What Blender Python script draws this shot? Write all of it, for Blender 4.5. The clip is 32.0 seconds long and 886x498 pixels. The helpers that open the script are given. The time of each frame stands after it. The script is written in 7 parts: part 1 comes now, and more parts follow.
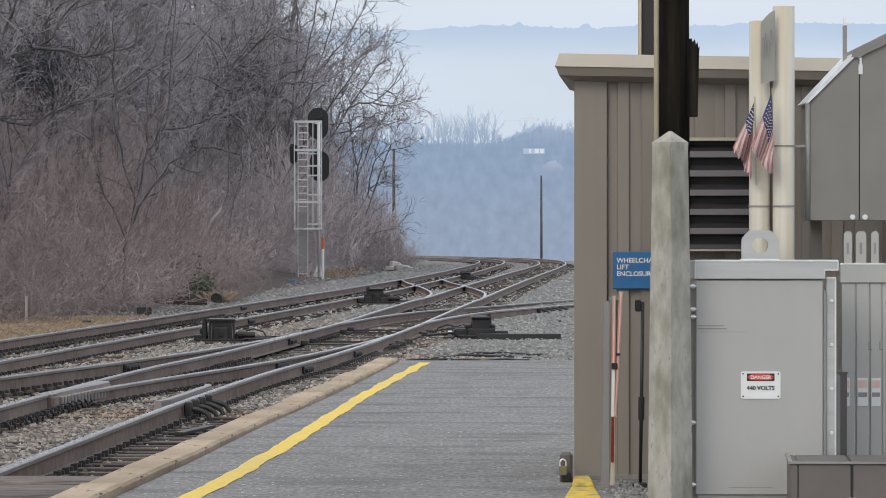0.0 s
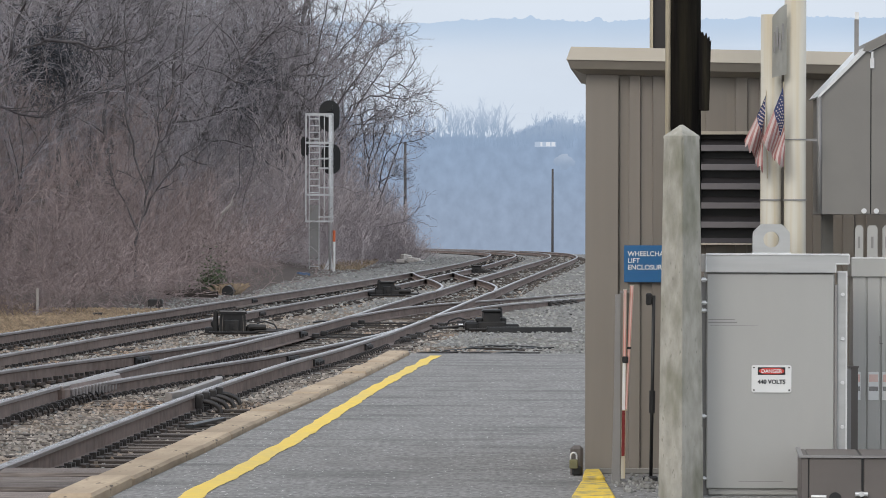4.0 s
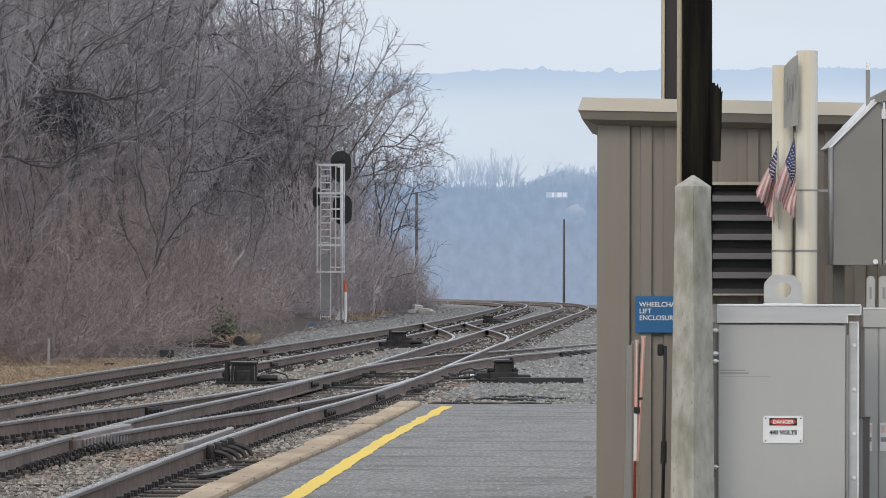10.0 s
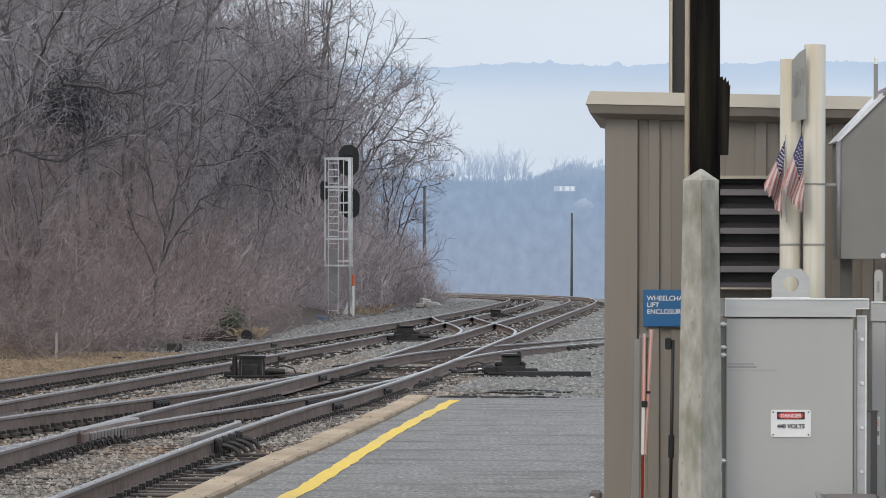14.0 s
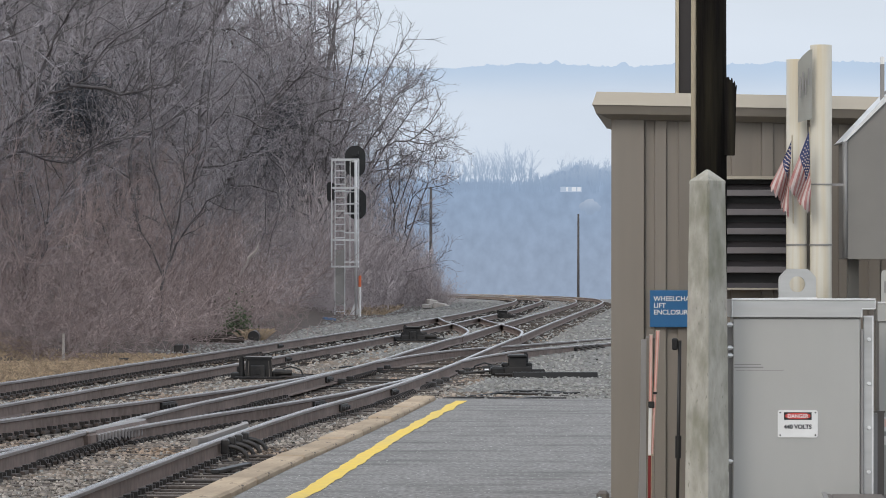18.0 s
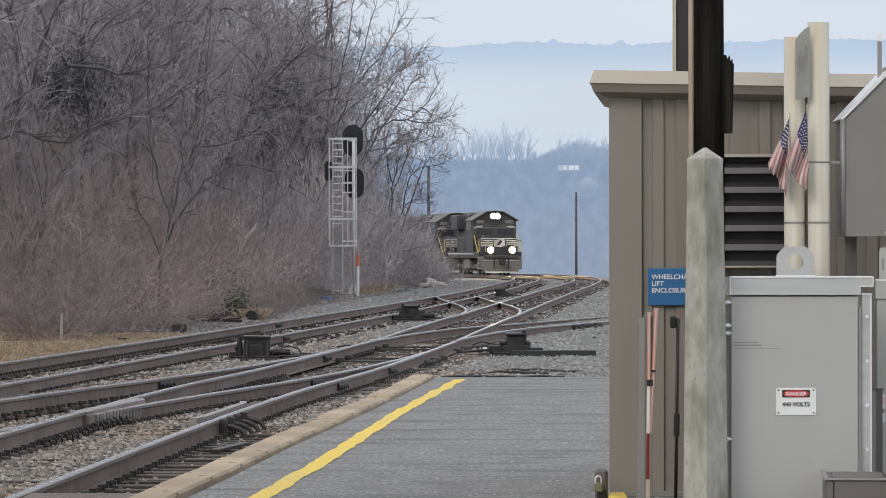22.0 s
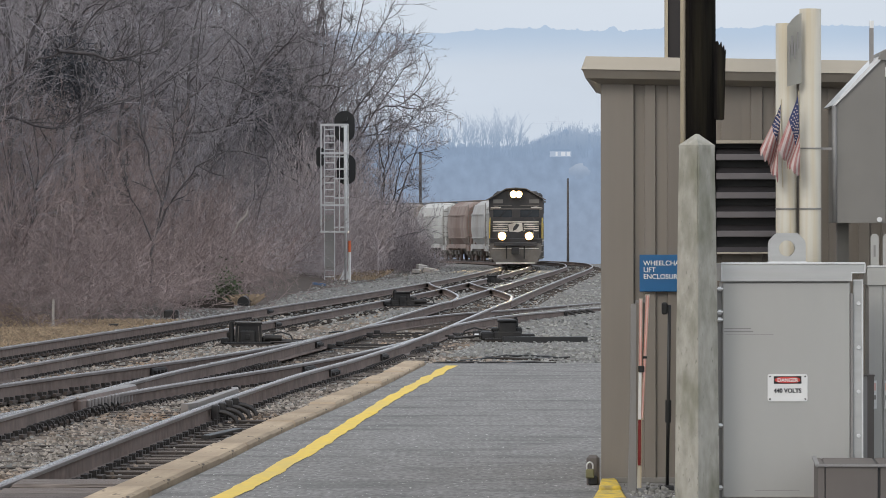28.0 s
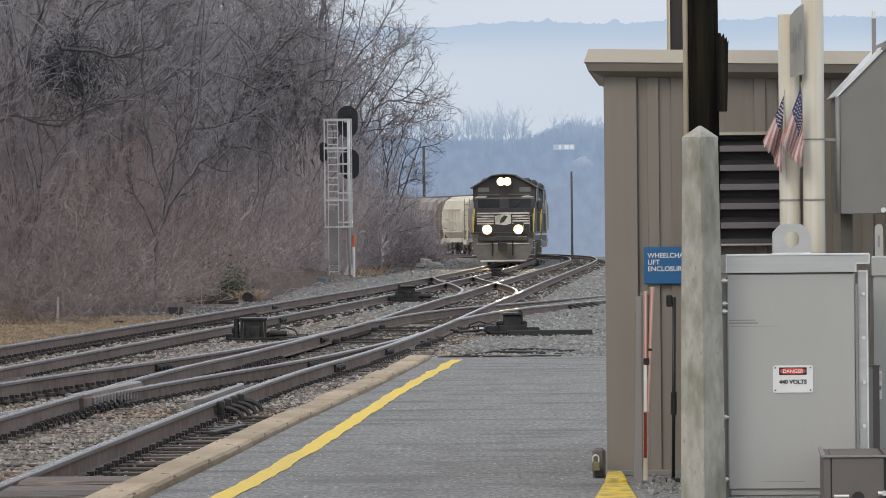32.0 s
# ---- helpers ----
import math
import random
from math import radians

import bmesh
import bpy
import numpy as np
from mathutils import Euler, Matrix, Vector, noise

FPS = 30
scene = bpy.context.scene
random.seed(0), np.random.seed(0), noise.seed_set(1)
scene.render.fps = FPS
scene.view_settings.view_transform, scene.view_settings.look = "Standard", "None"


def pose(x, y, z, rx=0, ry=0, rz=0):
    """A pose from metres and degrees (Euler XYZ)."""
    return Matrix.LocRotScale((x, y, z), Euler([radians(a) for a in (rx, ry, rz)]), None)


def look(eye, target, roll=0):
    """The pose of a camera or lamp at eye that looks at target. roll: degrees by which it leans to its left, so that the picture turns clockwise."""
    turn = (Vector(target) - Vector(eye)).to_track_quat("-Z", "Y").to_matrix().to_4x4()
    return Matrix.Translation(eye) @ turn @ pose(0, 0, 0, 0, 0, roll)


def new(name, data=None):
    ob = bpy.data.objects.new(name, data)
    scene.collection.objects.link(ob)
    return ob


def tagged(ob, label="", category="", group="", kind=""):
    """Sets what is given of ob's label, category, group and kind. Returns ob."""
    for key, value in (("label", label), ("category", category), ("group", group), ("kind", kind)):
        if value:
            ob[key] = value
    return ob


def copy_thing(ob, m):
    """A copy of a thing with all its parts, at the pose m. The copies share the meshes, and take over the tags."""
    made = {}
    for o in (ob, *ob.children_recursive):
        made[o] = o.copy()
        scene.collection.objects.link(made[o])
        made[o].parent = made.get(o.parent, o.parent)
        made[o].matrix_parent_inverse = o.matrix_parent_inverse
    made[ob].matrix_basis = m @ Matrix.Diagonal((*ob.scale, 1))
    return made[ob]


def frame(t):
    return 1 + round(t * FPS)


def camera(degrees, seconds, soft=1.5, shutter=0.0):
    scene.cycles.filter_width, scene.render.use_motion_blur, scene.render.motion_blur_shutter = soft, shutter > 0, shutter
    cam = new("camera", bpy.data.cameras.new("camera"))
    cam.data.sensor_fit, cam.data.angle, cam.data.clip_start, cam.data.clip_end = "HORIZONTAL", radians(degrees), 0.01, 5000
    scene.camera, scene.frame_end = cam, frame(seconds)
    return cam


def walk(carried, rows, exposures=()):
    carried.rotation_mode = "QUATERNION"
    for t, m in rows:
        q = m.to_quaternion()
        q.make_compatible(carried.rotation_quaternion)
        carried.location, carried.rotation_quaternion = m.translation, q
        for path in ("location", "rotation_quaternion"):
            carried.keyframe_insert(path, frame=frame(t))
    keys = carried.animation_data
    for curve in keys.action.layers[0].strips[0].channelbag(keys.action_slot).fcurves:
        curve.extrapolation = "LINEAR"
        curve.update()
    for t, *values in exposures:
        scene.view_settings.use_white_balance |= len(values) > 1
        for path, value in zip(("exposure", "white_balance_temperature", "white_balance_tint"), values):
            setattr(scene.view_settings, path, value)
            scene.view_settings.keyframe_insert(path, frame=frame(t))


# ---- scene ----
# Metres, z up. z = 0 is the platform's asphalt, y runs away from the lens along the line.
CAM_HEIGHT = 1.57
cam = camera(12.26, 32.0, 0.9)
# seconds, turn to the left, tilt up, lean (degrees): a long lens held by a standing viewer
AIM = (
    (0, 0.0000, -0.2041, 0.000), (0.5, -0.0077, -0.1697, 0.027), (1, 0.0610, -0.2349, -0.082), (1.5, 0.0892, -0.2340, -0.021),
    (2, 0.1350, -0.3099, 0.041), (2.5, 0.1076, -0.2595, 0.176), (3, 0.1292, -0.2646, 0.244), (3.5, 0.1510, -0.3231, 0.135),
    (5.5, 0.1875, -0.1120, 0.162), (6, 0.2138, -0.0619, 0.204), (6.5, 0.2466, 0.0046, 0.162), (7, 0.2732, 0.1437, 0.177),
    (7.5, 0.2972, 0.2813, 0.140), (8, 0.3018, 0.3151, 0.147), (8.5, 0.2936, 0.3472, 0.090), (9, 0.2959, 0.3600, 0.097),
    (9.5, 0.3019, 0.3738, 0.143), (10, 0.3150, 0.3998, 0.155), (10.5, 0.3377, 0.3499, 0.144), (11, 0.3285, 0.3271, 0.211),
    (11.5, 0.3347, 0.3273, 0.169), (12, 0.3286, 0.3071, 0.230), (12.5, 0.3468, 0.3123, 0.201), (13, 0.3591, 0.2974, 0.224),
    (13.5, 0.3818, 0.3164, 0.202), (14, 0.4219, 0.3127, 0.176), (14.5, 0.4482, 0.3291, 0.202), (16.5, 0.5392, 0.3747, 0.129),
    (17, 0.5605, 0.3356, 0.087), (17.5, 0.5372, 0.3107, 0.027), (18, 0.5137, 0.3250, 0.085), (18.5, 0.5257, 0.3131, 0.085),
    (19, 0.5252, 0.2873, 0.033), (19.5, 0.5372, 0.2273, 0.031), (20, 0.5495, 0.2190, 0.080), (20.5, 0.5561, 0.1702, -0.098),
    (21, 0.5473, 0.0986, -0.143), (21.5, 0.5081, 0.0642, -0.167), (22, 0.4844, 0.0301, -0.091), (22.5, 0.4680, -0.0091, -0.127),
    (23, 0.4530, -0.0296, -0.063), (23.5, 0.4377, -0.0616, -0.124), (24, 0.4193, -0.0891, -0.087), (24.5, 0.4085, -0.1040, -0.170),
    (25, 0.4020, -0.1219, -0.157), (25.5, 0.3846, -0.1227, -0.132), (27.5, 0.3760, -0.1609, -0.097), (28, 0.3694, -0.1620, -0.061),
    (28.5, 0.3793, -0.1753, -0.163), (29, 0.3793, -0.2051, -0.115), (29.5, 0.3869, -0.1863, -0.156), (30, 0.3697, -0.2252, -0.249),
    (30.5, 0.3470, -0.2521, -0.307), (31, 0.3557, -0.2603, -0.357), (31.5, 0.3682, -0.2568, -0.552), (32, 0.4279, -0.2433, -0.549),
)
walk(cam, [(t, pose(0, 0, CAM_HEIGHT, 90 + tilt, 0, turn) @ pose(0, 0, 0, 0, 0, lean)) for t, turn, tilt, lean in AIM],
     exposures=((0, 0.04, 6400, 10), (19, 0.03, 6400, 10), (22, 0.0, 6420, 10), (25, -0.05, 6440, 10), (32, -0.07, 6450, 10)))

# ---- light: a bright, hazy overcast winter day ----
SUN_UP, SUN_SIDE = 38.0, 215.0
world = bpy.data.worlds.new("sky")
scene.world = world
world.use_nodes = True
wn, wl = world.node_tree.nodes, world.node_tree.links
sky = wn.new("ShaderNodeTexSky")
sky.sky_type, sky.sun_disc = "NISHITA", False
sky.sun_elevation, sky.sun_rotation = radians(SUN_UP), radians(SUN_SIDE)
sky.air_density, sky.dust_density = 1.2, 4.0
cloud = wn.new("ShaderNodeMix")
cloud.data_type = "RGBA"
cloud.inputs[0].default_value = 0.72
cloud.inputs[7].default_value = (8.2, 8.7, 9.4, 1)
wl.new(sky.outputs[0], cloud.inputs[6])
wl.new(cloud.outputs[2], wn["Background"].inputs[0])
wn["Background"].inputs[1].default_value = 0.14
sun = new("sun", bpy.data.lights.new("sun", "SUN"))
sun.data.energy, sun.data.angle, sun.data.color = 1.0, radians(25), (1.0, 0.96, 0.9)
sun.matrix_world = look((0, 0, 0), (-math.sin(radians(SUN_SIDE)) * math.cos(radians(SUN_UP)),
                                    -math.cos(radians(SUN_SIDE)) * math.cos(radians(SUN_UP)), -math.sin(radians(SUN_UP))))


# ---- materials ----
def shader(name, base, second=None, grain=8.0, spread=0.5, rough=0.7, metal=0.0, bump=0.2, stain=None, stain_scale=1.2,
           stain_amount=0.35, stretch=(1, 1, 1), own=0.0, emit=None, emit_power=0.0, island=0.0, bump_far=0.02, speck=None, speck_scale=40.0, gloss=0.5, streak=None):
    """A painted, mineral or wooden surface: two colours mixed by fine grain, a stain of larger shape, and relief."""
    m = bpy.data.materials.new(name)
    m.use_nodes = True
    nodes, links = m.node_tree.nodes, m.node_tree.links
    bsdf = nodes["Principled BSDF"]
    second = second or tuple(c * 0.7 for c in base)
    coord = nodes.new("ShaderNodeTexCoord")
    mapping = nodes.new("ShaderNodeMapping")
    mapping.inputs["Scale"].default_value = stretch
    links.new(coord.outputs["Object"], mapping.inputs[0])
    fine = nodes.new("ShaderNodeTexNoise")
    fine.inputs["Scale"].default_value, fine.inputs["Detail"].default_value = grain, 6
    links.new(mapping.outputs[0], fine.inputs["Vector"])
    ramp = nodes.new("ShaderNodeMapRange")
    ramp.inputs[1].default_value, ramp.inputs[2].default_value = 0.5 - spread / 2, 0.5 + spread / 2
    links.new(fine.outputs[0], ramp.inputs[0])
    mix = nodes.new("ShaderNodeMix")
    mix.data_type = "RGBA"
    mix.inputs[6].default_value, mix.inputs[7].default_value = (*second, 1), (*base, 1)
    links.new(ramp.outputs[0], mix.inputs[0])
    colour = mix.outputs[2]
    if stain:
        wide = nodes.new("ShaderNodeTexNoise")
        wide.inputs["Scale"].default_value, wide.inputs["Detail"].default_value = stain_scale, 4
        links.new(mapping.outputs[0], wide.inputs["Vector"])
        cut = nodes.new("ShaderNodeMapRange")
        cut.inputs[1].default_value, cut.inputs[2].default_value = 0.45, 0.7
        cut.inputs[4].default_value = stain_amount
        links.new(wide.outputs[0], cut.inputs[0])
        mix2 = nodes.new("ShaderNodeMix")
        mix2.data_type = "RGBA"
        mix2.inputs[7].default_value = (*stain, 1)
        links.new(cut.outputs[0], mix2.inputs[0])
        links.new(colour, mix2.inputs[6])
        colour = mix2.outputs[2]
    if streak:
        way = nodes.new("ShaderNodeMapping")
        way.inputs["Scale"].default_value = (0.5, 1.6, 1)
        links.new(coord.outputs["Object"], way.inputs[0])
        band = nodes.new("ShaderNodeTexNoise")
        band.inputs["Scale"].default_value, band.inputs["Detail"].default_value = 1.3, 7
        links.new(way.outputs[0], band.inputs["Vector"])
        gate = nodes.new("ShaderNodeMapRange")
        gate.inputs[1].default_value, gate.inputs[2].default_value = 0.5, 0.72
        gate.inputs[4].default_value = 0.75
        links.new(band.outputs[0], gate.inputs[0])
        mix4 = nodes.new("ShaderNodeMix")
        mix4.data_type = "RGBA"
        mix4.inputs[7].default_value = (*streak, 1)
        links.new(gate.outputs[0], mix4.inputs[0])
        links.new(colour, mix4.inputs[6])
        colour = mix4.outputs[2]
    if speck:
        dots = nodes.new("ShaderNodeTexNoise")
        dots.inputs["Scale"].default_value, dots.inputs["Detail"].default_value = speck_scale, 2
        links.new(mapping.outputs[0], dots.inputs["Vector"])
        sift = nodes.new("ShaderNodeMapRange")
        sift.inputs[1].default_value, sift.inputs[2].default_value = 0.66, 0.74
        links.new(dots.outputs[0], sift.inputs[0])
        mix3 = nodes.new("ShaderNodeMix")
        mix3.data_type = "RGBA"
        mix3.inputs[7].default_value = (*speck, 1)
        links.new(sift.outputs[0], mix3.inputs[0])
        links.new(colour, mix3.inputs[6])
        colour = mix3.outputs[2]
    if own or island:
        info = nodes.new("ShaderNodeObjectInfo" if own else "ShaderNodeNewGeometry")
        value = info.outputs["Random"] if own else info.outputs["Random Per Island"]
        span = nodes.new("ShaderNodeMapRange")
        amount = own or island
        span.inputs[3].default_value, span.inputs[4].default_value = 1 - amount, 1 + amount
        links.new(value, span.inputs[0])
        tone = nodes.new("ShaderNodeMix")
        tone.data_type, tone.blend_type = "RGBA", "MULTIPLY"
        tone.inputs[0].default_value = 1
        links.new(colour, tone.inputs[6])
        links.new(span.outputs[0], tone.inputs[7])
        colour = tone.outputs[2]
    links.new(colour, bsdf.inputs["Base Color"])
    bsdf.inputs["Metallic"].default_value = metal
    bsdf.inputs["Specular IOR Level"].default_value = gloss
    wear = nodes.new("ShaderNodeMapRange")
    wear.inputs[3].default_value, wear.inputs[4].default_value = max(0.03, rough - 0.1), min(1, rough + 0.1)
    links.new(fine.outputs[0], wear.inputs[0])
    links.new(wear.outputs[0], bsdf.inputs["Roughness"])
    if bump:
        relief = nodes.new("ShaderNodeBump")
        relief.inputs["Strength"].default_value, relief.inputs["Distance"].default_value = bump, bump_far
        links.new(fine.outputs[0], relief.inputs["Height"])
        links.new(relief.outputs[0], bsdf.inputs["Normal"])
    if emit:
        bsdf.inputs["Emission Color"].default_value = (*emit, 1)
        bsdf.inputs["Emission Strength"].default_value = emit_power
    return m


ASPHALT = shader("asphalt", (0.30, 0.290, 0.277), (0.145, 0.141, 0.135), 26, 0.4, 0.92, bump=0.7, stain=(0.13, 0.125, 0.12), stain_scale=3.2, stain_amount=0.4, speck=(0.62, 0.60, 0.57), speck_scale=34, stretch=(1, 0.33, 1), gloss=0.2, streak=(0.105, 0.102, 0.098))
YELLOW = shader("yellow_paint", (0.80, 0.56, 0.06), (0.64, 0.44, 0.06), 14, 0.6, 0.7, bump=0.3, stain=(0.5, 0.40, 0.17), stain_amount=0.4, stretch=(1, 0.4, 1))
CURB = shader("worn_concrete", (0.50, 0.395, 0.275), (0.345, 0.265, 0.185), 14, 0.5, 0.9, bump=0.6, stain=(0.24, 0.185, 0.135), stain_scale=4.0, stain_amount=0.5, own=0.14, speck=(0.12, 0.095, 0.075), speck_scale=14, stretch=(1, 0.2, 1), gloss=0.2)
BALLAST = shader("ballast", (0.265, 0.23, 0.195), (0.085, 0.074, 0.064), 14, 0.5, 0.95, bump=0.9, stain=(0.20, 0.14, 0.095), stain_scale=0.35, stain_amount=0.8, bump_far=0.05, gloss=0.15)
STONE = shader("broken_stone", (0.345, 0.31, 0.27), (0.165, 0.147, 0.127), 9, 0.6, 0.95, bump=0.3, stain=(0.245, 0.165, 0.108), stain_scale=0.22, stain_amount=0.85, island=0.55, gloss=0.1)
STONE_GREY = shader("clean_broken_stone", (0.325, 0.322, 0.305), (0.16, 0.158, 0.148), 9, 0.6, 0.95, bump=0.3, stain=(0.28, 0.27, 0.24), stain_scale=0.5, stain_amount=0.6, island=0.40, gloss=0.1)
BALLAST_GREY = shader("clean_ballast", (0.285, 0.28, 0.268), (0.115, 0.112, 0.106), 14, 0.5, 0.95, bump=0.9, stain=(0.16, 0.15, 0.13), stain_scale=0.5, stain_amount=0.6, bump_far=0.05, gloss=0.15)
LITTER = shader("leaf_litter", (0.135, 0.109, 0.096), (0.06, 0.049, 0.043), 2.5, 0.5, 0.95, bump=0.8, stain=(0.10, 0.08, 0.07), stain_scale=0.3, gloss=0.15)
RAIL_STEEL = shader("rusty_rail", (0.25, 0.19, 0.163), (0.095, 0.07, 0.059), 7, 0.6, 0.8, 0.1, bump=0.3, stain=(0.30, 0.24, 0.21), stain_scale=0.6, gloss=0.3)
RAIL_SIDE = shader("worn_rail_side", (0.34, 0.315, 0.305), (0.18, 0.162, 0.152), 6, 0.6, 0.5, 0.5, bump=0.1, stain=(0.13, 0.10, 0.088), stain_scale=0.7)
RAIL_TOP = shader("worn_rail_head", (0.52, 0.50, 0.485), (0.40, 0.38, 0.365), 10, 0.6, 0.25, 0.9, bump=0.05)
TIE = shader("creosoted_wood", (0.085, 0.07, 0.06), (0.025, 0.021, 0.018), 20, 0.6, 0.9, bump=0.6, stretch=(1, 8, 8), own=0.45, gloss=0.2)
# Weathered tops, paler than the sides so that light on them is painted.
TIE_TOP = shader("weathered_tie_top", (0.19, 0.163, 0.143), (0.06, 0.05, 0.043), 18, 0.5, 0.9, bump=0.6, stretch=(1, 8, 8), own=0.4, gloss=0.2)
PLANK = shader("crossing_plank", (0.33, 0.28, 0.25), (0.07, 0.058, 0.05), 9, 0.4, 0.9, bump=0.9, stretch=(0.4, 6, 8), own=0.35, gloss=0.2)
WORN_STEEL = shader("worn_frog_steel", (0.33, 0.30, 0.28), (0.2, 0.175, 0.16), 8, 0.6, 0.45, 0.6, bump=0.15)
PLATE_RUST = shader("dark_rusted_plate", (0.10, 0.078, 0.066), (0.045, 0.036, 0.031), 9, 0.6, 0.85, 0.1, bump=0.3, own=0.3)
IRON = shader("black_iron", (0.045, 0.043, 0.042), (0.02, 0.019, 0.019), 14, 0.6, 0.5, 0.3, bump=0.2, stain=(0.085, 0.066, 0.054))
MACHINE = shader("black_machine_paint", (0.022, 0.0215, 0.022), (0.011, 0.011, 0.011), 9, 0.6, 0.5, 0.1, bump=0.1, stain=(0.075, 0.066, 0.058), stain_scale=3, gloss=0.35)


# ---- mesh helpers ----
def part(name, bm, material, parent=None, label="", smooth=False):
    """Links a bmesh as one mesh object, under a thing or a part."""
    me = bpy.data.meshes.new(name)
    bm.to_mesh(me)
    bm.free()
    me.materials.append(material)
    if smooth:
        for p in me.polygons:
            p.use_smooth = True
    ob = new(name, me)
    if parent:
        ob.parent = parent
    if label:
        ob["label"] = label
    return ob


def raw(name, verts, faces, material, parent=None, label="", smooth=False):
    me = bpy.data.meshes.new(name)
    me.from_pydata(verts, [], faces)
    me.materials.append(material)
    if smooth:
        me.polygons.foreach_set("use_smooth", [True] * len(me.polygons))
    ob = new(name, me)
    if parent:
        ob.parent = parent
    if label:
        ob["label"] = label
    return ob


def again(ob, parent, m):
    """Another object on the same mesh, under parent."""
    o = new(ob.name.split(".")[0], ob.data)
    o.parent = parent
    o.matrix_basis = m
    return o


def thing(name, x, y, z=0.0, rz=0.0):
    e = new(name)
    e.empty_display_size = 0.2
    e.matrix_basis = pose(x, y, z, 0, 0, rz)
    return e


def box(bm, x0, x1, y0, y1, z0, z1, bevel=0.0, m=None):
    made = bmesh.ops.create_cube(bm, size=1.0)["verts"]
    grow = Matrix.LocRotScale(((x0 + x1) / 2, (y0 + y1) / 2, (z0 + z1) / 2), None, (x1 - x0, y1 - y0, z1 - z0))
    bmesh.ops.transform(bm, matrix=(m @ grow) if m else grow, verts=made)
    if bevel:
        edges = list({e for v in made for e in v.link_edges})
        bmesh.ops.bevel(bm, geom=edges, offset=bevel, segments=1, affect="EDGES", profile=0.5)
    return bm


def boxes(*specs, bevel=0.0):
    bm = bmesh.new()
    for s in specs:
        box(bm, *s, bevel=bevel)
    return bm


def rod(bm, a, b, r0, r1=None, sides=10, caps=True):
    a, b = Vector(a), Vector(b)
    way = b - a
    m = Matrix.Translation((a + b) / 2) @ way.to_track_quat("Z", "Y").to_matrix().to_4x4()
    bmesh.ops.create_cone(bm, cap_ends=caps, segments=sides, radius1=r0, radius2=r0 if r1 is None else r1, depth=way.length, matrix=m)
    return bm


def prism(bm, outline, y0, y1, m=None):
    """An outline in x, z, drawn out from y0 to y1."""
    front = [bm.verts.new((x, y0, z)) for x, z in outline]
    back = [bm.verts.new((x, y1, z)) for x, z in outline]
    n = len(outline)
    bm.faces.new(front)
    bm.faces.new(back[::-1])
    for i in range(n):
        bm.faces.new((front[i], back[i], back[(i + 1) % n], front[(i + 1) % n]))
    if m:
        bmesh.ops.transform(bm, matrix=m, verts=front + back)
    bmesh.ops.recalc_face_normals(bm, faces=bm.faces)
    return bm


def flow(knots, step):
    """Points along a smooth curve through the knots (any dimension), evenly spaced at about step."""
    k = np.array(knots, float)
    k = np.vstack([2 * k[0] - k[1], k, 2 * k[-1] - k[-2]])
    out = []
    for i in range(1, len(k) - 2):
        n = max(2, int(np.linalg.norm(k[i + 1][:2] - k[i][:2]) / step))
        for j in range(n):
            u = j / n
            out.append(0.5 * (2 * k[i] + (k[i + 1] - k[i - 1]) * u + (2 * k[i - 1] - 5 * k[i] + 4 * k[i + 1] - k[i + 2]) * u * u
                              + (3 * k[i] - k[i - 1] - 3 * k[i + 1] + k[i + 2]) * u ** 3))
    out.append(k[-2])
    return np.array(out)


def heading(points):
    d = np.gradient(points[:, :2], axis=0)
    return d / np.linalg.norm(d, axis=1)[:, None]


# ---- ground: one sheet, with the railway's formation and the bank under the woods ----
RAIL_Z = -0.08
EDGE = flow([(-12.5, 20), (-11.6, 60), (-9.95, 93), (-8.6, 105), (-7.6, 122), (-7.2, 140), (-7.05, 169), (-6.9, 192), (-5.8, 226), (-4.2, 248), (-2.9, 260), (-2.5, 272), (-5.0, 300), (-16, 340), (-40, 380), (-90, 420)], 2.0)


def wood_edge(y):
    """How far left the open ground reaches at y."""
    return float(np.interp(y, EDGE[:, 1], EDGE[:, 0]))


def ground_height(x, y):
    inside = wood_edge(min(y, 300.0)) - x if y < 300 else -1
    z = -0.46 + 0.05 * noise.noise((x * 0.3, y * 0.15, 0)) if y < 420 else -0.5
    if y > 318 and x > -4:
        return -0.5 - 3.5 * min(1.0, (y - 318) / 24.0)
    if inside > 0:
        fade = min(1.0, max(0.0, (300 - y) / 50.0))
        z += (0.3 * min(inside, 3) + 0.85 * max(0.0, min(inside, 14) - 3) + 0.12 * max(0.0, min(inside, 40) - 14)) * fade
    return z


def ground():
    xs = list(np.arange(-60, 40.1, 2.0))
    ys = list(np.arange(-20, 440, 6.0))
    xs = [-4000, -1500, -500, -150] + xs + [150, 500, 1500, 4000]
    ys = [-3000, -800, -150] + ys + [700, 1500, 3000, 4700]
    verts = [(x, y, ground_height(x, y)) for y in ys for x in xs]
    w = len(xs)
    faces = [(j * w + i, j * w + i + 1, (j + 1) * w + i + 1, (j + 1) * w + i) for j in range(len(ys) - 1) for i in range(w - 1)]
    tagged(raw("ground", verts, faces, LITTER, smooth=True), "brown winter earth and leaf litter beside the railway", "ground", kind="structure")


ground()

# ---- tracks: centre lines x, y, rise, lean (left rail up, right rail down) ----
BEND = 200.0


def bend(x, y, slope, radius, length, rise=0.0):
    """Knots of an arc to the left, from x, y with that slope on."""
    return [(x - radius * (1 - math.cos(s / radius)), y + radius * math.sin(s / radius), rise, 0.0) for s in np.arange(12, length, 12)]


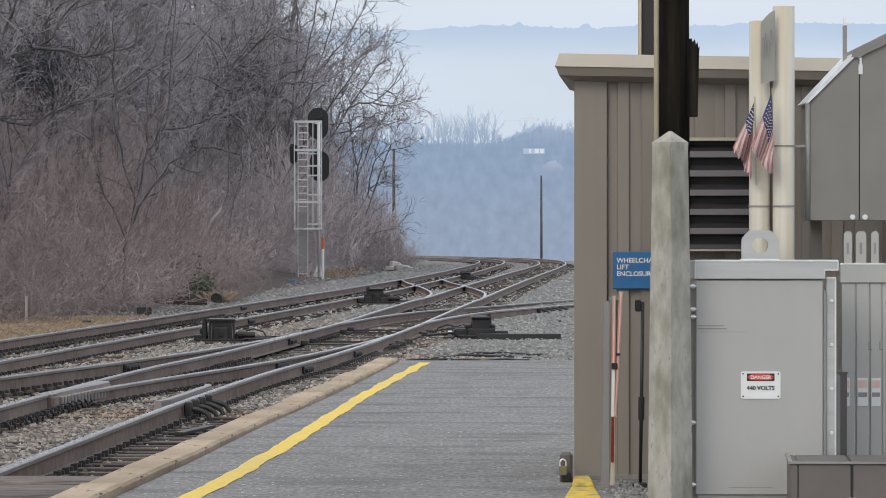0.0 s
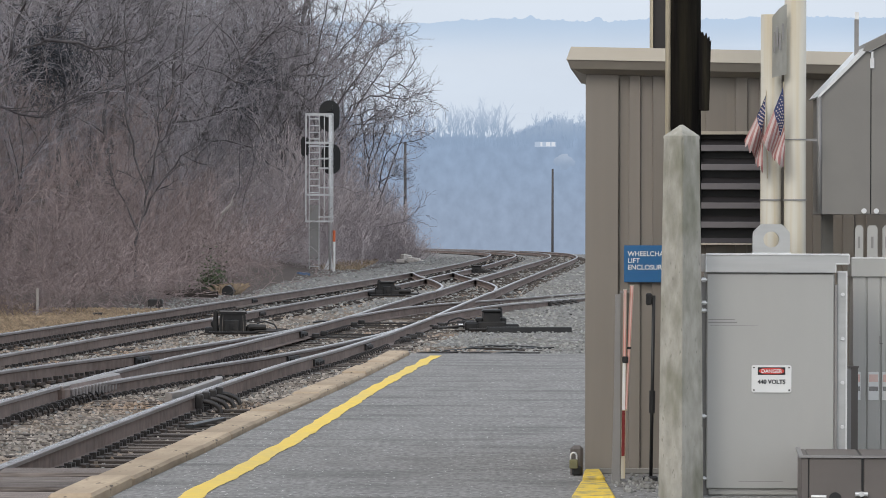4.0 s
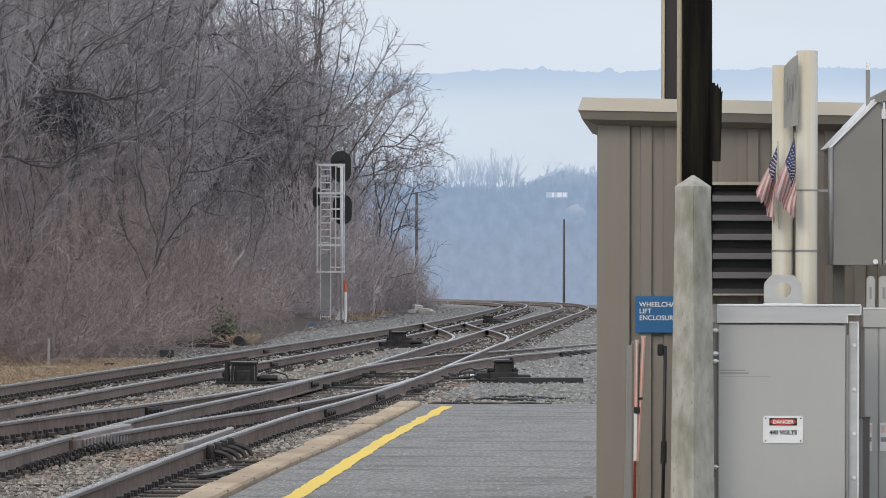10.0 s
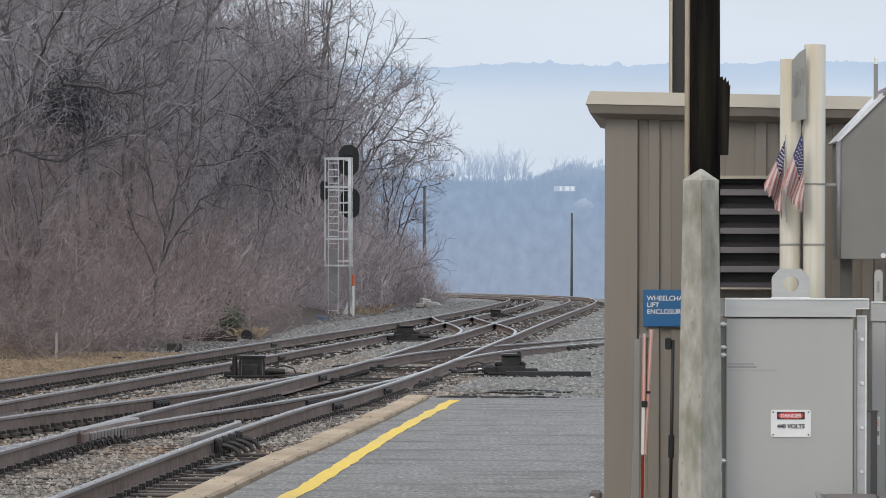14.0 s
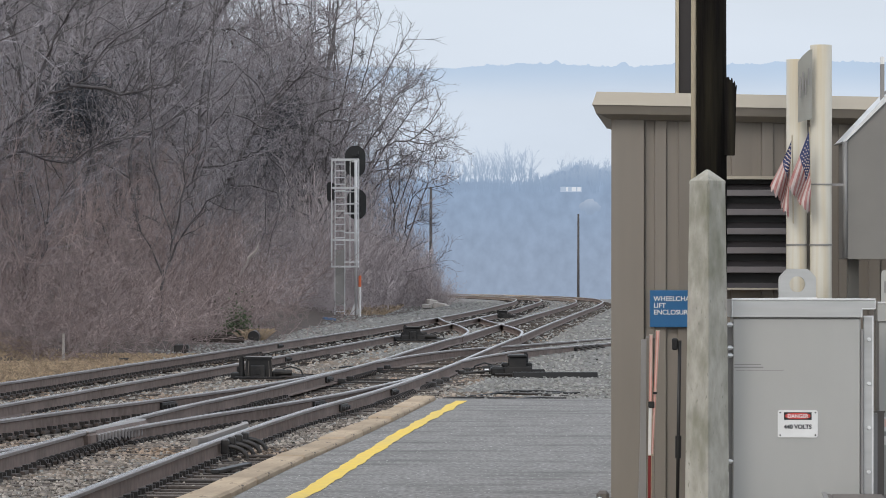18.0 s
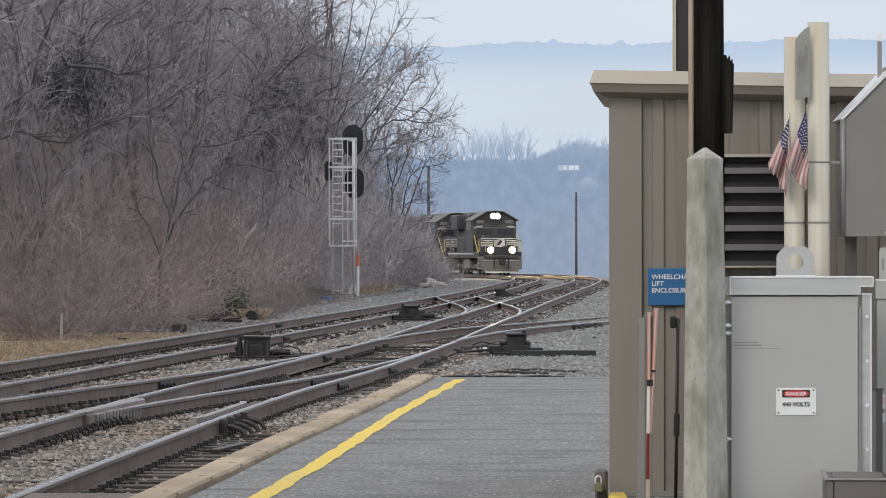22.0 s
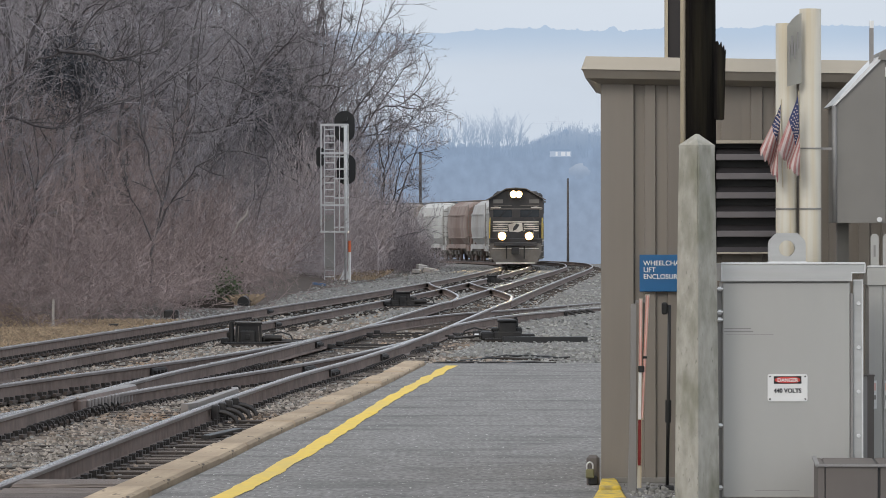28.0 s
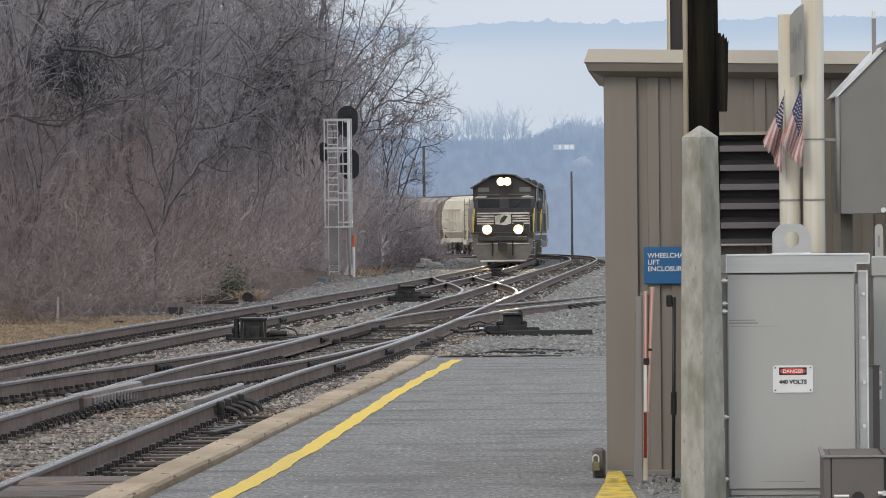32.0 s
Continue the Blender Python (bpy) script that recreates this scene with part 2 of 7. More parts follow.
LINES = {
    "main": [(-4.25, 20, 0, 0.01), (-3.88, 29, 0, 0.01), (-3.46, 39.2, 0, 0.015), (-2.92, 49.4, 0, 0.02), (-2.36, 56.5, 0, 0.02), (-1.84, 64.4, 0, 0.02), (-1.2, 75.8, 0, 0.01),
             (-0.72, 86.7, 0, 0.01), (-0.02, 102, 0, 0.01), (0.34, 108.5, 0, 0), (1.37, 131, 0, 0), (3.6, 177, 0, 0), (4.95, 204, 0, 0), (6.15, 232, 0, 0), (6.55, 250, 0, 0), (6.6, 260, 0, 0)]
            + bend(6.6, 260, 0.0, BEND + 3.6, 110),
    "third": [(-8.9, 20, 0, 0.02), (-7.2, 46, 0, 0.025), (-5.99, 64.4, 0, 0.025), (-4.96, 79.8, 0, 0.025), (-3.44, 103.8, 0, 0.025), (-2.2, 124.2, 0, 0.02), (-0.92, 148.7, 0, 0),
              (-0.1, 165, 0, 0), (1.05, 191, 0, 0), (1.5, 203, 0, 0), (2.0, 216, 0, 0), (2.58, 232, 0, 0), (2.93, 248, 0, 0), (3.0, 260, 0, 0)] + bend(3.0, 260, 0.0, BEND, 110),
    "branch": [(-7.2, 22, 0, 0.03), (-6.0, 33, 0, 0.03), (-4.9, 42, 0, 0.03), (-4.12, 47.8, 0, 0.03), (-3.28, 53.1, 0, 0.03), (-2.55, 58.5, 0, 0.025), (-1.9, 64.8, 0, 0.02), (-1.62, 68.6, 0, 0.02)],
    "siding": [(-1.18, 76.5, 0, 0), (-0.5, 84, -0.015, 0), (0.35, 91, -0.04, 0), (1.45, 98, -0.085, 0), (3.2, 108.5, -0.14, 0), (5.0, 117, -0.16, 0), (8.5, 132, -0.2, 0)],
    "crossover": [(0.30, 107.5, 0, 0), (0.42, 117, 0, 0), (0.12, 128, 0, 0), (-0.42, 140, 0, 0), (-0.78, 151.5, 0, 0)],
}
PATHS = {k: flow(v, 1.0) for k, v in LINES.items()}
HALF = 0.755
# rail section: x across, z below the running surface (foot, web, head)
SECTION = [(-0.076, -0.186), (0.076, -0.186), (0.076, -0.174), (0.012, -0.158), (0.009, -0.05), (0.036, -0.038), (0.038, -0.010), (0.026, 0.0),
           (-0.026, 0.0), (-0.038, -0.010), (-0.036, -0.038), (-0.009, -0.05), (-0.012, -0.158), (-0.076, -0.174)]


def rail(parent, path, side, start=0.0, stop=1.0):
    d = heading(path)
    n = len(path)
    lo, hi = int(start * (n - 1)), int(stop * (n - 1)) + 1
    verts, faces = [], []
    k = len(SECTION)
    for i in range(lo, hi):
        x, y, rise, lean = path[i]
        nx, ny = d[i][1], -d[i][0]
        wob = 0.006 * noise.noise((side * 9.0, y * 0.12, 3.0))
        for u, v in SECTION:
            off = side * HALF + u
            verts.append((x + nx * off, y + ny * off, RAIL_Z + rise - side * lean + v + wob))
    for i in range(hi - lo - 1):
        for j in range(k):
            faces.append((i * k + j, i * k + (j + 1) % k, (i + 1) * k + (j + 1) % k, (i + 1) * k + j))
    faces.append(tuple(range(k))[::-1])
    faces.append(tuple((hi - lo - 1) * k + j for j in range(k)))
    ob = raw("rail", verts, faces, RAIL_STEEL, parent)
    ob.data.materials.append(RAIL_TOP)
    ob.data.materials.append(RAIL_SIDE)
    for p in ob.data.polygons[:-2]:
        p.material_index = {7: 1, 6: 2, 8: 2, 5: 2, 9: 2}.get(p.index % k, 0)
    return ob


TIE_MESH = None


def lay_track(key, label, ties=True, gap=0.5, reach=75.0):
    """One track: its two rails, its ties (each a part where the lens comes near)."""
    global TIE_MESH
    path = PATHS[key]
    track = tagged(thing("railway_track", 0, 0, 0), label, "railway track", "railway tracks", "structure")
    for side in (-1, 1):
        rail(track, path, side)
    if not ties:
        return track
    d = heading(path)
    run = np.concatenate([[0], np.cumsum(np.linalg.norm(np.diff(path[:, :2], axis=0), axis=1))])
    verts, faces = [], []
    for s in np.arange(0.2, run[-1], gap):
        x, y = np.interp(s, run, path[:, 0]), np.interp(s, run, path[:, 1])
        rise = np.interp(s, run, path[:, 2])
        a = math.degrees(math.atan2(np.interp(s, run, d[:, 1]), np.interp(s, run, d[:, 0]))) - 90 + random.uniform(-1, 1)
        m = pose(x + random.uniform(-0.05, 0.05), y, RAIL_Z - 0.205 + rise + random.uniform(-0.01, 0.01), 0, 0, a)
        if 26 < y < reach:
            if TIE_MESH is None:
                TIE_MESH = part("tie", boxes((-1.3, 1.3, -0.11, 0.11, -0.16, 0.0), bevel=0.012), TIE, track)
                TIE_MESH.matrix_basis = m
                TIE_MESH.data.materials.append(TIE_TOP)
                # upward faces get the paler, lit colour
                for p in TIE_MESH.data.polygons:
                    p.material_index = int(p.normal.z > 0.9)
            else:
                again(TIE_MESH, track, m)
        else:
            b = len(verts)
            for dx in (-1.3, 1.3):
                for dy in (-0.11, 0.11):
                    for dz in (-0.16, 0):
                        verts.append(m @ Vector((dx, dy, dz)))
            faces += [tuple(b + i for i in f) for f in ((0, 1, 3, 2), (4, 6, 7, 5), (0, 4, 5, 1), (2, 3, 7, 6), (1, 5, 7, 3))]
    if verts:
        tagged(raw("ties", verts, faces, TIE, track), kind="stuff")
    return track


lay_track("main", "platform track of worn rusty rails on dark wooden ties")
lay_track("third", "far track of rusty rails curving away beside the brush")
lay_track("branch", "diverging track of rusty rails joining the platform track", gap=0.55)
lay_track("siding", "siding of rusty rails dropping away behind the enclosure", gap=0.55, reach=0)
lay_track("crossover", "crossover of rusty rails between the two main tracks", ties=False)


def formation():
    """The ballast bed under the tracks: a low sheet with shoulders."""
    verts, faces = [], []
    cols = (-5.2, -4.4) + tuple(np.arange(-3.9, 8.2, 0.45)) + (8.6,)
    rows = flow(PATHS["third"][::6, :2], 2.5)
    d = heading(rows)
    main = PATHS["main"]
    for (x, y), (hx, hy) in zip(rows, d):
        for i, c in enumerate(cols):
            # the left shoulder is narrow until the line nears the signal
            far = min(1.0, max(0.0, (y - 108) / 30.0))
            if i < 3:
                c = (-2.75, -2.2, -1.9)[i] + ((-5.2, -4.4, -3.9)[i] - (-2.75, -2.2, -1.9)[i]) * far
            elif c < -1.8:
                c = -1.8 + (c + 1.8) * (0.05 + 0.95 * far)
            px, py = x + hy * c, y - hx * c
            z = -0.297 + 0.02 * noise.noise((px * 0.9, py * 0.5, 7)) if 0 < i < len(cols) - 1 else -0.6
            # the ties lie bare between the platform rail and the edge
            if py < 43 and abs(px - float(np.interp(py, main[:, 1], main[:, 0])) - 1.25) < 0.5:
                z -= 0.15
            verts.append((px, py, z))
    w = len(cols)
    for j in range(len(rows) - 1):
        for i in range(w - 1):
            faces.append((j * w + i, j * w + i + 1, (j + 1) * w + i + 1, (j + 1) * w + i))
    bed = raw("ballast_bed", verts, faces, BALLAST, smooth=True)
    bed.data.materials.append(BALLAST_GREY)
    for p in bed.data.polygons:
        c = p.center
        if c.x > float(np.interp(c.y, main[:, 1], main[:, 0])) + 1.6 and not (c.y < 64 and c.x < 0.5) or c.y > 92:
            p.material_index = 1
    tagged(bed, "grey-brown crushed stone ballast under the tracks", "ballast", kind="structure")


formation()

# ---- platform: asphalt, concrete edge in blocks, painted line ----
RIM = flow([(-2.62, 14), (-2.31, 22), (-2.2, 24.8), (-1.98, 28.6), (-1.75, 33.2), (-1.29, 41), (-0.76, 51.4)], 0.5)
PLATFORM_END = 51.2


def strip(points, left, right, z, material, name, y0=-50.0, y1=999.0, ragged=0.0):
    d = heading(points)
    verts, faces = [], []
    for (x, y), (hx, hy) in zip(points, d):
        if y0 <= y <= y1:
            sway = 2.0 * ragged * noise.noise((y * 0.75, 2, 1)) + ragged * noise.noise((y * 1.9, 2, 1))
            a, b = (edge + sway + ragged * (0.7 * noise.noise((y * 0.9, seed, 1)) + 0.6 * noise.noise((y * 3.1, seed, 1))) for edge, seed in ((left, 0), (right, 5)))
            verts += [(x + hy * a, y - hx * a, z), (x + hy * b, y - hx * b, z)]
    faces = [(2 * i, 2 * i + 1, 2 * i + 3, 2 * i + 2) for i in range(len(verts) // 2 - 1)]
    return raw(name, verts, faces, material)


def platform():
    pts = np.vstack([[(-4.2, -20.0), (-3.2, 0.0)], RIM])
    d = heading(pts)
    left = [(x + hy * 0.25, y - hx * 0.25) for (x, y), (hx, hy) in zip(pts, d)]
    verts, faces = [], []
    for x, y in left:
        verts += [(x, y, -0.6), (x, y, 0.0), (14.0, y, 0.0), (14.0, y, -0.6)]
    for i in range(len(left) - 1):
        for j in range(3):
            faces.append((i * 4 + j, i * 4 + j + 1, i * 4 + j + 5, i * 4 + j + 4))
    n = len(left) - 1
    faces += [(n * 4, n * 4 + 1, n * 4 + 2, n * 4 + 3), (0, 3, 2, 1)]
    slab = tagged(raw("platform", verts, faces, ASPHALT), "grey weathered asphalt station platform", "platform", kind="structure")
    # edge blocks
    edge = tagged(thing("platform_edge", 0, 0, 0), "worn tan concrete edging blocks along the platform", "platform edge", kind="structure")
    run = np.concatenate([[0], np.cumsum(np.linalg.norm(np.diff(pts, axis=0), axis=1))])
    block = None
    for s in np.arange(36.0, run[-1] - 0.6, 1.84):
        x, y = np.interp(s + 0.92, run, pts[:, 0]), np.interp(s + 0.92, run, pts[:, 1])
        hx, hy = np.interp(s + 0.92, run, d[:, 0]), np.interp(s + 0.92, run, d[:, 1])
        m = pose(x + random.uniform(-0.008, 0.008), y, random.uniform(-0.01, 0.01), random.uniform(-0.4, 0.4), random.uniform(-1.2, 1.2), math.degrees(math.atan2(hy, hx)) - 90)
        if block is None:
            block = part("block", boxes((-0.03, 0.232, -0.905, 0.905, -0.30, 0.045), bevel=0.018), CURB, edge)
            block.matrix_basis = m
        else:
            again(block, edge, m)
    line = strip(flow([(-2.05, 14), (-1.62, 22), (-1.53, 24.4), (-1.30, 28.6), (-1.09, 33.2), (-0.75, 41), (-0.25, 50.4)], 0.12), -0.04, 0.10, 0.004, YELLOW, "painted_line", y1=50.4, ragged=0.018)
    tagged(line, "uneven yellow safety line painted along the platform", "painted line", kind="structure")


platform()


# ---- things on the platform ----
WALL_PAINT = shader("taupe_wall_paint", (0.238, 0.211, 0.179), (0.217, 0.191, 0.162), 4, 0.6, 0.5, bump=0.04, stain=(0.20, 0.17, 0.14), stain_scale=0.7, stretch=(3, 3, 0.5))
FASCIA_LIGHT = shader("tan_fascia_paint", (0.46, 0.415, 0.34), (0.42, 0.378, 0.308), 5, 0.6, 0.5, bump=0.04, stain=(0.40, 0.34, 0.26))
FASCIA_SHADED = shader("brown_fascia_paint", (0.24, 0.214, 0.18), (0.21, 0.186, 0.155), 5, 0.6, 0.5, bump=0.04)
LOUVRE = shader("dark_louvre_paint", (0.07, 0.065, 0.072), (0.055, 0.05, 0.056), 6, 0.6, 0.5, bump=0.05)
# Lit and shaded copies of the louvre paint, for lips and inner slopes.
LOUVRE_LIT = shader("louvre_lip_paint", (0.185, 0.17, 0.172), (0.15, 0.138, 0.14), 6, 0.6, 0.5, bump=0.05)
LOUVRE_SHADED = shader("louvre_inner_paint", (0.035, 0.032, 0.034), (0.025, 0.023, 0.024), 6, 0.6, 0.7, bump=0.05, gloss=0.2)
CABINET = shader("brushed_steel_cabinet", (0.47, 0.465, 0.44), (0.41, 0.405, 0.38), 3, 0.7, 0.42, 0.35, bump=0.03, stain=(0.40, 0.385, 0.355), stain_scale=1.6, stain_amount=0.5, stretch=(1, 1, 0.4))
BRIGHT = shader("bright_steel", (0.80, 0.80, 0.79), (0.66, 0.66, 0.65), 20, 0.6, 0.4, 0.5, bump=0.03)
GREY_STEEL = shader("grey_steel", (0.30, 0.29, 0.28), (0.25, 0.24, 0.23), 5, 0.6, 0.5, 0.3, bump=0.04, stain=(0.22, 0.2, 0.19), stain_scale=1.5, stretch=(2, 2, 0.4))
HOOD = shader("hood_paint", (0.225, 0.215, 0.195), (0.195, 0.185, 0.168), 4, 0.6, 0.55, 0.1, bump=0.05, stain=(0.16, 0.15, 0.14), stain_scale=1.5)
PIPE = shader("weathered_pipe", (0.58, 0.555, 0.485), (0.49, 0.46, 0.385), 7, 0.6, 0.55, 0.0, bump=0.06, stain=(0.46, 0.36, 0.20), stain_scale=22, stain_amount=0.6, stretch=(1, 1, 0.03), gloss=0.35)
POST_STONE = shader("mossy_concrete", (0.46, 0.44, 0.385), (0.30, 0.29, 0.25), 20, 0.6, 0.9, bump=0.5, stain=(0.17, 0.17, 0.12), stain_scale=6.0, stain_amount=0.85, speck=(0.24, 0.235, 0.20), speck_scale=42, stretch=(1.2, 1.2, 0.5))
POLE_WOOD = shader("tarred_pole", (0.016, 0.014, 0.013), (0.006, 0.0055, 0.005), 16, 0.6, 0.95, bump=0.5, stain=(0.05, 0.044, 0.028), stain_scale=3, stain_amount=0.5, stretch=(5, 5, 0.25), gloss=0.08)
BROWN = shader("brown_column", (0.03, 0.025, 0.024), (0.02, 0.017, 0.016), 8, 0.6, 0.7, bump=0.2)
CREAM = shader("cream_strip", (0.50, 0.44, 0.32), (0.42, 0.36, 0.26), 9, 0.6, 0.7, bump=0.1)
BLUE_SIGN = shader("blue_sign", (0.022, 0.13, 0.30), (0.02, 0.115, 0.27), 5, 0.6, 0.4, bump=0.0)
WHITE = shader("white_paint", (0.78, 0.78, 0.76), (0.72, 0.72, 0.70), 9, 0.6, 0.5, bump=0.03)
RED = shader("red_paint", (0.62, 0.05, 0.04), (0.52, 0.045, 0.035), 9, 0.6, 0.5, bump=0.03)
DARK_RED = shader("dark_red_film", (0.20, 0.015, 0.012), (0.15, 0.012, 0.01), 9, 0.6, 0.4, bump=0.03)
FADED_RED = shader("sunbleached_red_film", (0.62, 0.20, 0.16), (0.55, 0.28, 0.24), 25, 0.5, 0.5, bump=0.03, stretch=(1, 1, 0.3))
PINK = shader("faded_red_film", (0.74, 0.46, 0.40), (0.74, 0.60, 0.54), 25, 0.5, 0.5, bump=0.03, stretch=(1, 1, 0.3))
DARK_STEEL = shader("dark_box_steel", (0.155, 0.138, 0.126), (0.12, 0.106, 0.098), 4, 0.6, 0.6, 0.2, bump=0.05, stain=(0.16, 0.13, 0.11), stain_scale=1.5)
BLACK = shader("black_paint", (0.02, 0.02, 0.02), (0.014, 0.014, 0.014), 9, 0.6, 0.5, bump=0.05)
BRASS = shader("brass", (0.24, 0.225, 0.12), (0.17, 0.16, 0.085), 20, 0.6, 0.5, 0.4, bump=0.1)
CAP_STEEL = shader("brushed_cap_steel", (0.60, 0.60, 0.585), (0.46, 0.46, 0.445), 6, 0.7, 0.38, 0.6, bump=0.04, stain=(0.36, 0.35, 0.33), stain_scale=2.5, stretch=(0.3, 1, 3))


def lettering(text, size, x, y, z, material, parent, bold=0.0, align="LEFT", name="lettering"):
    """Raised letters that face the viewer, on a sign."""
    c = bpy.data.curves.new(name, "FONT")
    c.body, c.size, c.extrude, c.offset, c.align_x = text, size, 0.0012, bold, align
    tmp = new("letters_source", c)
    me = bpy.data.meshes.new_from_object(tmp.evaluated_get(bpy.context.evaluated_depsgraph_get()))
    bpy.data.objects.remove(tmp)
    bpy.data.curves.remove(c)
    me.materials.clear()
    me.materials.append(material)
    ob = new(name, me)
    ob.parent = parent
    ob.matrix_basis = pose(x, y, z, 90, 0, 0)
    return ob


def enclosure():
    """The lift enclosure: ribbed sheet walls, a fascia with its underside shade put into the colour, a louvre."""
    y0, y1, x0, x1 = 26.35, 28.9, 0.841, 4.4
    hut = tagged(thing("lift_enclosure", x0, y0, 0, -3.2), "taupe ribbed sheet-metal enclosure with a tan fascia on the platform", "enclosure")
    w, dpt = x1 - x0, y1 - y0
    # front wall: sheet with a trapezoid rib profile
    bm = bmesh.new()
    prof, x = [(0.21, 0.0)], 0.21
    while x < w - 0.2:
        for dx, dy in ((0.004, 0.022), (0.062, 0.022), (0.066, 0.0), (0.135, 0.0), (0.139, 0.022), (0.212, 0.022), (0.216, 0.0)):
            prof.append((x + dx, dy))
        x += 0.34
    prof.append((w, 0.0))
    lo = [bm.verts.new((px, py + 0.006, 0.03)) for px, py in prof]
    hi = [bm.verts.new((px, py + 0.006, 2.60)) for px, py in prof]
    for i in range(len(prof) - 1):
        bm.faces.new((lo[i], lo[i + 1], hi[i + 1], hi[i]))
    part("front_wall", bm, WALL_PAINT, hut)
    part("wall_lining", boxes((0.02, w - 0.02, 0.05, 0.12, 0.0, 2.6)), WALL_PAINT, hut)
    part("side_wall", boxes((0.0, 0.05, 0.012, dpt, 0.0, 2.6)), WALL_PAINT, hut)
    part("side_wall", boxes((w - 0.05, w, 0.03, dpt, 0.0, 2.6)), WALL_PAINT, hut)
    part("back_wall", boxes((0.05, w - 0.05, dpt - 0.06, dpt, 0.0, 2.6)), WALL_PAINT, hut)
    part("corner_trim", boxes((-0.003, 0.208, -0.004, 0.05, 0.03, 2.6), bevel=0.004), WALL_PAINT, hut)
    part("base_trim", boxes((0.0, w, -0.012, 0.03, 0.0, 0.035), bevel=0.004), HOOD, hut)
    # fascia: sloped light upper face, lower band coloured dark for its downward-facing shade, mitred at the corner; it
    # falls slightly along the front
    def fascia(za, zb, out_a, out_b, material, name):
        bm = bmesh.new()
        ring = []
        for z, out in ((za, out_a), (zb, out_b)):
            ring.append([(-out, -out, z), (w + out, -out, z), (w + out, dpt + out, z), (-out, dpt + out, z)])
        low = [bm.verts.new(v) for v in ring[0]]
        top = [bm.verts.new(v) for v in ring[1]]
        for i in range(4):
            bm.faces.new((low[i], low[(i + 1) % 4], top[(i + 1) % 4], top[i]))
        bm.faces.new(top)
        bm.faces.new(low[::-1])
        for v in bm.verts:
            v.co.z -= 0.020 * max(0.0, v.co.x)
        bmesh.ops.recalc_face_normals(bm, faces=bm.faces)
        return part(name, bm, material, hut)
    fascia(2.55, 2.582, 0.014, 0.085, FASCIA_SHADED, "soffit")
    fascia(2.5825, 2.638, 0.098, 0.118, FASCIA_SHADED, "fascia")
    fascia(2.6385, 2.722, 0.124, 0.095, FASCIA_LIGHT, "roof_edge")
    # louvre
    lx0, lx1, lz0, lz1 = 1.566 - x0, 2.03 - x0, 1.505, 2.165
    lou = part("louvre", boxes((lx0 - 0.03, lx0, -0.075, 0.004, lz0 - 0.03, lz1), (lx1, lx1 + 0.03, -0.075, 0.004, lz0 - 0.03, lz1),
                               (lx0, lx1, -0.075, 0.004, lz0 - 0.03, lz0)), LOUVRE, hut, "dark brown louvre")
    # black backing stands in for the dark between the blades
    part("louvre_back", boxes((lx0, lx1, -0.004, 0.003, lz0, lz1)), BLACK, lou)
    part("louvre_sill", boxes((lx0 - 0.035, lx1 + 0.035, -0.085, 0.004, lz0 - 0.042, lz0 - 0.031)), FASCIA_LIGHT, lou)
    part("louvre_head", boxes((lx0 - 0.035, lx1 + 0.035, -0.085, 0.004, lz1, lz1 + 0.02)), FASCIA_LIGHT, lou)
    blade = None
    for i in range(5):
        m = pose((lx0 + lx1) / 2, -0.04, lz0 + 0.105 + i * 0.122, 0, 0, 0)
        if blade is None:
            blade = part("blade", boxes((-(lx1 - lx0) / 2 + 0.002, (lx1 - lx0) / 2 - 0.002, -0.034, -0.024, -0.040, 0.0), bevel=0.003), LOUVRE_LIT, lou)
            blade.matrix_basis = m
            slope = part("blade_slope", boxes((-(lx1 - lx0) / 2 + 0.002, (lx1 - lx0) / 2 - 0.002, -0.03, 0.03, -0.003, 0.003)), LOUVRE_SHADED, lou)
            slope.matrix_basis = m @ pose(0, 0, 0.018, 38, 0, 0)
        else:
            again(blade, lou, m)
            again(slope, lou, m @ pose(0, 0, 0.018, 38, 0, 0))


enclosure()


def blue_sign():
    s = tagged(thing("wall_sign", 1.084, 26.322, 1.222, -3.2), "blue sign with white lettering on the enclosure wall", "sign")
    part("plate", boxes((0, 0.335, -0.004, 0.008, 0, 0.236), bevel=0.003), BLUE_SIGN, s)
    for i, word in enumerate(("WHEELCHAIR", "LIFT", "ENCLOSURE")):
        lettering(word, 0.043, 0.024, -0.0055, 0.168 - i * 0.043, WHITE, s, 0.0006)


blue_sign()


def stone_post():
    p = tagged(thing("stone_post", 1.322, 24.0, 0, 45), "square tapered concrete post with a pointed cap and moss stains", "post")
    bm = bmesh.new()
    rings = [(0.094, -0.3), (0.092, 0.0), (0.085, 1.0), (0.077, 2.085), (0.074, 2.105)]
    loops = []
    for r, z in rings:
        loops.append([bm.verts.new((sx * r, sy * r, z)) for sx, sy in ((-1, -1), (1, -1), (1, 1), (-1, 1))])
    for a, b in zip(loops, loops[1:]):
        for i in range(4):
            bm.faces.new((a[i], a[(i + 1) % 4], b[(i + 1) % 4], b[i]))
    bm.faces.new(loops[0][::-1])
    tip = [bm.verts.new((sx * 0.006, sy * 0.006, 2.170)) for sx, sy in ((-1, -1), (1, -1), (1, 1), (-1, 1))]
    for i in range(4):
        bm.faces.new((loops[-1][i], loops[-1][(i + 1) % 4], tip[(i + 1) % 4], tip[i]))
    bm.faces.new(tip)
    bmesh.ops.bevel(bm, geom=[e for e in bm.edges if abs(e.verts[0].co.z - e.verts[1].co.z) > 0.3], offset=0.008, segments=2, affect="EDGES")
    part("shaft", bm, POST_STONE, p)


stone_post()


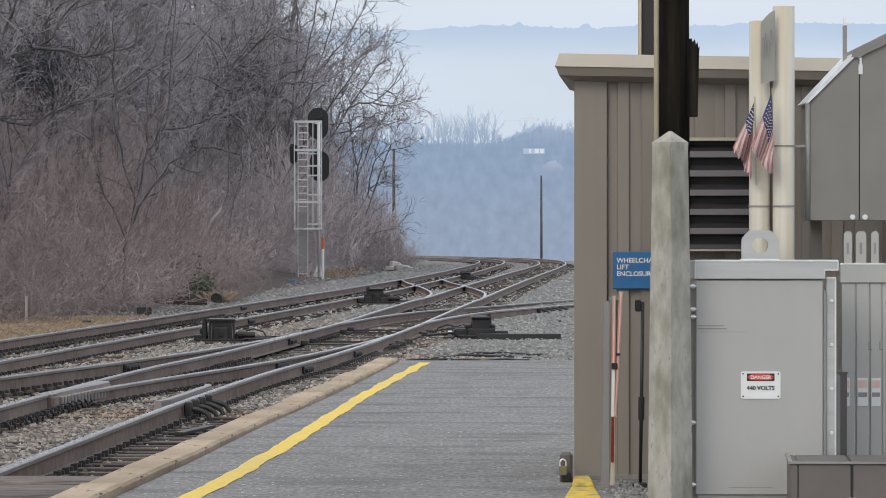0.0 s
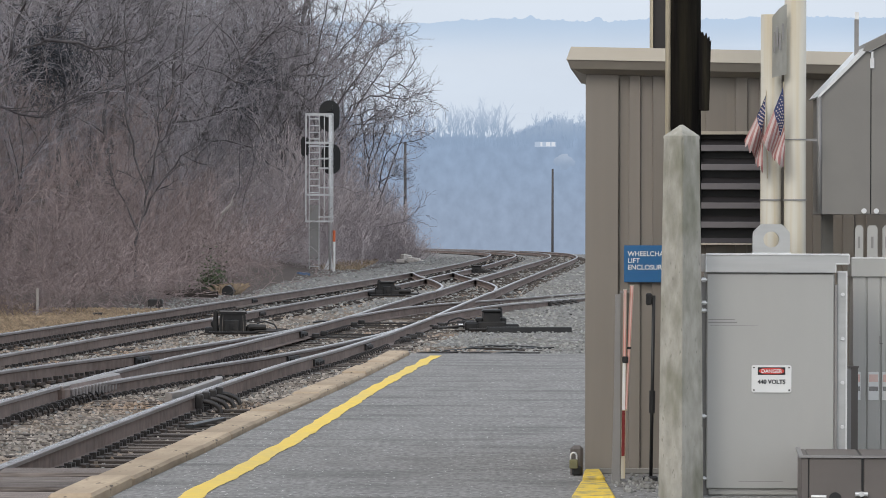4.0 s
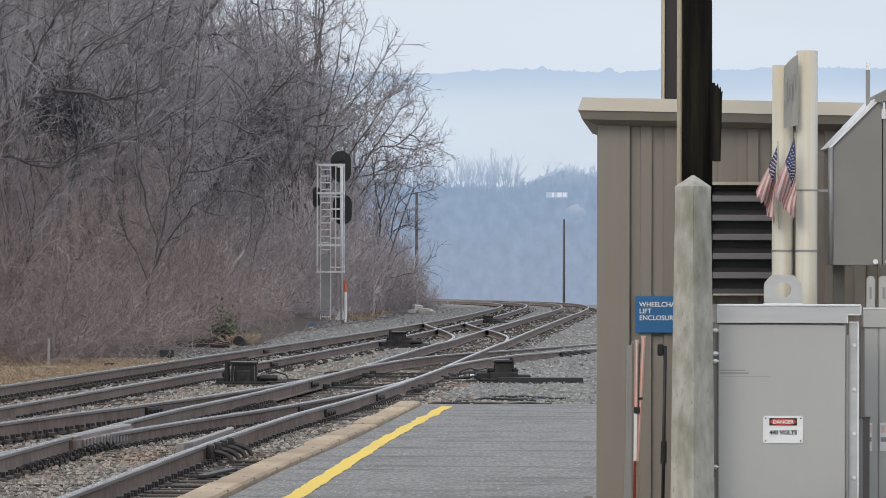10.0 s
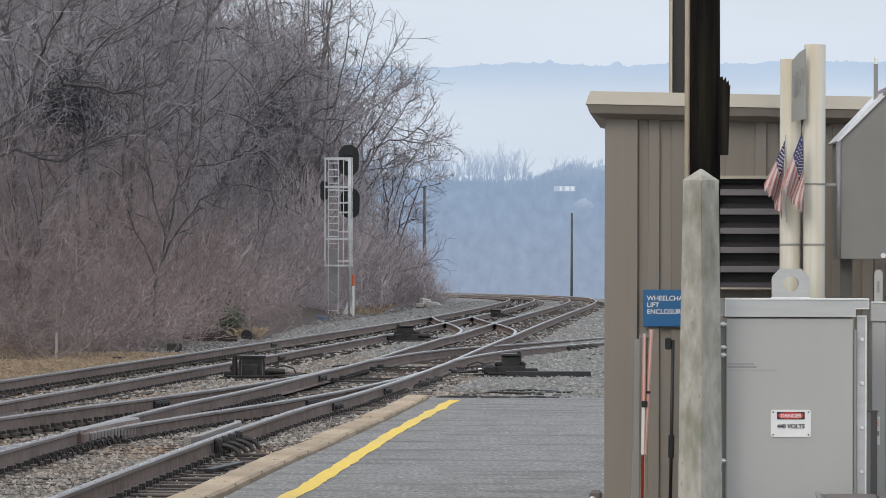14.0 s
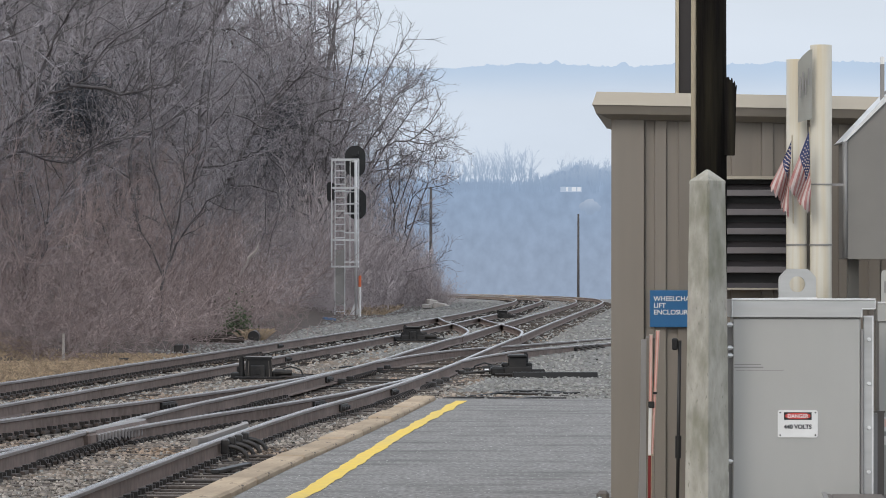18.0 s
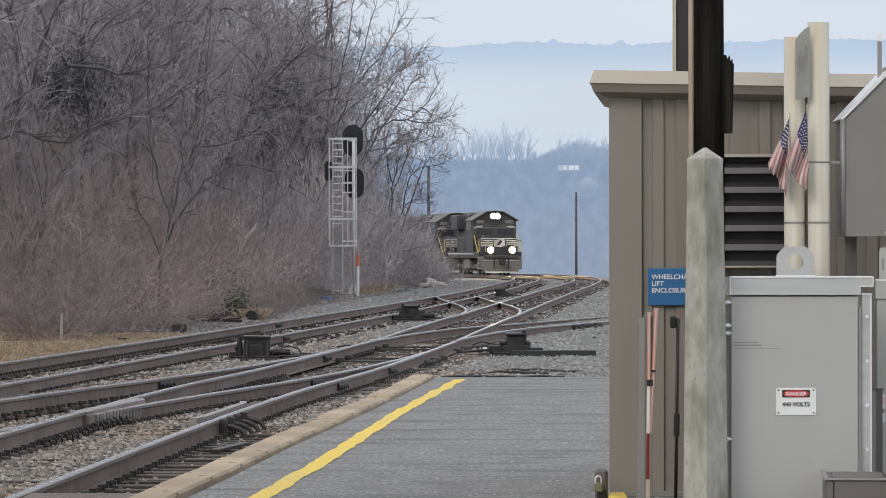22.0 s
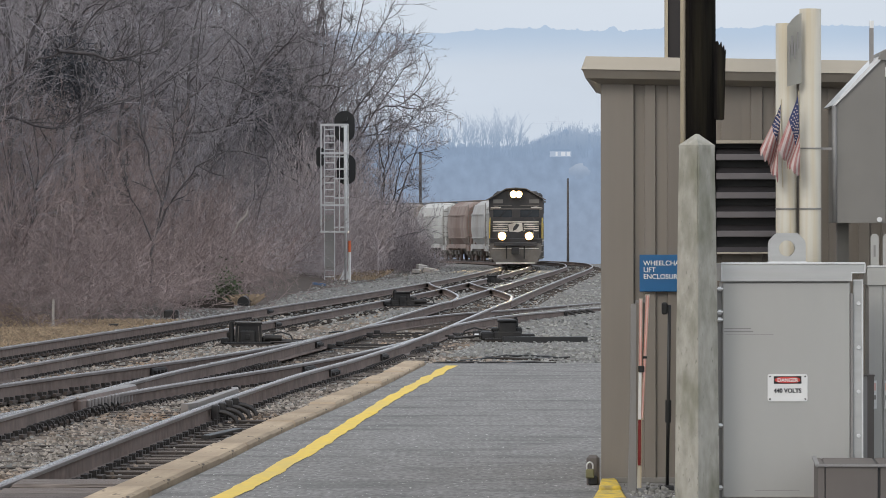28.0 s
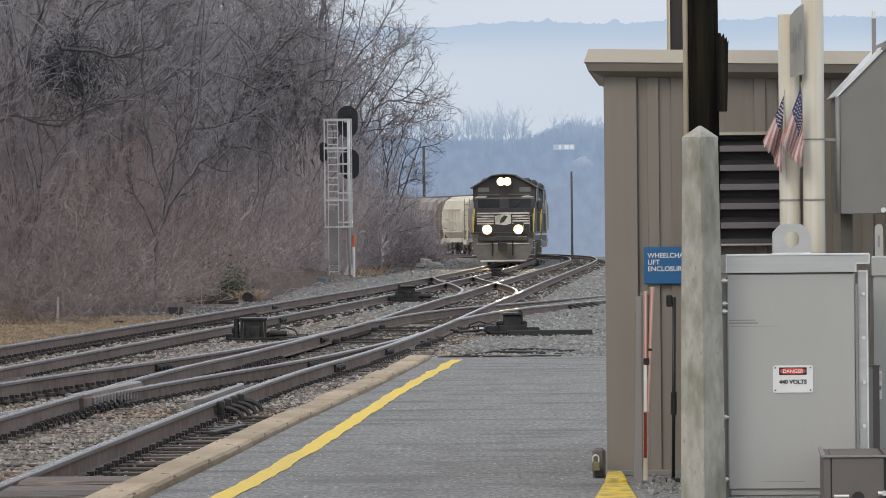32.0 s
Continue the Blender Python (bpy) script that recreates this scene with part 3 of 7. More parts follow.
def utility_pole():
    p = tagged(thing("utility_pole", 1.421, 25.3, 0), "tall black tarred wooden pole with a cream conduit", "utility pole")
    bm = bmesh.new()
    rod(bm, (0, 0, -0.3), (-0.02, 0, 9.5), 0.100, 0.085, 18)
    part("pole", bm, POLE_WOOD, p, smooth=True)
    part("conduit", rod(bmesh.new(), (-0.112, -0.02, 0), (-0.112, -0.02, 8.0), 0.018, sides=10), CREAM, p, "cream conduit", True)
    # a splintered board nailed to the side
    out = [(0.06, 2.29), (0.138, 2.29), (0.142, 2.45), (0.147, 2.68), (0.150, 2.72), (0.143, 2.70), (0.138, 2.745), (0.128, 2.725), (0.121, 2.765), (0.11, 2.74), (0.10, 2.77), (0.06, 2.76)]
    part("side_board", prism(bmesh.new(), out, -0.05, 0.05), POLE_WOOD, p, "splintered black board")


utility_pole()


def brown_column():
    c = tagged(thing("canopy_column", 1.475, 29.7, 0), "dark brown steel column with pale flange rising behind the enclosure", "column")
    part("web", boxes((-0.05, 0.068, -0.05, 0.05, -0.3, 8.5)), BROWN, c)
    part("flange", boxes((-0.068, -0.05, -0.07, 0.07, -0.3, 8.5)), CREAM, c, "pale painted flange")


brown_column()


GREY_INK = shader("faded_ink", (0.06, 0.06, 0.065), (0.045, 0.045, 0.05), 12, 0.6, 0.6, bump=0.0)


def sign_plate(parent, x, y, z, w, h):
    s = tagged(thing("danger_sign", x, y, z), "white danger sign with a red and black header", "sign")
    r, out = 0.012, []
    for px, pz, a0 in ((w - r, h - r, 0), (r, h - r, 90), (r, r, 180), (w - r, r, 270)):
        out += [(px + r * math.cos(radians(a0 + k * 22.5)), pz + r * math.sin(radians(a0 + k * 22.5))) for k in range(5)]
    part("plate", prism(bmesh.new(), out, -0.003, 0.003), WHITE, s)
    part("header", boxes((0.036, w - 0.036, -0.0052, -0.0032, h - 0.056, h - 0.012)), BLACK, s)
    bm = bmesh.new()
    cx, cz = w / 2, h - 0.034
    n = 20
    prism(bm, [(cx + (w / 2 - 0.042) * math.copysign(abs(math.cos(i * math.tau / n)) ** 0.6, math.cos(i * math.tau / n)),
                cz + 0.0185 * math.sin(i * math.tau / n)) for i in range(n)], -0.0066, -0.0054)
    part("oval", bm, RED, s)
    lettering("DANGER", 0.030, cx, -0.0078, cz - 0.0105, WHITE, s, 0.0006, "CENTER")
    lettering("440 VOLTS", 0.034, w / 2, -0.0046, 0.052, GREY_INK, s, 0.0012, "CENTER")
    for dx in (0.014, w - 0.014):
        for dz in (0.014, h - 0.014):
            part("rivet", rod(bmesh.new(), (dx, -0.006, dz), (dx, -0.002, dz), 0.005, sides=8), BLACK, s)
    return s


def power_cabinet():
    y0 = 24.2
    c = tagged(thing("power_cabinet", 1.482, y0, 0), "grey stainless steel electrical cabinet with a lifting eye on top", "cabinet")
    w, d, h = 0.752, 0.5, 1.308
    part("body", boxes((0.012, w, 0.012, d, 0.0, h), bevel=0.006), CABINET, c)
    part("door", boxes((0.0, w - 0.004, -0.006, 0.011, 0.04, h - 0.004), bevel=0.006), CABINET, c)
    rim = [(-0.006, h + 0.002), (w + 0.003, h + 0.002), (w + 0.003, 1.360), (w + 0.082, 1.360), (w + 0.082, 1.414), (-0.006, 1.414)]
    cap = part("cap", prism(bmesh.new(), rim, -0.022, d + 0.01), CAP_STEEL, c, "bright brushed cap")
    for a, b in zip(rim[1:], rim[2:] + rim[:1]):
        part("weld_edge", rod(bmesh.new(), (a[0], -0.021, a[1]), (b[0], -0.021, b[1]), 0.007 if a[1] > 1.4 and b[1] > 1.4 else 0.0045, sides=6), BRIGHT, cap)
    part("base", boxes((0.02, w - 0.02, 0.02, d - 0.02, -0.05, 0.04)), GREY_STEEL, c)
    # lifting eye: a clipped plate with a round hole
    bm = bmesh.new()
    cx, cz, r, n = 0.383, 1.503, 0.047, 32
    outline = [(-0.11, -0.085), (0.11, -0.085), (0.11, 0.04), (0.065, 0.09), (-0.065, 0.09), (-0.11, 0.04)]

    def reach(a):
        dx, dz = math.cos(a), math.sin(a)
        best = 9.0
        for (ax, az), (bx, bz) in zip(outline, outline[1:] + outline[:1]):
            ex, ez = bx - ax, bz - az
            det = dx * -ez + dz * ex
            if abs(det) > 1e-9:
                s = (ax * -ez + az * ex) / det
                u = (dx * az - dz * ax) / det
                if s > 0 and -1e-6 <= u <= 1 + 1e-6:
                    best = min(best, s)
        return best
    loops = []
    for yy in (0.05, 0.085):
        inner = [bm.verts.new((cx + r * math.cos(i * math.tau / n), yy, cz + r * math.sin(i * math.tau / n))) for i in range(n)]
        outer = []
        for i in range(n):
            a = i * math.tau / n
            q = reach(a)
            outer.append(bm.verts.new((cx + q * math.cos(a), yy, cz + q * math.sin(a))))
        loops.append((inner, outer))
    (i0, o0), (i1, o1) = loops
    for i in range(n):
        j = (i + 1) % n
        bm.faces.new((i0[i], i0[j], o0[j], o0[i]))
        bm.faces.new((i1[i], o1[i], o1[j], i1[j]))
        bm.faces.new((o0[i], o0[j], o1[j], o1[i]))
        bm.faces.new((i0[i], i1[i], i1[j], i0[j]))
    bmesh.ops.recalc_face_normals(bm, faces=bm.faces)
    eye = part("lifting_eye", bm, CAP_STEEL, c)
    part("weld", rod(bmesh.new(), (cx - 0.115, 0.046, 1.418), (cx + 0.115, 0.046, 1.418), 0.008, sides=6), BRIGHT, eye)
    # hinge flange with bolts, and the latch bolts of the other side
    fl = part("hinge_flange", boxes((w + 0.016, w + 0.072, 0.02, 0.034, 0.0, 1.318), bevel=0.003), CAP_STEEL, c)
    part("bright_edge", boxes((w + 0.066, w + 0.075, 0.014, 0.036, 0.0, 1.32)), BRIGHT, fl)
    part("bright_edge", boxes((w + 0.016, w + 0.066, 0.015, 0.019, 1.31, 1.32)), BRIGHT, fl)
    part("hinge_bar", boxes((w - 0.002, w + 0.016, -0.004, 0.018, 0.05, 1.24), bevel=0.003), GREY_STEEL, c)
    for i in range(5):
        bolt = part("bolt", rod(bmesh.new(), (0, -0.012, 0), (0, 0.004, 0), 0.010, 0.013, 8), BRIGHT, fl)
        bolt.matrix_basis = pose(w + 0.048, 0.018, 1.18 - i * 0.259)
    part("side_flange", boxes((-0.045, 0.011, 0.03, 0.05, 0.0, 1.28)), GREY_STEEL, c)
    for z in (1.265, 1.13, 1.085, 0.465, 0.10):
        bm = bmesh.new()
        rod(bm, (-0.052, -0.004, z), (0.004, -0.004, z), 0.007, sides=8)
        rod(bm, (-0.026, -0.004, z), (-0.006, -0.004, z), 0.014, sides=8)
        part("latch_bolt", bm, BRIGHT, c)
    part("scratch", boxes((0.01, 0.18, -0.0072, -0.0062, 1.012, 1.020)), GREY_STEEL, c)
    part("scratch", boxes((0.01, 0.165, -0.0072, -0.0062, 1.030, 1.036)), GREY_STEEL, c)
    part("scratch", boxes((0.02, 0.30, -0.0072, -0.0062, 0.996, 0.9985)), GREY_STEEL, c)
    part("scratch", boxes((0.19, 0.45, -0.0072, -0.0062, 0.083, 0.086)), GREY_STEEL, c)
    sign_plate(c, 1.746, y0 - 0.0095, 0.606, 0.234, 0.160)


power_cabinet()


SHIELD = shader("dull_shield_plate", (0.50, 0.50, 0.465), (0.44, 0.44, 0.41), 6, 0.6, 0.6, 0.0, bump=0.03, stain=(0.30, 0.29, 0.26), stain_scale=6, stretch=(1, 1, 0.2))


def pipes():
    a = tagged(thing("pipe_post", 1.914, 24.95, 0), "weathered tan steel pipe standing behind the cabinet", "pipe", "pipes behind the cabinet")
    part("pipe", rod(bmesh.new(), (0, 0, -0.2), (0, 0, 2.86), 0.063, sides=24), PIPE, a, smooth=False)
    part("collar", rod(bmesh.new(), (0, 0, 1.735), (0, 0, 1.745), 0.067, sides=24), GREY_STEEL, a)
    b = tagged(thing("pipe_post", 2.056, 24.9, 0), "weathered tan steel pipe standing behind the cabinet", "pipe", "pipes behind the cabinet")
    part("pipe", rod(bmesh.new(), (0, 0, -0.2), (0, 0, 2.945), 0.066, sides=24), PIPE, b, smooth=False)
    part("collar", rod(bmesh.new(), (0, 0, 1.735), (0, 0, 1.745), 0.070, sides=24), GREY_STEEL, b)
    part("clamp", rod(bmesh.new(), (0, 0, 2.10), (0, 0, 2.108), 0.069, sides=24), GREY_STEEL, b)
    part("clamp_arm", boxes((0.06, 0.13, -0.01, 0.01, 2.095, 2.11)), GREY_STEEL, b)
    # curved shield plate between the pipes
    bm = bmesh.new()
    rows = []
    for k in range(9):
        u = k / 8
        x = -0.145 + 0.085 * u
        yy = -0.075 - 0.02 * math.sin(u * 1.4)
        rows.append((bm.verts.new((x, yy, 2.475 + 0.02 * u)), bm.verts.new((x, yy, 2.84 + 0.075 * math.sin(u * 1.5)))))
    for p, q in zip(rows, rows[1:]):
        bm.faces.new((p[0], q[0], q[1], p[1]))
    bmesh.ops.solidify(bm, geom=bm.faces[:], thickness=0.004)
    part("shield", bm, SHIELD, b, "grey shield plate with worn lettering")
    for x, z, hh in ((-0.138, 2.62, 0.13), (-0.122, 2.66, 0.12), (-0.106, 2.64, 0.10), (-0.088, 2.70, 0.10)):
        part("worn_mark", boxes((x, x + 0.009, -0.103, -0.099, z, z + hh)), GREY_STEEL, b)
    for o in (*a.children, *b.children):
        if o.name.startswith("pipe"):
            for f in o.data.polygons:
                f.use_smooth = abs(f.normal.z) < 0.5


pipes()

FLAG_RED = shader("faded_red_cloth", (0.34, 0.145, 0.135), (0.27, 0.11, 0.10), 40, 0.6, 0.95, bump=0.2, stain=(0.44, 0.30, 0.27), stain_scale=9, stain_amount=0.7)
FLAG_WHITE = shader("faded_white_cloth", (0.50, 0.42, 0.39), (0.42, 0.34, 0.32), 40, 0.6, 0.95, bump=0.2)
FLAG_BLUE = shader("navy_cloth", (0.035, 0.05, 0.13), (0.03, 0.04, 0.10), 60, 0.6, 0.9, bump=0.1)


def flag(y, top, hoist, fly, tail, phase):
    """A small flag hanging limp by its upper corner: a cloth between four corners (x, z), gathered into folds."""
    f = tagged(thing("small_flag", top[0], y, top[1]), "small faded striped flag with a starred blue canton hanging limp", "flag", "flags on the pipes")
    nu, nv = 26, 44
    a, b, c, d = (Vector((p[0] - top[0], p[1] - top[1])) for p in (top, hoist, fly, tail))
    rng = random.Random(int(phase * 100))
    frays = [rng.uniform(-0.03, 0.012) for _ in range(nu + 1)]

    def spot(u, v):
        p = a * (1 - u) * (1 - v) + b * u * (1 - v) + c * (1 - u) * v + d * u * v
        fold = math.sin(u * 9 + phase + v * 2.4)
        gather = 0.010 * v * math.sin(u * 9 + phase + 1.2 + v * 2.4)
        return (p.x + gather, 0.032 * fold * (0.25 + v) - 0.02 * v, p.y + 0.006 * math.sin(u * 17 + phase) * v + (frays[round(u * nu)] if v > 0.99 else 0))
    grid, faces, index = [], [], []
    for j in range(nv + 1):
        for i in range(nu + 1):
            grid.append(spot(i / nu, j / nv))
    for j in range(nv):
        for i in range(nu):
            n = j * (nu + 1) + i
            faces.append((n, n + 1, n + nu + 2, n + nu + 1))
            index.append(2 if (i < nu * 0.54 and j < nv * 0.42) else (0 if (i * 13 // nu) % 2 == 0 else 1))
    cloth = raw("cloth", grid, faces, FLAG_RED, f, smooth=True)
    cloth.data.materials.append(FLAG_WHITE)
    cloth.data.materials.append(FLAG_BLUE)
    cloth.data.polygons.foreach_set("material_index", index)
    star = None
    for r in range(6):
        for q in range(5):
            p = Vector(spot(0.05 + 0.48 * (r + 0.5) / 6, 0.04 + 0.37 * (q + 0.3 + 0.4 * (r % 2)) / 5))
            if star is None:
                star = raw("star", [(math.cos(k * 1.2566) * 0.0048, -0.004, math.sin(k * 1.2566) * 0.0048) for k in range(5)], [(0, 1, 2, 3, 4)], FLAG_WHITE, f)
                star.matrix_basis = Matrix.Translation(p)
            else:
                again(star, f, Matrix.Translation(p))
    bm = bmesh.new()
    rod(bm, (0.004, 0.012, 0.03), (0.012, 0.02, -0.50), 0.004, sides=6)
    part("stick", bm, CREAM, f)


flag(24.82, (1.873, 2.368), (1.866, 2.175), (1.750, 2.092), (1.850, 1.916), 0.4)
flag(24.76, (1.972, 2.418), (1.985, 2.05), (1.852, 2.085), (1.968, 1.945), 1.7)


def hood_box():
    """The tall sheet-steel hood beside the pipes, on legs."""
    y0 = 25.0
    h = tagged(thing("equipment_hood", 2.172, y0, 0), "taupe sheet-steel equipment hood with a sloping top, on legs", "equipment hood")
    out = [(0.055, 1.655), (0.348, 1.655), (0.348, 2.64), (0.315, 2.645), (0.055, 2.372)]
    part("panel", prism(bmesh.new(), out, 0.0, 0.6), HOOD, h)
    out = [(0.355, 1.655), (0.9, 1.655), (0.9, 2.92), (0.355, 2.64)]
    part("panel", prism(bmesh.new(), out, 0.0, 0.6), HOOD, h)
    part("seam", boxes((0.343, 0.357, 0.012, 0.59, 1.66, 2.63)), BLACK, h)
    part("edge_tube", rod(bmesh.new(), (0.038, 0.0, 1.66), (0.038, 0.0, 2.368), 0.016, sides=10), GREY_STEEL, h, smooth=True)
    bm = bmesh.new()
    prism(bm, [(0.024, 2.366), (0.036, 2.359), (0.326, 2.648), (0.30, 2.66)], -0.015, 0.61)
    part("top_edge", bm, BRIGHT, h, "bright folded top edge")
    bm = bmesh.new()
    prism(bm, [(0.30, 2.645), (0.34, 2.64), (0.92, 2.915), (0.92, 2.99), (0.32, 2.69)], -0.02, 0.62)
    part("roof", bm, HOOD, h)
    part("stay", boxes((0.262, 0.286, 0.1, 0.13, 2.60, 2.84)), GREY_STEEL, h)
    part("stay_tip", boxes((0.264, 0.286, 0.098, 0.132, 2.841, 2.885)), WHITE, h, "white painted tip")
    part("latch", boxes((0.345, 0.37, -0.012, 0.0, 2.54, 2.60), (0.351, 0.364, -0.016, 0.0, 2.60, 2.64)), BRIGHT, h)
    for x in (0.31, 0.385):
        part("bolt", rod(bmesh.new(), (x, -0.014, 1.675), (x, 0.0, 1.675), 0.016, sides=10), BRIGHT, h)
    for x in (0.1, 0.82):
        part("leg", boxes((x, x + 0.07, 0.5, 0.57, -0.05, 1.66)), HOOD, h)


hood_box()


def side_cabinet():
    """The second steel cabinet, with a folded front, lifting tabs and warning labels."""
    y0 = 25.0
    c = tagged(thing("ribbed_cabinet", 2.418, y0, 0, -3), "grey stainless cabinet with a folded front and lifting tabs", "cabinet")
    bm = bmesh.new()
    prof = [(0.0, 0.0), (0.075, 0.0), (0.082, 0.006), (0.09, 0.0), (0.16, 0.0), (0.167, 0.006), (0.175, 0.0), (0.235, 0.0), (0.242, 0.006), (0.25, 0.0), (0.62, 0.0), (0.62, 0.5), (0.0, 0.5)]
    lo = [bm.verts.new((x, y, 0.0)) for x, y in prof]
    hi = [bm.verts.new((x, y, 1.385)) for x, y in prof]
    n = len(prof)
    for i in range(n):
        bm.faces.new((lo[i], lo[(i + 1) % n], hi[(i + 1) % n], hi[i]))
    bm.faces.new(hi)
    part("body", bm, CABINET, c)
    part("cap", boxes((-0.012, 0.63, -0.014, 0.51, 1.275, 1.387), bevel=0.004), CABINET, c)
    part("weld_edge", rod(bmesh.new(), (-0.01, -0.012, 1.39), (0.63, -0.012, 1.39), 0.007, sides=6), BRIGHT, c)
    for x, wd in ((0.012, 0.05), (0.086, 0.062), (0.178, 0.045)):
        tab = part("lifting_tab", prism(bmesh.new(), [(x, 1.388), (x + wd, 1.388), (x + wd, 1.57), (x + wd - 0.012, 1.588), (x + 0.014, 1.588), (x, 1.57)], 0.02, 0.04), CABINET, c)
        part("slot", boxes((x + wd * 0.35, x + wd * 0.6, 0.015, 0.021, 1.45, 1.52)), GREY_STEEL, tab)
    for x, wd in ((-0.018, 0.045), (0.074, 0.062), (0.158, 0.055)):
        lab = part("label_plate", boxes((x + 0.02, x + 0.02 + wd, -0.008, -0.003, 0.53, 0.70)), WHITE, c, "white warning label with a red band")
        part("red_band", boxes((x + 0.024, x + 0.016 + wd, -0.010, -0.0085, 0.64, 0.685)), PINK, lab)
        part("text_bar", boxes((x + 0.024, x + 0.016 + wd, -0.010, -0.0085, 0.585, 0.612)), GREY_STEEL, lab)
    for x in (0.16, 0.225):
        part("mark", boxes((x, x + 0.006, -0.006, -0.001, 0.87, 0.92), (x, x + 0.022, -0.006, -0.001, 0.868, 0.875)), GREY_STEEL, c)


side_cabinet()


def angle_post():
    p = tagged(thing("angle_post", 2.33, 24.55, 0), "short brown steel angle post between the cabinets", "post")
    part("web", boxes((0, 0.035, 0, 0.01, -0.05, 0.735)), GREY_STEEL, p)
    part("flange", boxes((0.035, 0.075, 0, 0.05, -0.05, 0.74)), DARK_STEEL, p)
    part("cap_plate", boxes((-0.005, 0.08, -0.01, 0.055, 0.74, 0.75)), DARK_STEEL, p)


angle_post()


def low_box():
    y0 = 23.0
    b = tagged(thing("steel_trough", 1.938, y0, 0, -3.5), "low dark grey steel box with a pale rim and latches", "steel box")
    part("front", boxes((0.0, 0.04, 0.0, 0.9, -0.05, 0.291), (0.045, 0.335, 0.0, 0.9, -0.05, 0.291), (0.349, 0.95, 0.0, 0.9, -0.05, 0.291), bevel=0.003), DARK_STEEL, b)
    part("seam", boxes((0.036, 0.348, 0.01, 0.88, -0.05, 0.285)), BLACK, b)
    part("rim", boxes((-0.012, 0.95, -0.012, 0.012, 0.291, 0.303), (-0.012, 0.012, 0.012, 0.9, 0.291, 0.303)), GREY_STEEL, b, "pale folded rim")
    bm = bmesh.new()
    rod(bm, (0.30, -0.02, 0.09), (0.37, -0.02, 0.09), 0.012, sides=8)
    rod(bm, (0.335, -0.035, 0.09), (0.335, 0.0, 0.09), 0.015, sides=8)
    part("latch", bm, BRIGHT, b)
    part("handle", rod(bmesh.new(), (0.055, -0.02, 0.075), (0.14, -0.02, 0.075), 0.009, sides=8), BRIGHT, b)
    bm = bmesh.new()
    rod(bm, (0.19, -0.012, 0.065), (0.19, 0.0, 0.065), 0.035, sides=16)
    part("port", bm, BLACK, b)


low_box()


def barrier_arm():
    """A folded gate: a leaning post and two rails, each faced with worn red-edged reflective tape."""
    g = tagged(thing("folded_gate", 0.992, 25.5, 0), "folded safety gate with red and white reflective strips", "gate")
    part("post", prism(bmesh.new(), [(-0.016, -0.02), (0.036, -0.02), (0.036, 0.6), (0.038, 1.16), (0.006, 1.155), (0.002, 0.6)], 0.0, 0.05), GREY_STEEL, g)
    slants = [(0.042, 0.064, 0.056, 0.074, 0.02, 1.19), (0.066, 0.078, 0.096, 0.118, 0.44, 1.215)]
    for xa, xb, xc, xd, z0, z1 in slants:
        part("rail", prism(bmesh.new(), [(xa, z0), (xb + 0.004, z0), (xd + 0.004, z1), (xc, z1)], -0.008, 0.03), PIPE, g)

        def tape(za, zb, e0, e1, material, y):
            ua, ub = (za - z0) / (z1 - z0), (zb - z0) / (z1 - z0)
            la, lb = xa + (xc - xa) * ua, xa + (xc - xa) * ub
            wa, wb = xb - xa + (xd - xc - xb + xa) * ua, xb - xa + (xd - xc - xb + xa) * ub
            part("reflective_strip", prism(bmesh.new(), [(la + wa * e0, za), (la + wa * e1, za), (lb + wb * e1, zb), (lb + wb * e0, zb)], y, y + 0.003), material, g, "worn red and white reflective tape")
        if z0 < 0.1:
            spans = [(0.16, 0.44, DARK_RED), (0.445, 0.74, WHITE), (0.745, 1.185, PINK)]
        else:
            spans = [(0.45, 0.82, PINK), (0.83, 1.21, PINK)]
        for za, zb, mat in spans:
            tape(za, zb, 0.05, 0.95, mat, -0.013)
            if mat is PINK:
                tape(za, zb, 0.05, 0.24, FADED_RED, -0.017)
                tape(za, zb, 0.80, 0.95, FADED_RED, -0.017)
    # taupe bar drawn for the shadow between the two rails
    part("folded_web", prism(bmesh.new(), [(0.072, 0.5), (0.08, 0.5), (0.097, 1.2), (0.078, 1.2)], 0.012, 0.02), HOOD, g)
    part("hinge", boxes((0.034, 0.112, -0.004, 0.02, 1.165, 1.18)), GREY_STEEL, g)
    part("hinge", boxes((0.05, 0.086, -0.022, 0.02, 0.735, 0.775), bevel=0.004), BLACK, g)
    part("hinge", boxes((0.078, 0.104, -0.02, 0.02, 0.82, 0.835)), BLACK, g)


barrier_arm()


def black_lever():
    r = tagged(thing("latch_rod", 1.236, 25.6, 0), "black steel latch rod with a knob handle", "latch rod")
    bm = bmesh.new()
    rod(bm, (-0.012, 0, -0.02), (0.004, 0, 1.15), 0.011, sides=10)
    part("rod", bm, BLACK, r, smooth=True)
    part("knob", boxes((-0.045, -0.008, -0.02, 0.02, 1.09, 1.165), bevel=0.008), BLACK, r)
    part("sleeve", rod(bmesh.new(), (-0.006, 0, 0.42), (-0.004, 0, 0.56), 0.019, sides=10), BLACK, r)
    part("foot", boxes((-0.06, 0.03, -0.03, 0.03, -0.02, 0.03), bevel=0.008), BLACK, r)


black_lever()


CHIPPED_YELLOW = shader("chipped_yellow_paint", (0.78, 0.55, 0.05), (0.66, 0.45, 0.05), 22, 0.5, 0.75, bump=0.8, stain=(0.20, 0.18, 0.13), stain_scale=9, stain_amount=0.85, speck=(0.12, 0.11, 0.09), speck_scale=30)


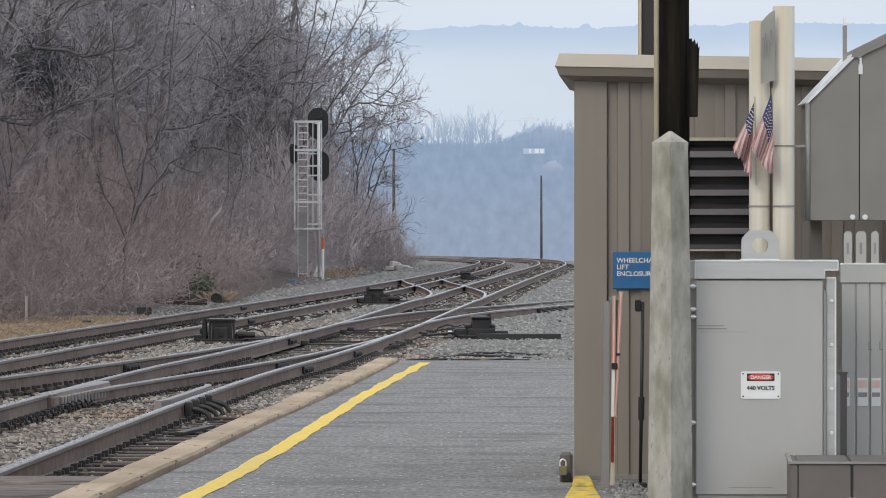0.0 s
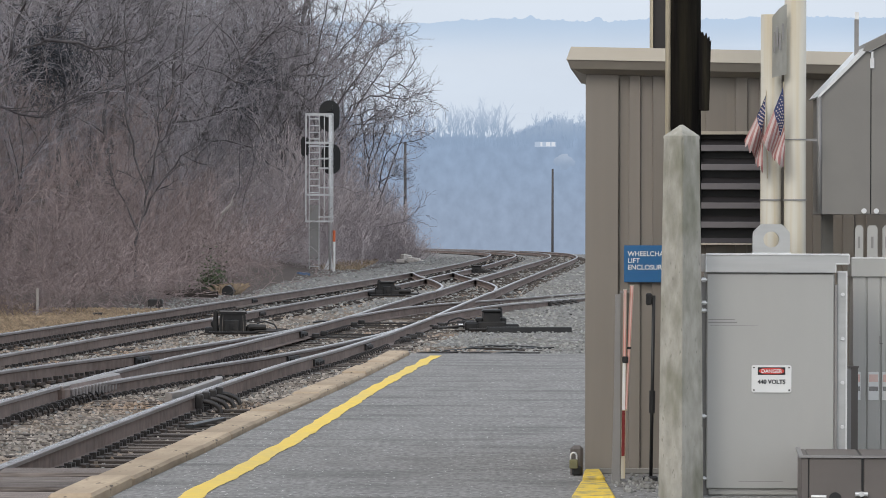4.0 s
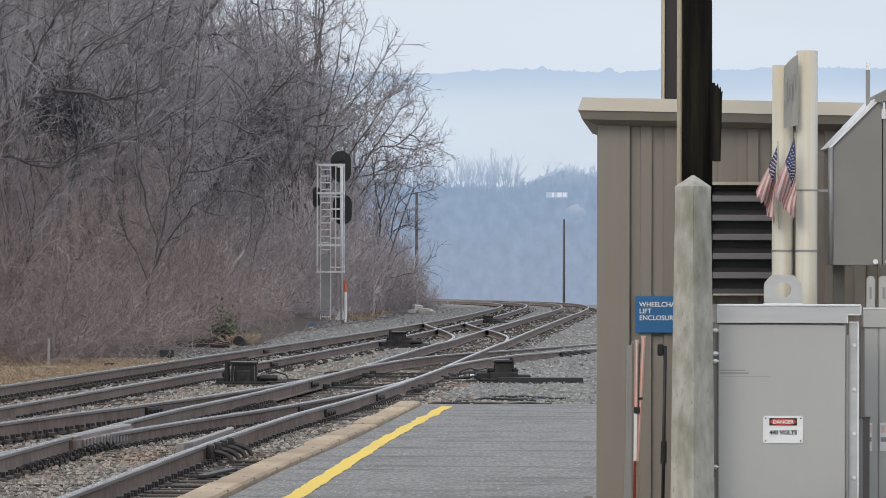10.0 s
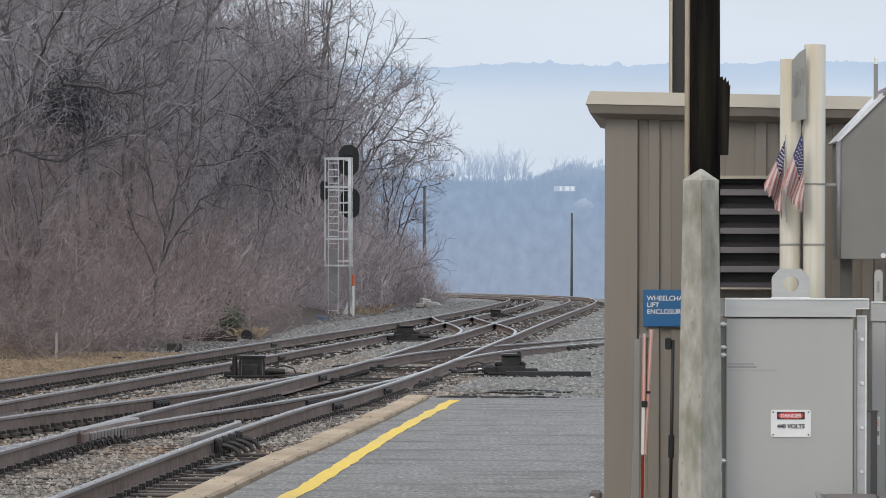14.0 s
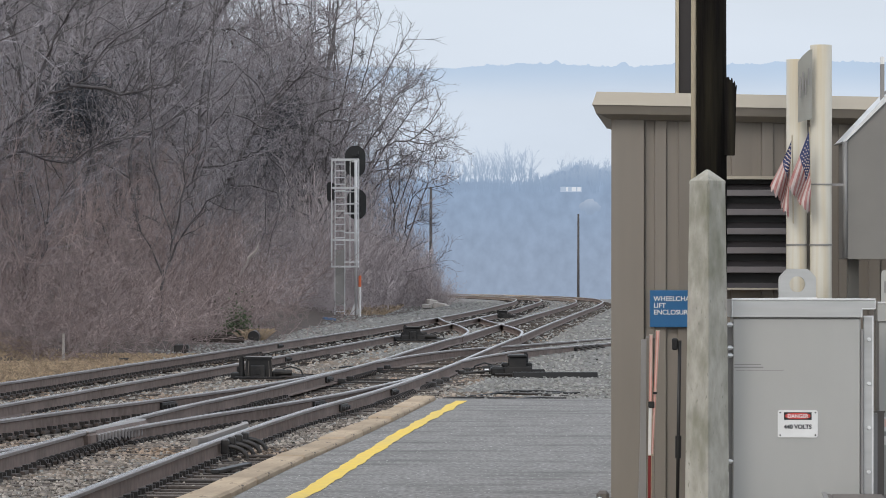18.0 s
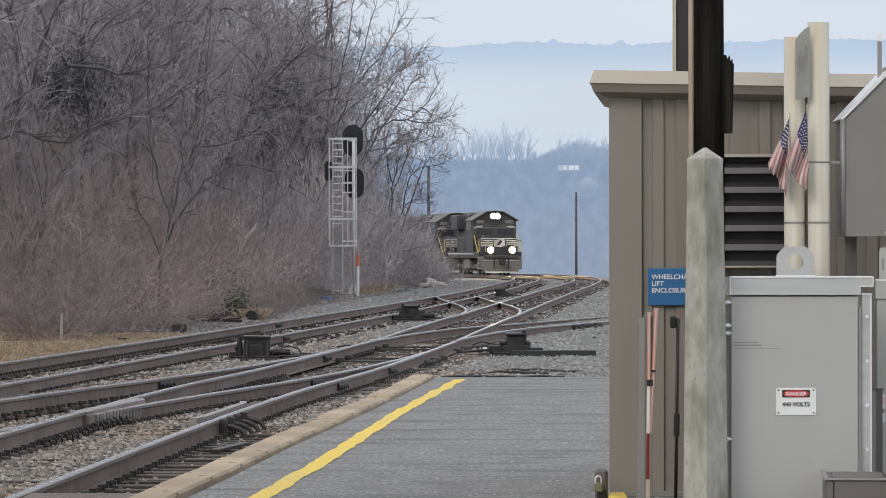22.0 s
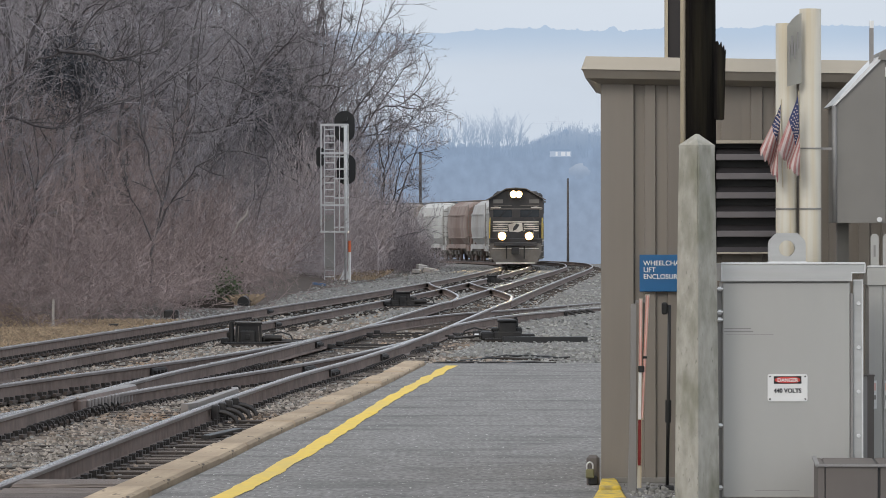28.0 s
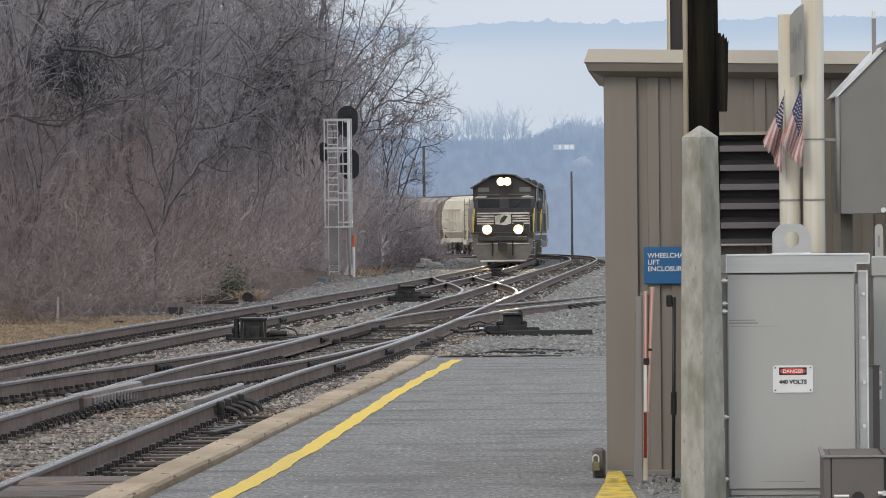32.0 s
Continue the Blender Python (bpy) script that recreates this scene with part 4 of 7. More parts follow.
def yellow_kerb():
    k = tagged(thing("yellow_kerb", 0.80, 25.35, 0), "worn yellow painted concrete kerb blocks beside the enclosure", "kerb")
    for y0, y1, z, xa, xb in ((-1.6, -0.08, 0.022, -0.125, -0.02), (0.12, 0.92, 0.034, -0.004, 0.035)):
        bm = bmesh.new()
        low = [bm.verts.new(v) for v in ((xa, y0, -0.02), (0.135, y0, -0.02), (0.135, y1, -0.02), (xb, y1, -0.02))]
        top = [bm.verts.new((v.co.x, v.co.y, z)) for v in low]
        bm.faces.new(top)
        bm.faces.new(low[::-1])
        for i in range(4):
            bm.faces.new((low[i], low[(i + 1) % 4], top[(i + 1) % 4], top[i]))
        bmesh.ops.bevel(bm, geom=bm.edges[:], offset=0.01, segments=1, affect="EDGES")
        part("block", bm, CHIPPED_YELLOW, k)


yellow_kerb()


def gravel():
    """Small pale stones and leaves swept against the foot of the enclosure and the cabinets."""
    rng = random.Random(19)
    w = bmesh.new()
    for _ in range(150):
        x, y = rng.uniform(0.98, 1.45), rng.uniform(24.4, 26.2)
        r = rng.uniform(0.006, 0.018) * (1.6 if rng.random() < 0.1 else 1)
        bmesh.ops.create_icosphere(w, subdivisions=1, radius=r, matrix=pose(x, y, r * 0.4, rng.uniform(0, 90), rng.uniform(0, 90), 0) @ Matrix.Diagonal((1, rng.uniform(0.6, 1), 0.7, 1)))
    tagged(part("gravel", w, STONE_GREY), "small pale stones swept against the enclosure's foot", "gravel", kind="stuff")


gravel()


def padlock():
    h = tagged(thing("locked_hasp", 0.762, 26.1, 0), "dark steel hasp box with a brass padlock", "padlock")
    part("hasp", boxes((-0.022, 0.06, 0.02, 0.09, -0.02, 0.19), bevel=0.02), DARK_STEEL, h)
    part("staple", boxes((-0.012, 0.05, 0.0, 0.02, 0.0, 0.06), bevel=0.01), BLACK, h)
    part("lock_body", boxes((-0.03, 0.024, -0.03, 0.0, 0.045, 0.105), bevel=0.007), BRASS, h, "brass padlock body")
    hoop = [(-0.022, -0.015, 0.1)] + [(-0.003 - 0.019 * math.cos(math.pi * i / 10), -0.015, 0.125 + 0.022 * math.sin(math.pi * i / 10)) for i in range(11)] + [(0.016, -0.015, 0.1)]
    ring, verts, faces = 6, [], []
    for i, (x, y, z) in enumerate(hoop):
        x0, _, z0 = hoop[max(i - 1, 0)]
        x1, _, z1 = hoop[min(i + 1, len(hoop) - 1)]
        n = math.hypot(x1 - x0, z1 - z0)
        ux, uz = -(z1 - z0) / n, (x1 - x0) / n
        for k in range(ring):
            a = math.tau * k / ring
            verts.append((x + ux * 0.0055 * math.cos(a), y + 0.0055 * math.sin(a), z + uz * 0.0055 * math.cos(a)))
    for i in range(len(hoop) - 1):
        for k in range(ring):
            faces.append((i * ring + k, i * ring + (k + 1) % ring, (i + 1) * ring + (k + 1) % ring, (i + 1) * ring + k))
    raw("shackle", verts, faces, BRIGHT, h, smooth=True)


padlock()


# ---- trackside things ----
def planks():
    deck = tagged(thing("crossing_deck", 0, 0, 0), "weathered timber planks between rail and platform edge", "timber deck", kind="structure")
    for i in range(7):
        y = 23.1 + i * 0.8
        part("plank", boxes((-3.15 + (y - 27) * 0.04, -2.33 + (y - 27) * 0.055 + random.uniform(-0.03, 0.05), y, y + 0.60, -0.3, -0.095 + random.uniform(-0.03, 0.012)), bevel=0.02), PLANK, deck)


planks()


def loose_stones():
    """Crushed stone lying on the bed: small eight-cornered lumps, joined."""
    rng = np.random.default_rng(4)
    third = PATHS["third"]

    def scatter(count, y0, y1, size):
        y = rng.uniform(y0, y1, count)
        left = np.interp(y, EDGE[:, 1], EDGE[:, 0]) - 0.3
        left = np.where(y < 100, np.maximum(left, np.interp(y, third[:, 1], third[:, 0]) - 2.3 - 2.1 * np.clip((y - 85) / 15, 0, 1)), left)
        right = np.where(y < PLATFORM_END, np.interp(y, RIM[:, 1], RIM[:, 0]) - 0.05, 7.0)
        # only the strip between the woods and the platform that lies open to view
        left, right = np.maximum(left, -0.125 * y - 0.5), np.minimum(right, 0.045 * y + 1.0)
        x = left + (right - left) * rng.random(count)
        s = size * rng.uniform(0.5, 1.3, count)
        bare = (np.abs(x - np.interp(y, PATHS["main"][:, 1], PATHS["main"][:, 0]) - 1.25) < 0.42) & (y < 42) & (rng.random(count) < 0.96)
        bare |= (np.abs(x - np.interp(y, PATHS["main"][:, 1], PATHS["main"][:, 0])) < 1.1) & (y > 50) & (y < 100) & (rng.random(count) < 0.6)
        return x[~bare], y[~bare], s[~bare]
    sets = [scatter(23000, 27, 52, 0.0195), scatter(16000, 51, 80, 0.0235), scatter(9000, 80, 135, 0.032), scatter(4500, 135, 262, 0.045)]
    x, y, s = (np.concatenate([a[i] for a in sets]) for i in range(3))
    n = len(x)
    base = np.array([(-1, -1, -0.5), (1, -1, -0.5), (1, 1, -0.5), (-1, 1, -0.5), (-0.6, -0.6, 0.45), (0.6, -0.6, 0.45), (0.6, 0.6, 0.45), (-0.6, 0.6, 0.45)], float)
    pts = base[None] * rng.uniform(0.6, 1.3, (n, 1, 3)) + rng.normal(0, 0.24, (n, 8, 3))
    a = rng.uniform(0, math.tau, n)
    ca, sa = np.cos(a)[:, None], np.sin(a)[:, None]
    px, py = pts[:, :, 0] * ca - pts[:, :, 1] * sa, pts[:, :, 0] * sa + pts[:, :, 1] * ca
    z = np.where(x < np.interp(y, third[:, 1], third[:, 0]) - 2.4 - 2.0 * np.clip((y - 108) / 30, 0, 1), -0.44, -0.287) + rng.uniform(-0.014, 0.012, n)
    verts = np.stack([px * s[:, None] + x[:, None], py * s[:, None] + y[:, None], pts[:, :, 2] * s[:, None] + z[:, None]], -1).reshape(-1, 3)
    quad = np.array([(0, 1, 5, 4), (1, 2, 6, 5), (2, 3, 7, 6), (3, 0, 4, 7), (4, 5, 6, 7)])
    faces = (quad[None] + (np.arange(n) * 8)[:, None, None]).reshape(-1, 4)
    me = bpy.data.meshes.new("ballast_stones")
    me.vertices.add(len(verts))
    me.vertices.foreach_set("co", verts.ravel())
    me.loops.add(len(faces) * 4)
    me.loops.foreach_set("vertex_index", faces.ravel().astype(np.int32))
    me.polygons.add(len(faces))
    me.polygons.foreach_set("loop_start", np.arange(0, len(faces) * 4, 4, dtype=np.int32))
    me.update(calc_edges=True)
    me.materials.append(STONE)
    me.materials.append(STONE_GREY)
    # rusty stone between the rails, cleaner stone outside them
    clean = ((x > np.interp(y, PATHS["main"][:, 1], PATHS["main"][:, 0]) + 1.5) & ((y > 64) | (x > 0.5))) | (x < np.interp(y, third[:, 1], third[:, 0]) - 1.6) | (rng.random(n) < np.where(y < 52, 0.08, np.where(y < 88, 0.3, 0.8)))
    me.polygons.foreach_set("material_index", np.repeat(clean.astype(np.int32), 5))
    tagged(new("ballast_stones", me), "loose grey-brown crushed stones between the tracks", "ballast stones", kind="stuff")


loose_stones()


def switch_machine(x, y, width, turn, bar=0.0, slim=1.0, low=False):
    s = tagged(thing("switch_machine", x, y, -0.29, turn), "black cast switch machine on timbers beside the rails", "switch machine", "switch machines")
    k, w = width, width * slim
    out = [(-0.25, 0.02), (0.24, 0.02), (0.245, 0.2), (0.235, 0.36), (0.22, 0.415), (-0.22, 0.42), (-0.235, 0.36), (-0.25, 0.2)]
    if low:
        q = k * slim / 0.7
        part("case", boxes((-0.34 * q, 0.33 * q, -0.24, 0.22, 0.02, 0.20 * k), bevel=0.025), MACHINE, s)
        part("upper_case", prism(bmesh.new(), [(-0.21 * q, 0.195 * k), (0.2 * q, 0.195 * k), (0.185 * q, 0.37 * k), (-0.2 * q, 0.37 * k)], -0.2, 0.2), MACHINE, s)
        part("lid", boxes((-0.23 * q, 0.22 * q, -0.24, 0.24, 0.365 * k, 0.42 * k), bevel=0.02), MACHINE, s)
        part("side_step", boxes((0.2 * q, 0.36 * q, -0.2, 0.18, 0.19 * k, 0.27 * k), bevel=0.02), MACHINE, s)
    else:
        part("case", prism(bmesh.new(), [(u * w, v * k) for u, v in out], -0.22, 0.22), MACHINE, s)
        part("lid", prism(bmesh.new(), [(-0.265 * w, 0.405 * k), (0.26 * w, 0.40 * k), (0.25 * w, 0.445 * k), (-0.25 * w, 0.452 * k)], -0.25, 0.25), MACHINE, s)
        for u in (-0.2, 0.2):
            part("panel_edge", rod(bmesh.new(), (u * w, -0.226, 0.06), (u * w * 0.92, -0.226, 0.37 * k), 0.006, sides=5), DARK_STEEL, s, "thin pale edge")
    part("lid_edge", rod(bmesh.new(), (-0.24 * w, -0.25, (0.42 if low else 0.449) * k), (0.24 * w, -0.25, (0.42 if low else 0.442) * k), 0.008, sides=5), GREY_STEEL, s, "thin pale edge")
    part("crank_housing", rod(bmesh.new(), (-0.32 * w, -0.16, 0.05), (-0.32 * w, -0.16, 0.43 * k), 0.055 * k, 0.045 * k, 12), MACHINE, s)
    part("crank_cap", rod(bmesh.new(), (-0.32 * w, -0.16, 0.43 * k), (-0.32 * w, -0.16, 0.46 * k), 0.03 * k, sides=8), MACHINE, s)
    part("base_plate", boxes((-0.45 * k, 0.42 * k, -0.33, 0.3, 0.03, 0.07), bevel=0.01), MACHINE, s)
    part("front_cover", boxes((-0.16 * w, 0.12 * w, -0.3, -0.22, 0.03, 0.29 * k), bevel=0.02), MACHINE, s)
    part("hasp", boxes((-0.06 * w, 0.02 * w, -0.32, -0.30, 0.12 * k, 0.22 * k), bevel=0.006), MACHINE, s)
    for a, b in () if low else zip(out[2:7], out[3:8]):
        part("strap", rod(bmesh.new(), (a[0] * w * 1.02, -0.225, a[1] * k), (b[0] * w * 1.02, -0.225, b[1] * k), 0.006, sides=5), DARK_STEEL, s, "thin pale edge")
    part("motor_housing", boxes((0.24 * w, 0.5 * k, -0.18, 0.18, 0.03, 0.19 * k), bevel=0.03), MACHINE, s)
    part("motor_end", rod(bmesh.new(), (0.3 * k, -0.21, 0.16 * k), (0.62 * k, -0.21, 0.15 * k), 0.06 * k, 0.05 * k, 12), MACHINE, s)
    part("gear_housing", boxes((-0.52 * k, -0.26 * w, -0.18, 0.18, 0.03, 0.15 * k), bevel=0.02), MACHINE, s)
    part("terminal_box", boxes((-0.29 * w - 0.12 * k, -0.29 * w, -0.1, 0.14, 0.15 * k, 0.27 * k), bevel=0.025), MACHINE, s)
    if bar:
        part("junction", rod(bmesh.new(), (0.52 * k, -0.12, 0.1 * k), (0.6 * k, -0.12, 0.1 * k), 0.05 * k, sides=10), BRIGHT, s, "bright steel fitting")
    for yy in (-0.34, 0.3):
        part("timber", boxes((-0.62 * k, 0.66 * k, yy - 0.11, yy + 0.11, -0.12, 0.03), bevel=0.012), TIE, s)
    for yy, z in ((-0.1, 0.1), (0.12, 0.12), (-0.24, 0.07)):
        part("rod", rod(bmesh.new(), (0.4 * k, yy, z), (0.98 * k, yy, 0.07), 0.02, sides=8), IRON, s)
    bm = bmesh.new()
    for a, b in (((0.45, -0.1, 0.22), (0.6, -0.15, 0.26)), ((0.6, -0.15, 0.26), (0.78, -0.18, 0.2)), ((0.78, -0.18, 0.2), (0.85, -0.2, 0.05))):
        rod(bm, [c * k for c in a], [c * k for c in b], 0.014, sides=6)
    part("cable", bm, BLACK, s)
    if bar:
        part("long_timber", boxes((-bar, 0.1, 0.34, 0.56, -0.08, 0.10), bevel=0.01), BLACK, s, "long black timber")


switch_machine(-3.80, 70.9, 0.92, 3)
switch_machine(-1.78, 110.0, 1.0, 3, 0.0, 0.7, True)
switch_machine(0.92, 166.0, 0.8, 3, 0.0, 0.8, True)
switch_machine(0.66, 73.5, 0.95, 183, 1.4, 0.56, True)

SIGNAL_WHITE = shader("aluminium_paint", (0.70, 0.70, 0.70), (0.6, 0.6, 0.6), 6, 0.6, 0.5, 0.2, bump=0.03)
ORANGE = shader("orange_band", (0.75, 0.17, 0.06), (0.65, 0.14, 0.05), 8, 0.6, 0.6, bump=0.03)


def signal_mast():
    s = tagged(thing("railway_signal", -5.57, 185, -0.33), "white railway signal mast with a caged ladder and black heads", "railway signal")
    unit = 0.02534
    top = 274 * unit
    part("mast", rod(bmesh.new(), (0, 0, 0), (0, 0, top + 0.02), 0.07, sides=14), SIGNAL_WHITE, s, smooth=True)
    foot = prism(bmesh.new(), [(-0.27, 0), (0.2, 0), (0.06, 0.5), (-0.06, 0.5)], -0.05, 0.05)
    part("foot", foot, SIGNAL_WHITE, s)
    lad = part("ladder", boxes((-0.94, -0.90, -0.34, -0.30, 0, top), (-0.50, -0.46, -0.34, -0.30, 0, top)), SIGNAL_WHITE, s)
    for i in range(23):
        part("rung", rod(bmesh.new(), (-0.9, -0.32, 0.14 + i * 0.3), (-0.5, -0.32, 0.14 + i * 0.3), 0.026, sides=6), SIGNAL_WHITE, lad)
    cage = part("cage", boxes((-1.1, 0.14, -0.75, -0.71, top - 0.03, top + 0.03)), SIGNAL_WHITE, s)
    for x, y in ((-1.08, -0.5), (-1.08, 0.35), (-0.24, -0.7), (0.12, -0.5), (0.12, 0.35)):
        part("cage_bar", boxes((x - 0.02, x + 0.02, y - 0.02, y + 0.02, 85 * unit, top)), SIGNAL_WHITE, cage)
    for k in (274, 224, 196, 179, 145, 132, 93, 85):
        z = k * unit
        wide = k in (274, 224, 132, 85)
        x0 = -1.1 if wide else -0.5
        h = 0.04 if wide else 0.03
        part("hoop", boxes((x0, 0.14, -0.73, -0.69, z - h, z + h), (x0, 0.14, 0.33, 0.37, z - h, z + h), (x0, x0 + 0.04, -0.69, 0.33, z - h, z + h), (0.10, 0.14, -0.69, 0.33, z - h, z + h)), SIGNAL_WHITE, cage)
    part("anti_climb_plate", boxes((-0.90, -0.50, -0.36, -0.345, 0.45, 2.9)), GREY_STEEL, s)

    def head(x, y, z, w, h, dots=True):
        bm = bmesh.new()
        n = 28
        out = []
        for i in range(n):
            a = i * math.tau / n
            out.append((x + w / 2 * math.cos(a), z + (h - w) / 2 * (1 if math.sin(a) >= 0 else -1) + w / 2 * math.sin(a)))
        prism(bm, out, y, y + 0.05)
        hd = part("signal_head", bm, BLACK, s, "black oval signal head")
        for k in (-1, 0, 1):
            part("lamp_unit", rod(bmesh.new(), (x, y - 0.22, z + k * h * 0.28), (x, y, z + k * h * 0.28), 0.16, sides=14), BLACK, hd)
    head(-0.05, 0.55, 272 * unit, 0.92, 1.42)
    head(0.02, 0.55, 196 * unit, 0.86, 1.38)
    head(-1.15, 0.5, 218 * unit, 0.35, 0.9)
    for z in (270, 195):
        part("bracket", boxes((-0.2, 0.1, 0.05, 0.56, z * unit, (z + 3) * unit)), SIGNAL_WHITE, s)
    part("arm", boxes((-1.2, 0.0, 0.3, 0.34, 217 * unit, 219 * unit)), SIGNAL_WHITE, s)
    m = tagged(thing("marker_stake", -5.37, 184.5, -0.33), "white marker stake with an orange top beside the signal", "marker stake")
    part("stake", rod(bmesh.new(), (0, 0, -0.1), (0, 0, 1.25), 0.06, sides=10), WHITE, m)
    part("band", rod(bmesh.new(), (0, 0, 1.25), (0, 0, 1.75), 0.065, sides=10), ORANGE, m, "orange top")


signal_mast()


# Grey of the distant poles: haze is put into the colour.
POLE_GREY = shader("weathered_pole", (0.085, 0.08, 0.08), (0.06, 0.056, 0.056), 6, 0.6, 0.9, bump=0.2)


def far_pole(x, y, h, r, deep=0.0):
    p = tagged(thing("line_pole", x, y, -0.5), "bare grey wooden line pole", "utility pole", "line poles")
    part("pole", rod(bmesh.new(), (0, 0, -0.3 - deep), (0, 0, h), r, r * 0.7, 10), POLE_GREY, p, smooth=True)


far_pole(9.25, 388, 7.6, 0.14, 3.5)
far_pole(-3.75, 315, 8.6, 0.15)

# ---- woods ----
BARK = shader("grey_bark", (0.155, 0.143, 0.145), (0.085, 0.078, 0.08), 5, 0.6, 0.95, bump=0.4, own=0.22, gloss=0.15)
TWIG = shader("winter_twig", (0.365, 0.338, 0.352), (0.19, 0.176, 0.184), 2, 0.6, 0.95, bump=0.0, island=0.42, own=0.18, gloss=0.15)
BRUSH = shader("russet_brush", (0.395, 0.317, 0.303), (0.175, 0.14, 0.134), 0.9, 0.5, 0.95, bump=0.0, island=0.45, own=0.28, gloss=0.15)


# Brush far off: the haze of distance is put into this paler colour.
THICKET = shader("pale_thicket", (0.55, 0.485, 0.482), (0.325, 0.285, 0.283), 1.5, 0.6, 0.95, bump=0.0, island=0.5, own=0.12, gloss=0.15)


class Wood:
    """Gathers tapered limbs as open prisms."""

    def __init__(self):
        self.verts, self.faces = [], []

    def limb(self, pts, r0, r1, sides, sharp=False):
        n = len(pts)
        b = len(self.verts)
        for i, p in enumerate(pts):
            way = (pts[min(i + 1, n - 1)] - pts[max(i - 1, 0)]).normalized()
            u = way.cross(Vector((0.31, 0.17, 0.93)) if abs(way.z) < 0.9 else Vector((1, 0, 0))).normalized()
            v = way.cross(u)
            r = r0 + (r1 - r0) * i / (n - 1)
            if sharp and i == n - 1:
                self.verts.append(p)
                break
            for k in range(sides):
                a = math.tau * k / sides
                self.verts.append(p + u * (r * math.cos(a)) + v * (r * math.sin(a)))
        for i in range(n - 1):
            for k in range(sides):
                k2 = (k + 1) % sides
                if sharp and i == n - 2:
                    self.faces.append((b + i * sides + k, b + i * sides + k2, b + (i + 1) * sides))
                    continue
                self.faces.append((b + i * sides + k, b + i * sides + k2, b + (i + 1) * sides + k2, b + (i + 1) * sides + k))


def wander(rng, start, way, length, steps, bend_by, lift):
    pts, p, d = [start.copy()], start.copy(), way.normalized()
    for _ in range(steps):
        d = (d + Vector((rng.gauss(0, bend_by), rng.gauss(0, bend_by), rng.gauss(0, bend_by) + lift))).normalized()
        p = p + d * (length / steps)
        pts.append(p.copy())
    return pts


def sprout(rng, pts, u, angle):
    """A point on the limb at u, and a direction that leaves it at about that angle."""
    f = u * (len(pts) - 1)
    i = min(int(f), len(pts) - 2)
    p = pts[i].lerp(pts[i + 1], f - i)
    way = (pts[i + 1] - pts[i]).normalized()
    side = way.orthogonal().normalized()
    side.rotate(Matrix.Rotation(rng.uniform(0, math.tau), 3, way))
    return p, (way * math.cos(angle) + side * math.sin(angle)).normalized()


def bare_tree(seed, height, trunk_r, limbs, lean=(0, 0), low=0.25):
    rng = random.Random(seed)
    t = tagged(thing("bare_tree", 0, 0, 0), "leafless grey-brown winter tree on the bank", "tree", "bare trees on the bank")
    stem, crown = Wood(), Wood()
    trunk = wander(rng, Vector((0, 0, -0.4)), Vector((lean[0], lean[1], 1)), height, 12, 0.11, 0.03)
    stem.limb(trunk, trunk_r, trunk_r * 0.12, 7)
    for a in range(limbs):
        u = low + (1 - low) * (a + rng.random()) / limbs * 0.97
        p, d = sprout(rng, trunk, u, rng.uniform(0.6, 1.3))
        ln = height * (0.45 - 0.30 * u) * rng.uniform(0.75, 1.25)
        big = wander(rng, p, d, ln, 8, 0.24, 0.03)
        stem.limb(big, trunk_r * (0.45 - 0.3 * u), 0.010, 5)
        for b in range(9):
            v = 0.15 + 0.85 * (b + rng.random()) / 9
            p2, d2 = sprout(rng, big, v, rng.uniform(0.5, 1.0))
            mid = wander(rng, p2, d2, ln * (0.62 - 0.4 * v) * rng.uniform(0.7, 1.3) + 0.25, 4, 0.26, 0.03)
            crown.limb(mid, 0.015, 0.005, 3)
            for c in range(5):
                p3, d3 = sprout(rng, mid, 0.15 + 0.85 * (c + rng.random()) / 5, rng.uniform(0.4, 1.0))
                twig = wander(rng, p3, d3, rng.uniform(0.3, 0.8), 2, 0.2, 0.05)
                crown.limb(twig, 0.011, 0.0035, 3, True)
                for e in range(1):
                    p4, d4 = sprout(rng, twig, rng.uniform(0.2, 0.9), rng.uniform(0.4, 0.9))
                    crown.limb([p4, p4 + d4 * rng.uniform(0.15, 0.4)], 0.008, 0.0025, 3, True)
    raw("trunk", stem.verts, stem.faces, BARK, t, smooth=True)
    raw("crown", crown.verts, crown.faces, TWIG, t)
    return t


def shrub(seed, height, stems, spread, material=BRUSH):
    rng = random.Random(seed)
    w = Wood()
    for a in range(stems):
        p = Vector((rng.gauss(0, spread * 0.5), rng.gauss(0, spread * 0.5), -0.2))
        d = Vector((rng.gauss(0, 0.42), rng.gauss(0, 0.42), 1))
        ln = height * rng.uniform(0.55, 1.15)
        main = wander(rng, p, d, ln, 6, 0.3, -0.06)
        w.limb(main, 0.0075, 0.0035, 3)
        for b in range(9):
            p2, d2 = sprout(rng, main, 0.15 + 0.85 * rng.random(), rng.uniform(0.4, 1.0))
            tw = wander(rng, p2, d2, rng.uniform(0.3, 1.0), 2, 0.4, 0.0)
            w.limb(tw, 0.006, 0.0025, 3, True)
            for e in range(2):
                p4, d4 = sprout(rng, tw, rng.uniform(0.2, 0.95), rng.uniform(0.4, 0.9))
                w.limb([p4, p4 + d4 * rng.uniform(0.15, 0.45)], 0.006, 0.0025, 3, True)
    ob = raw("brush_thicket", w.verts, w.faces, material)
    return tagged(ob, "tangled russet leafless brush along the track", "brush", "brush along the track")


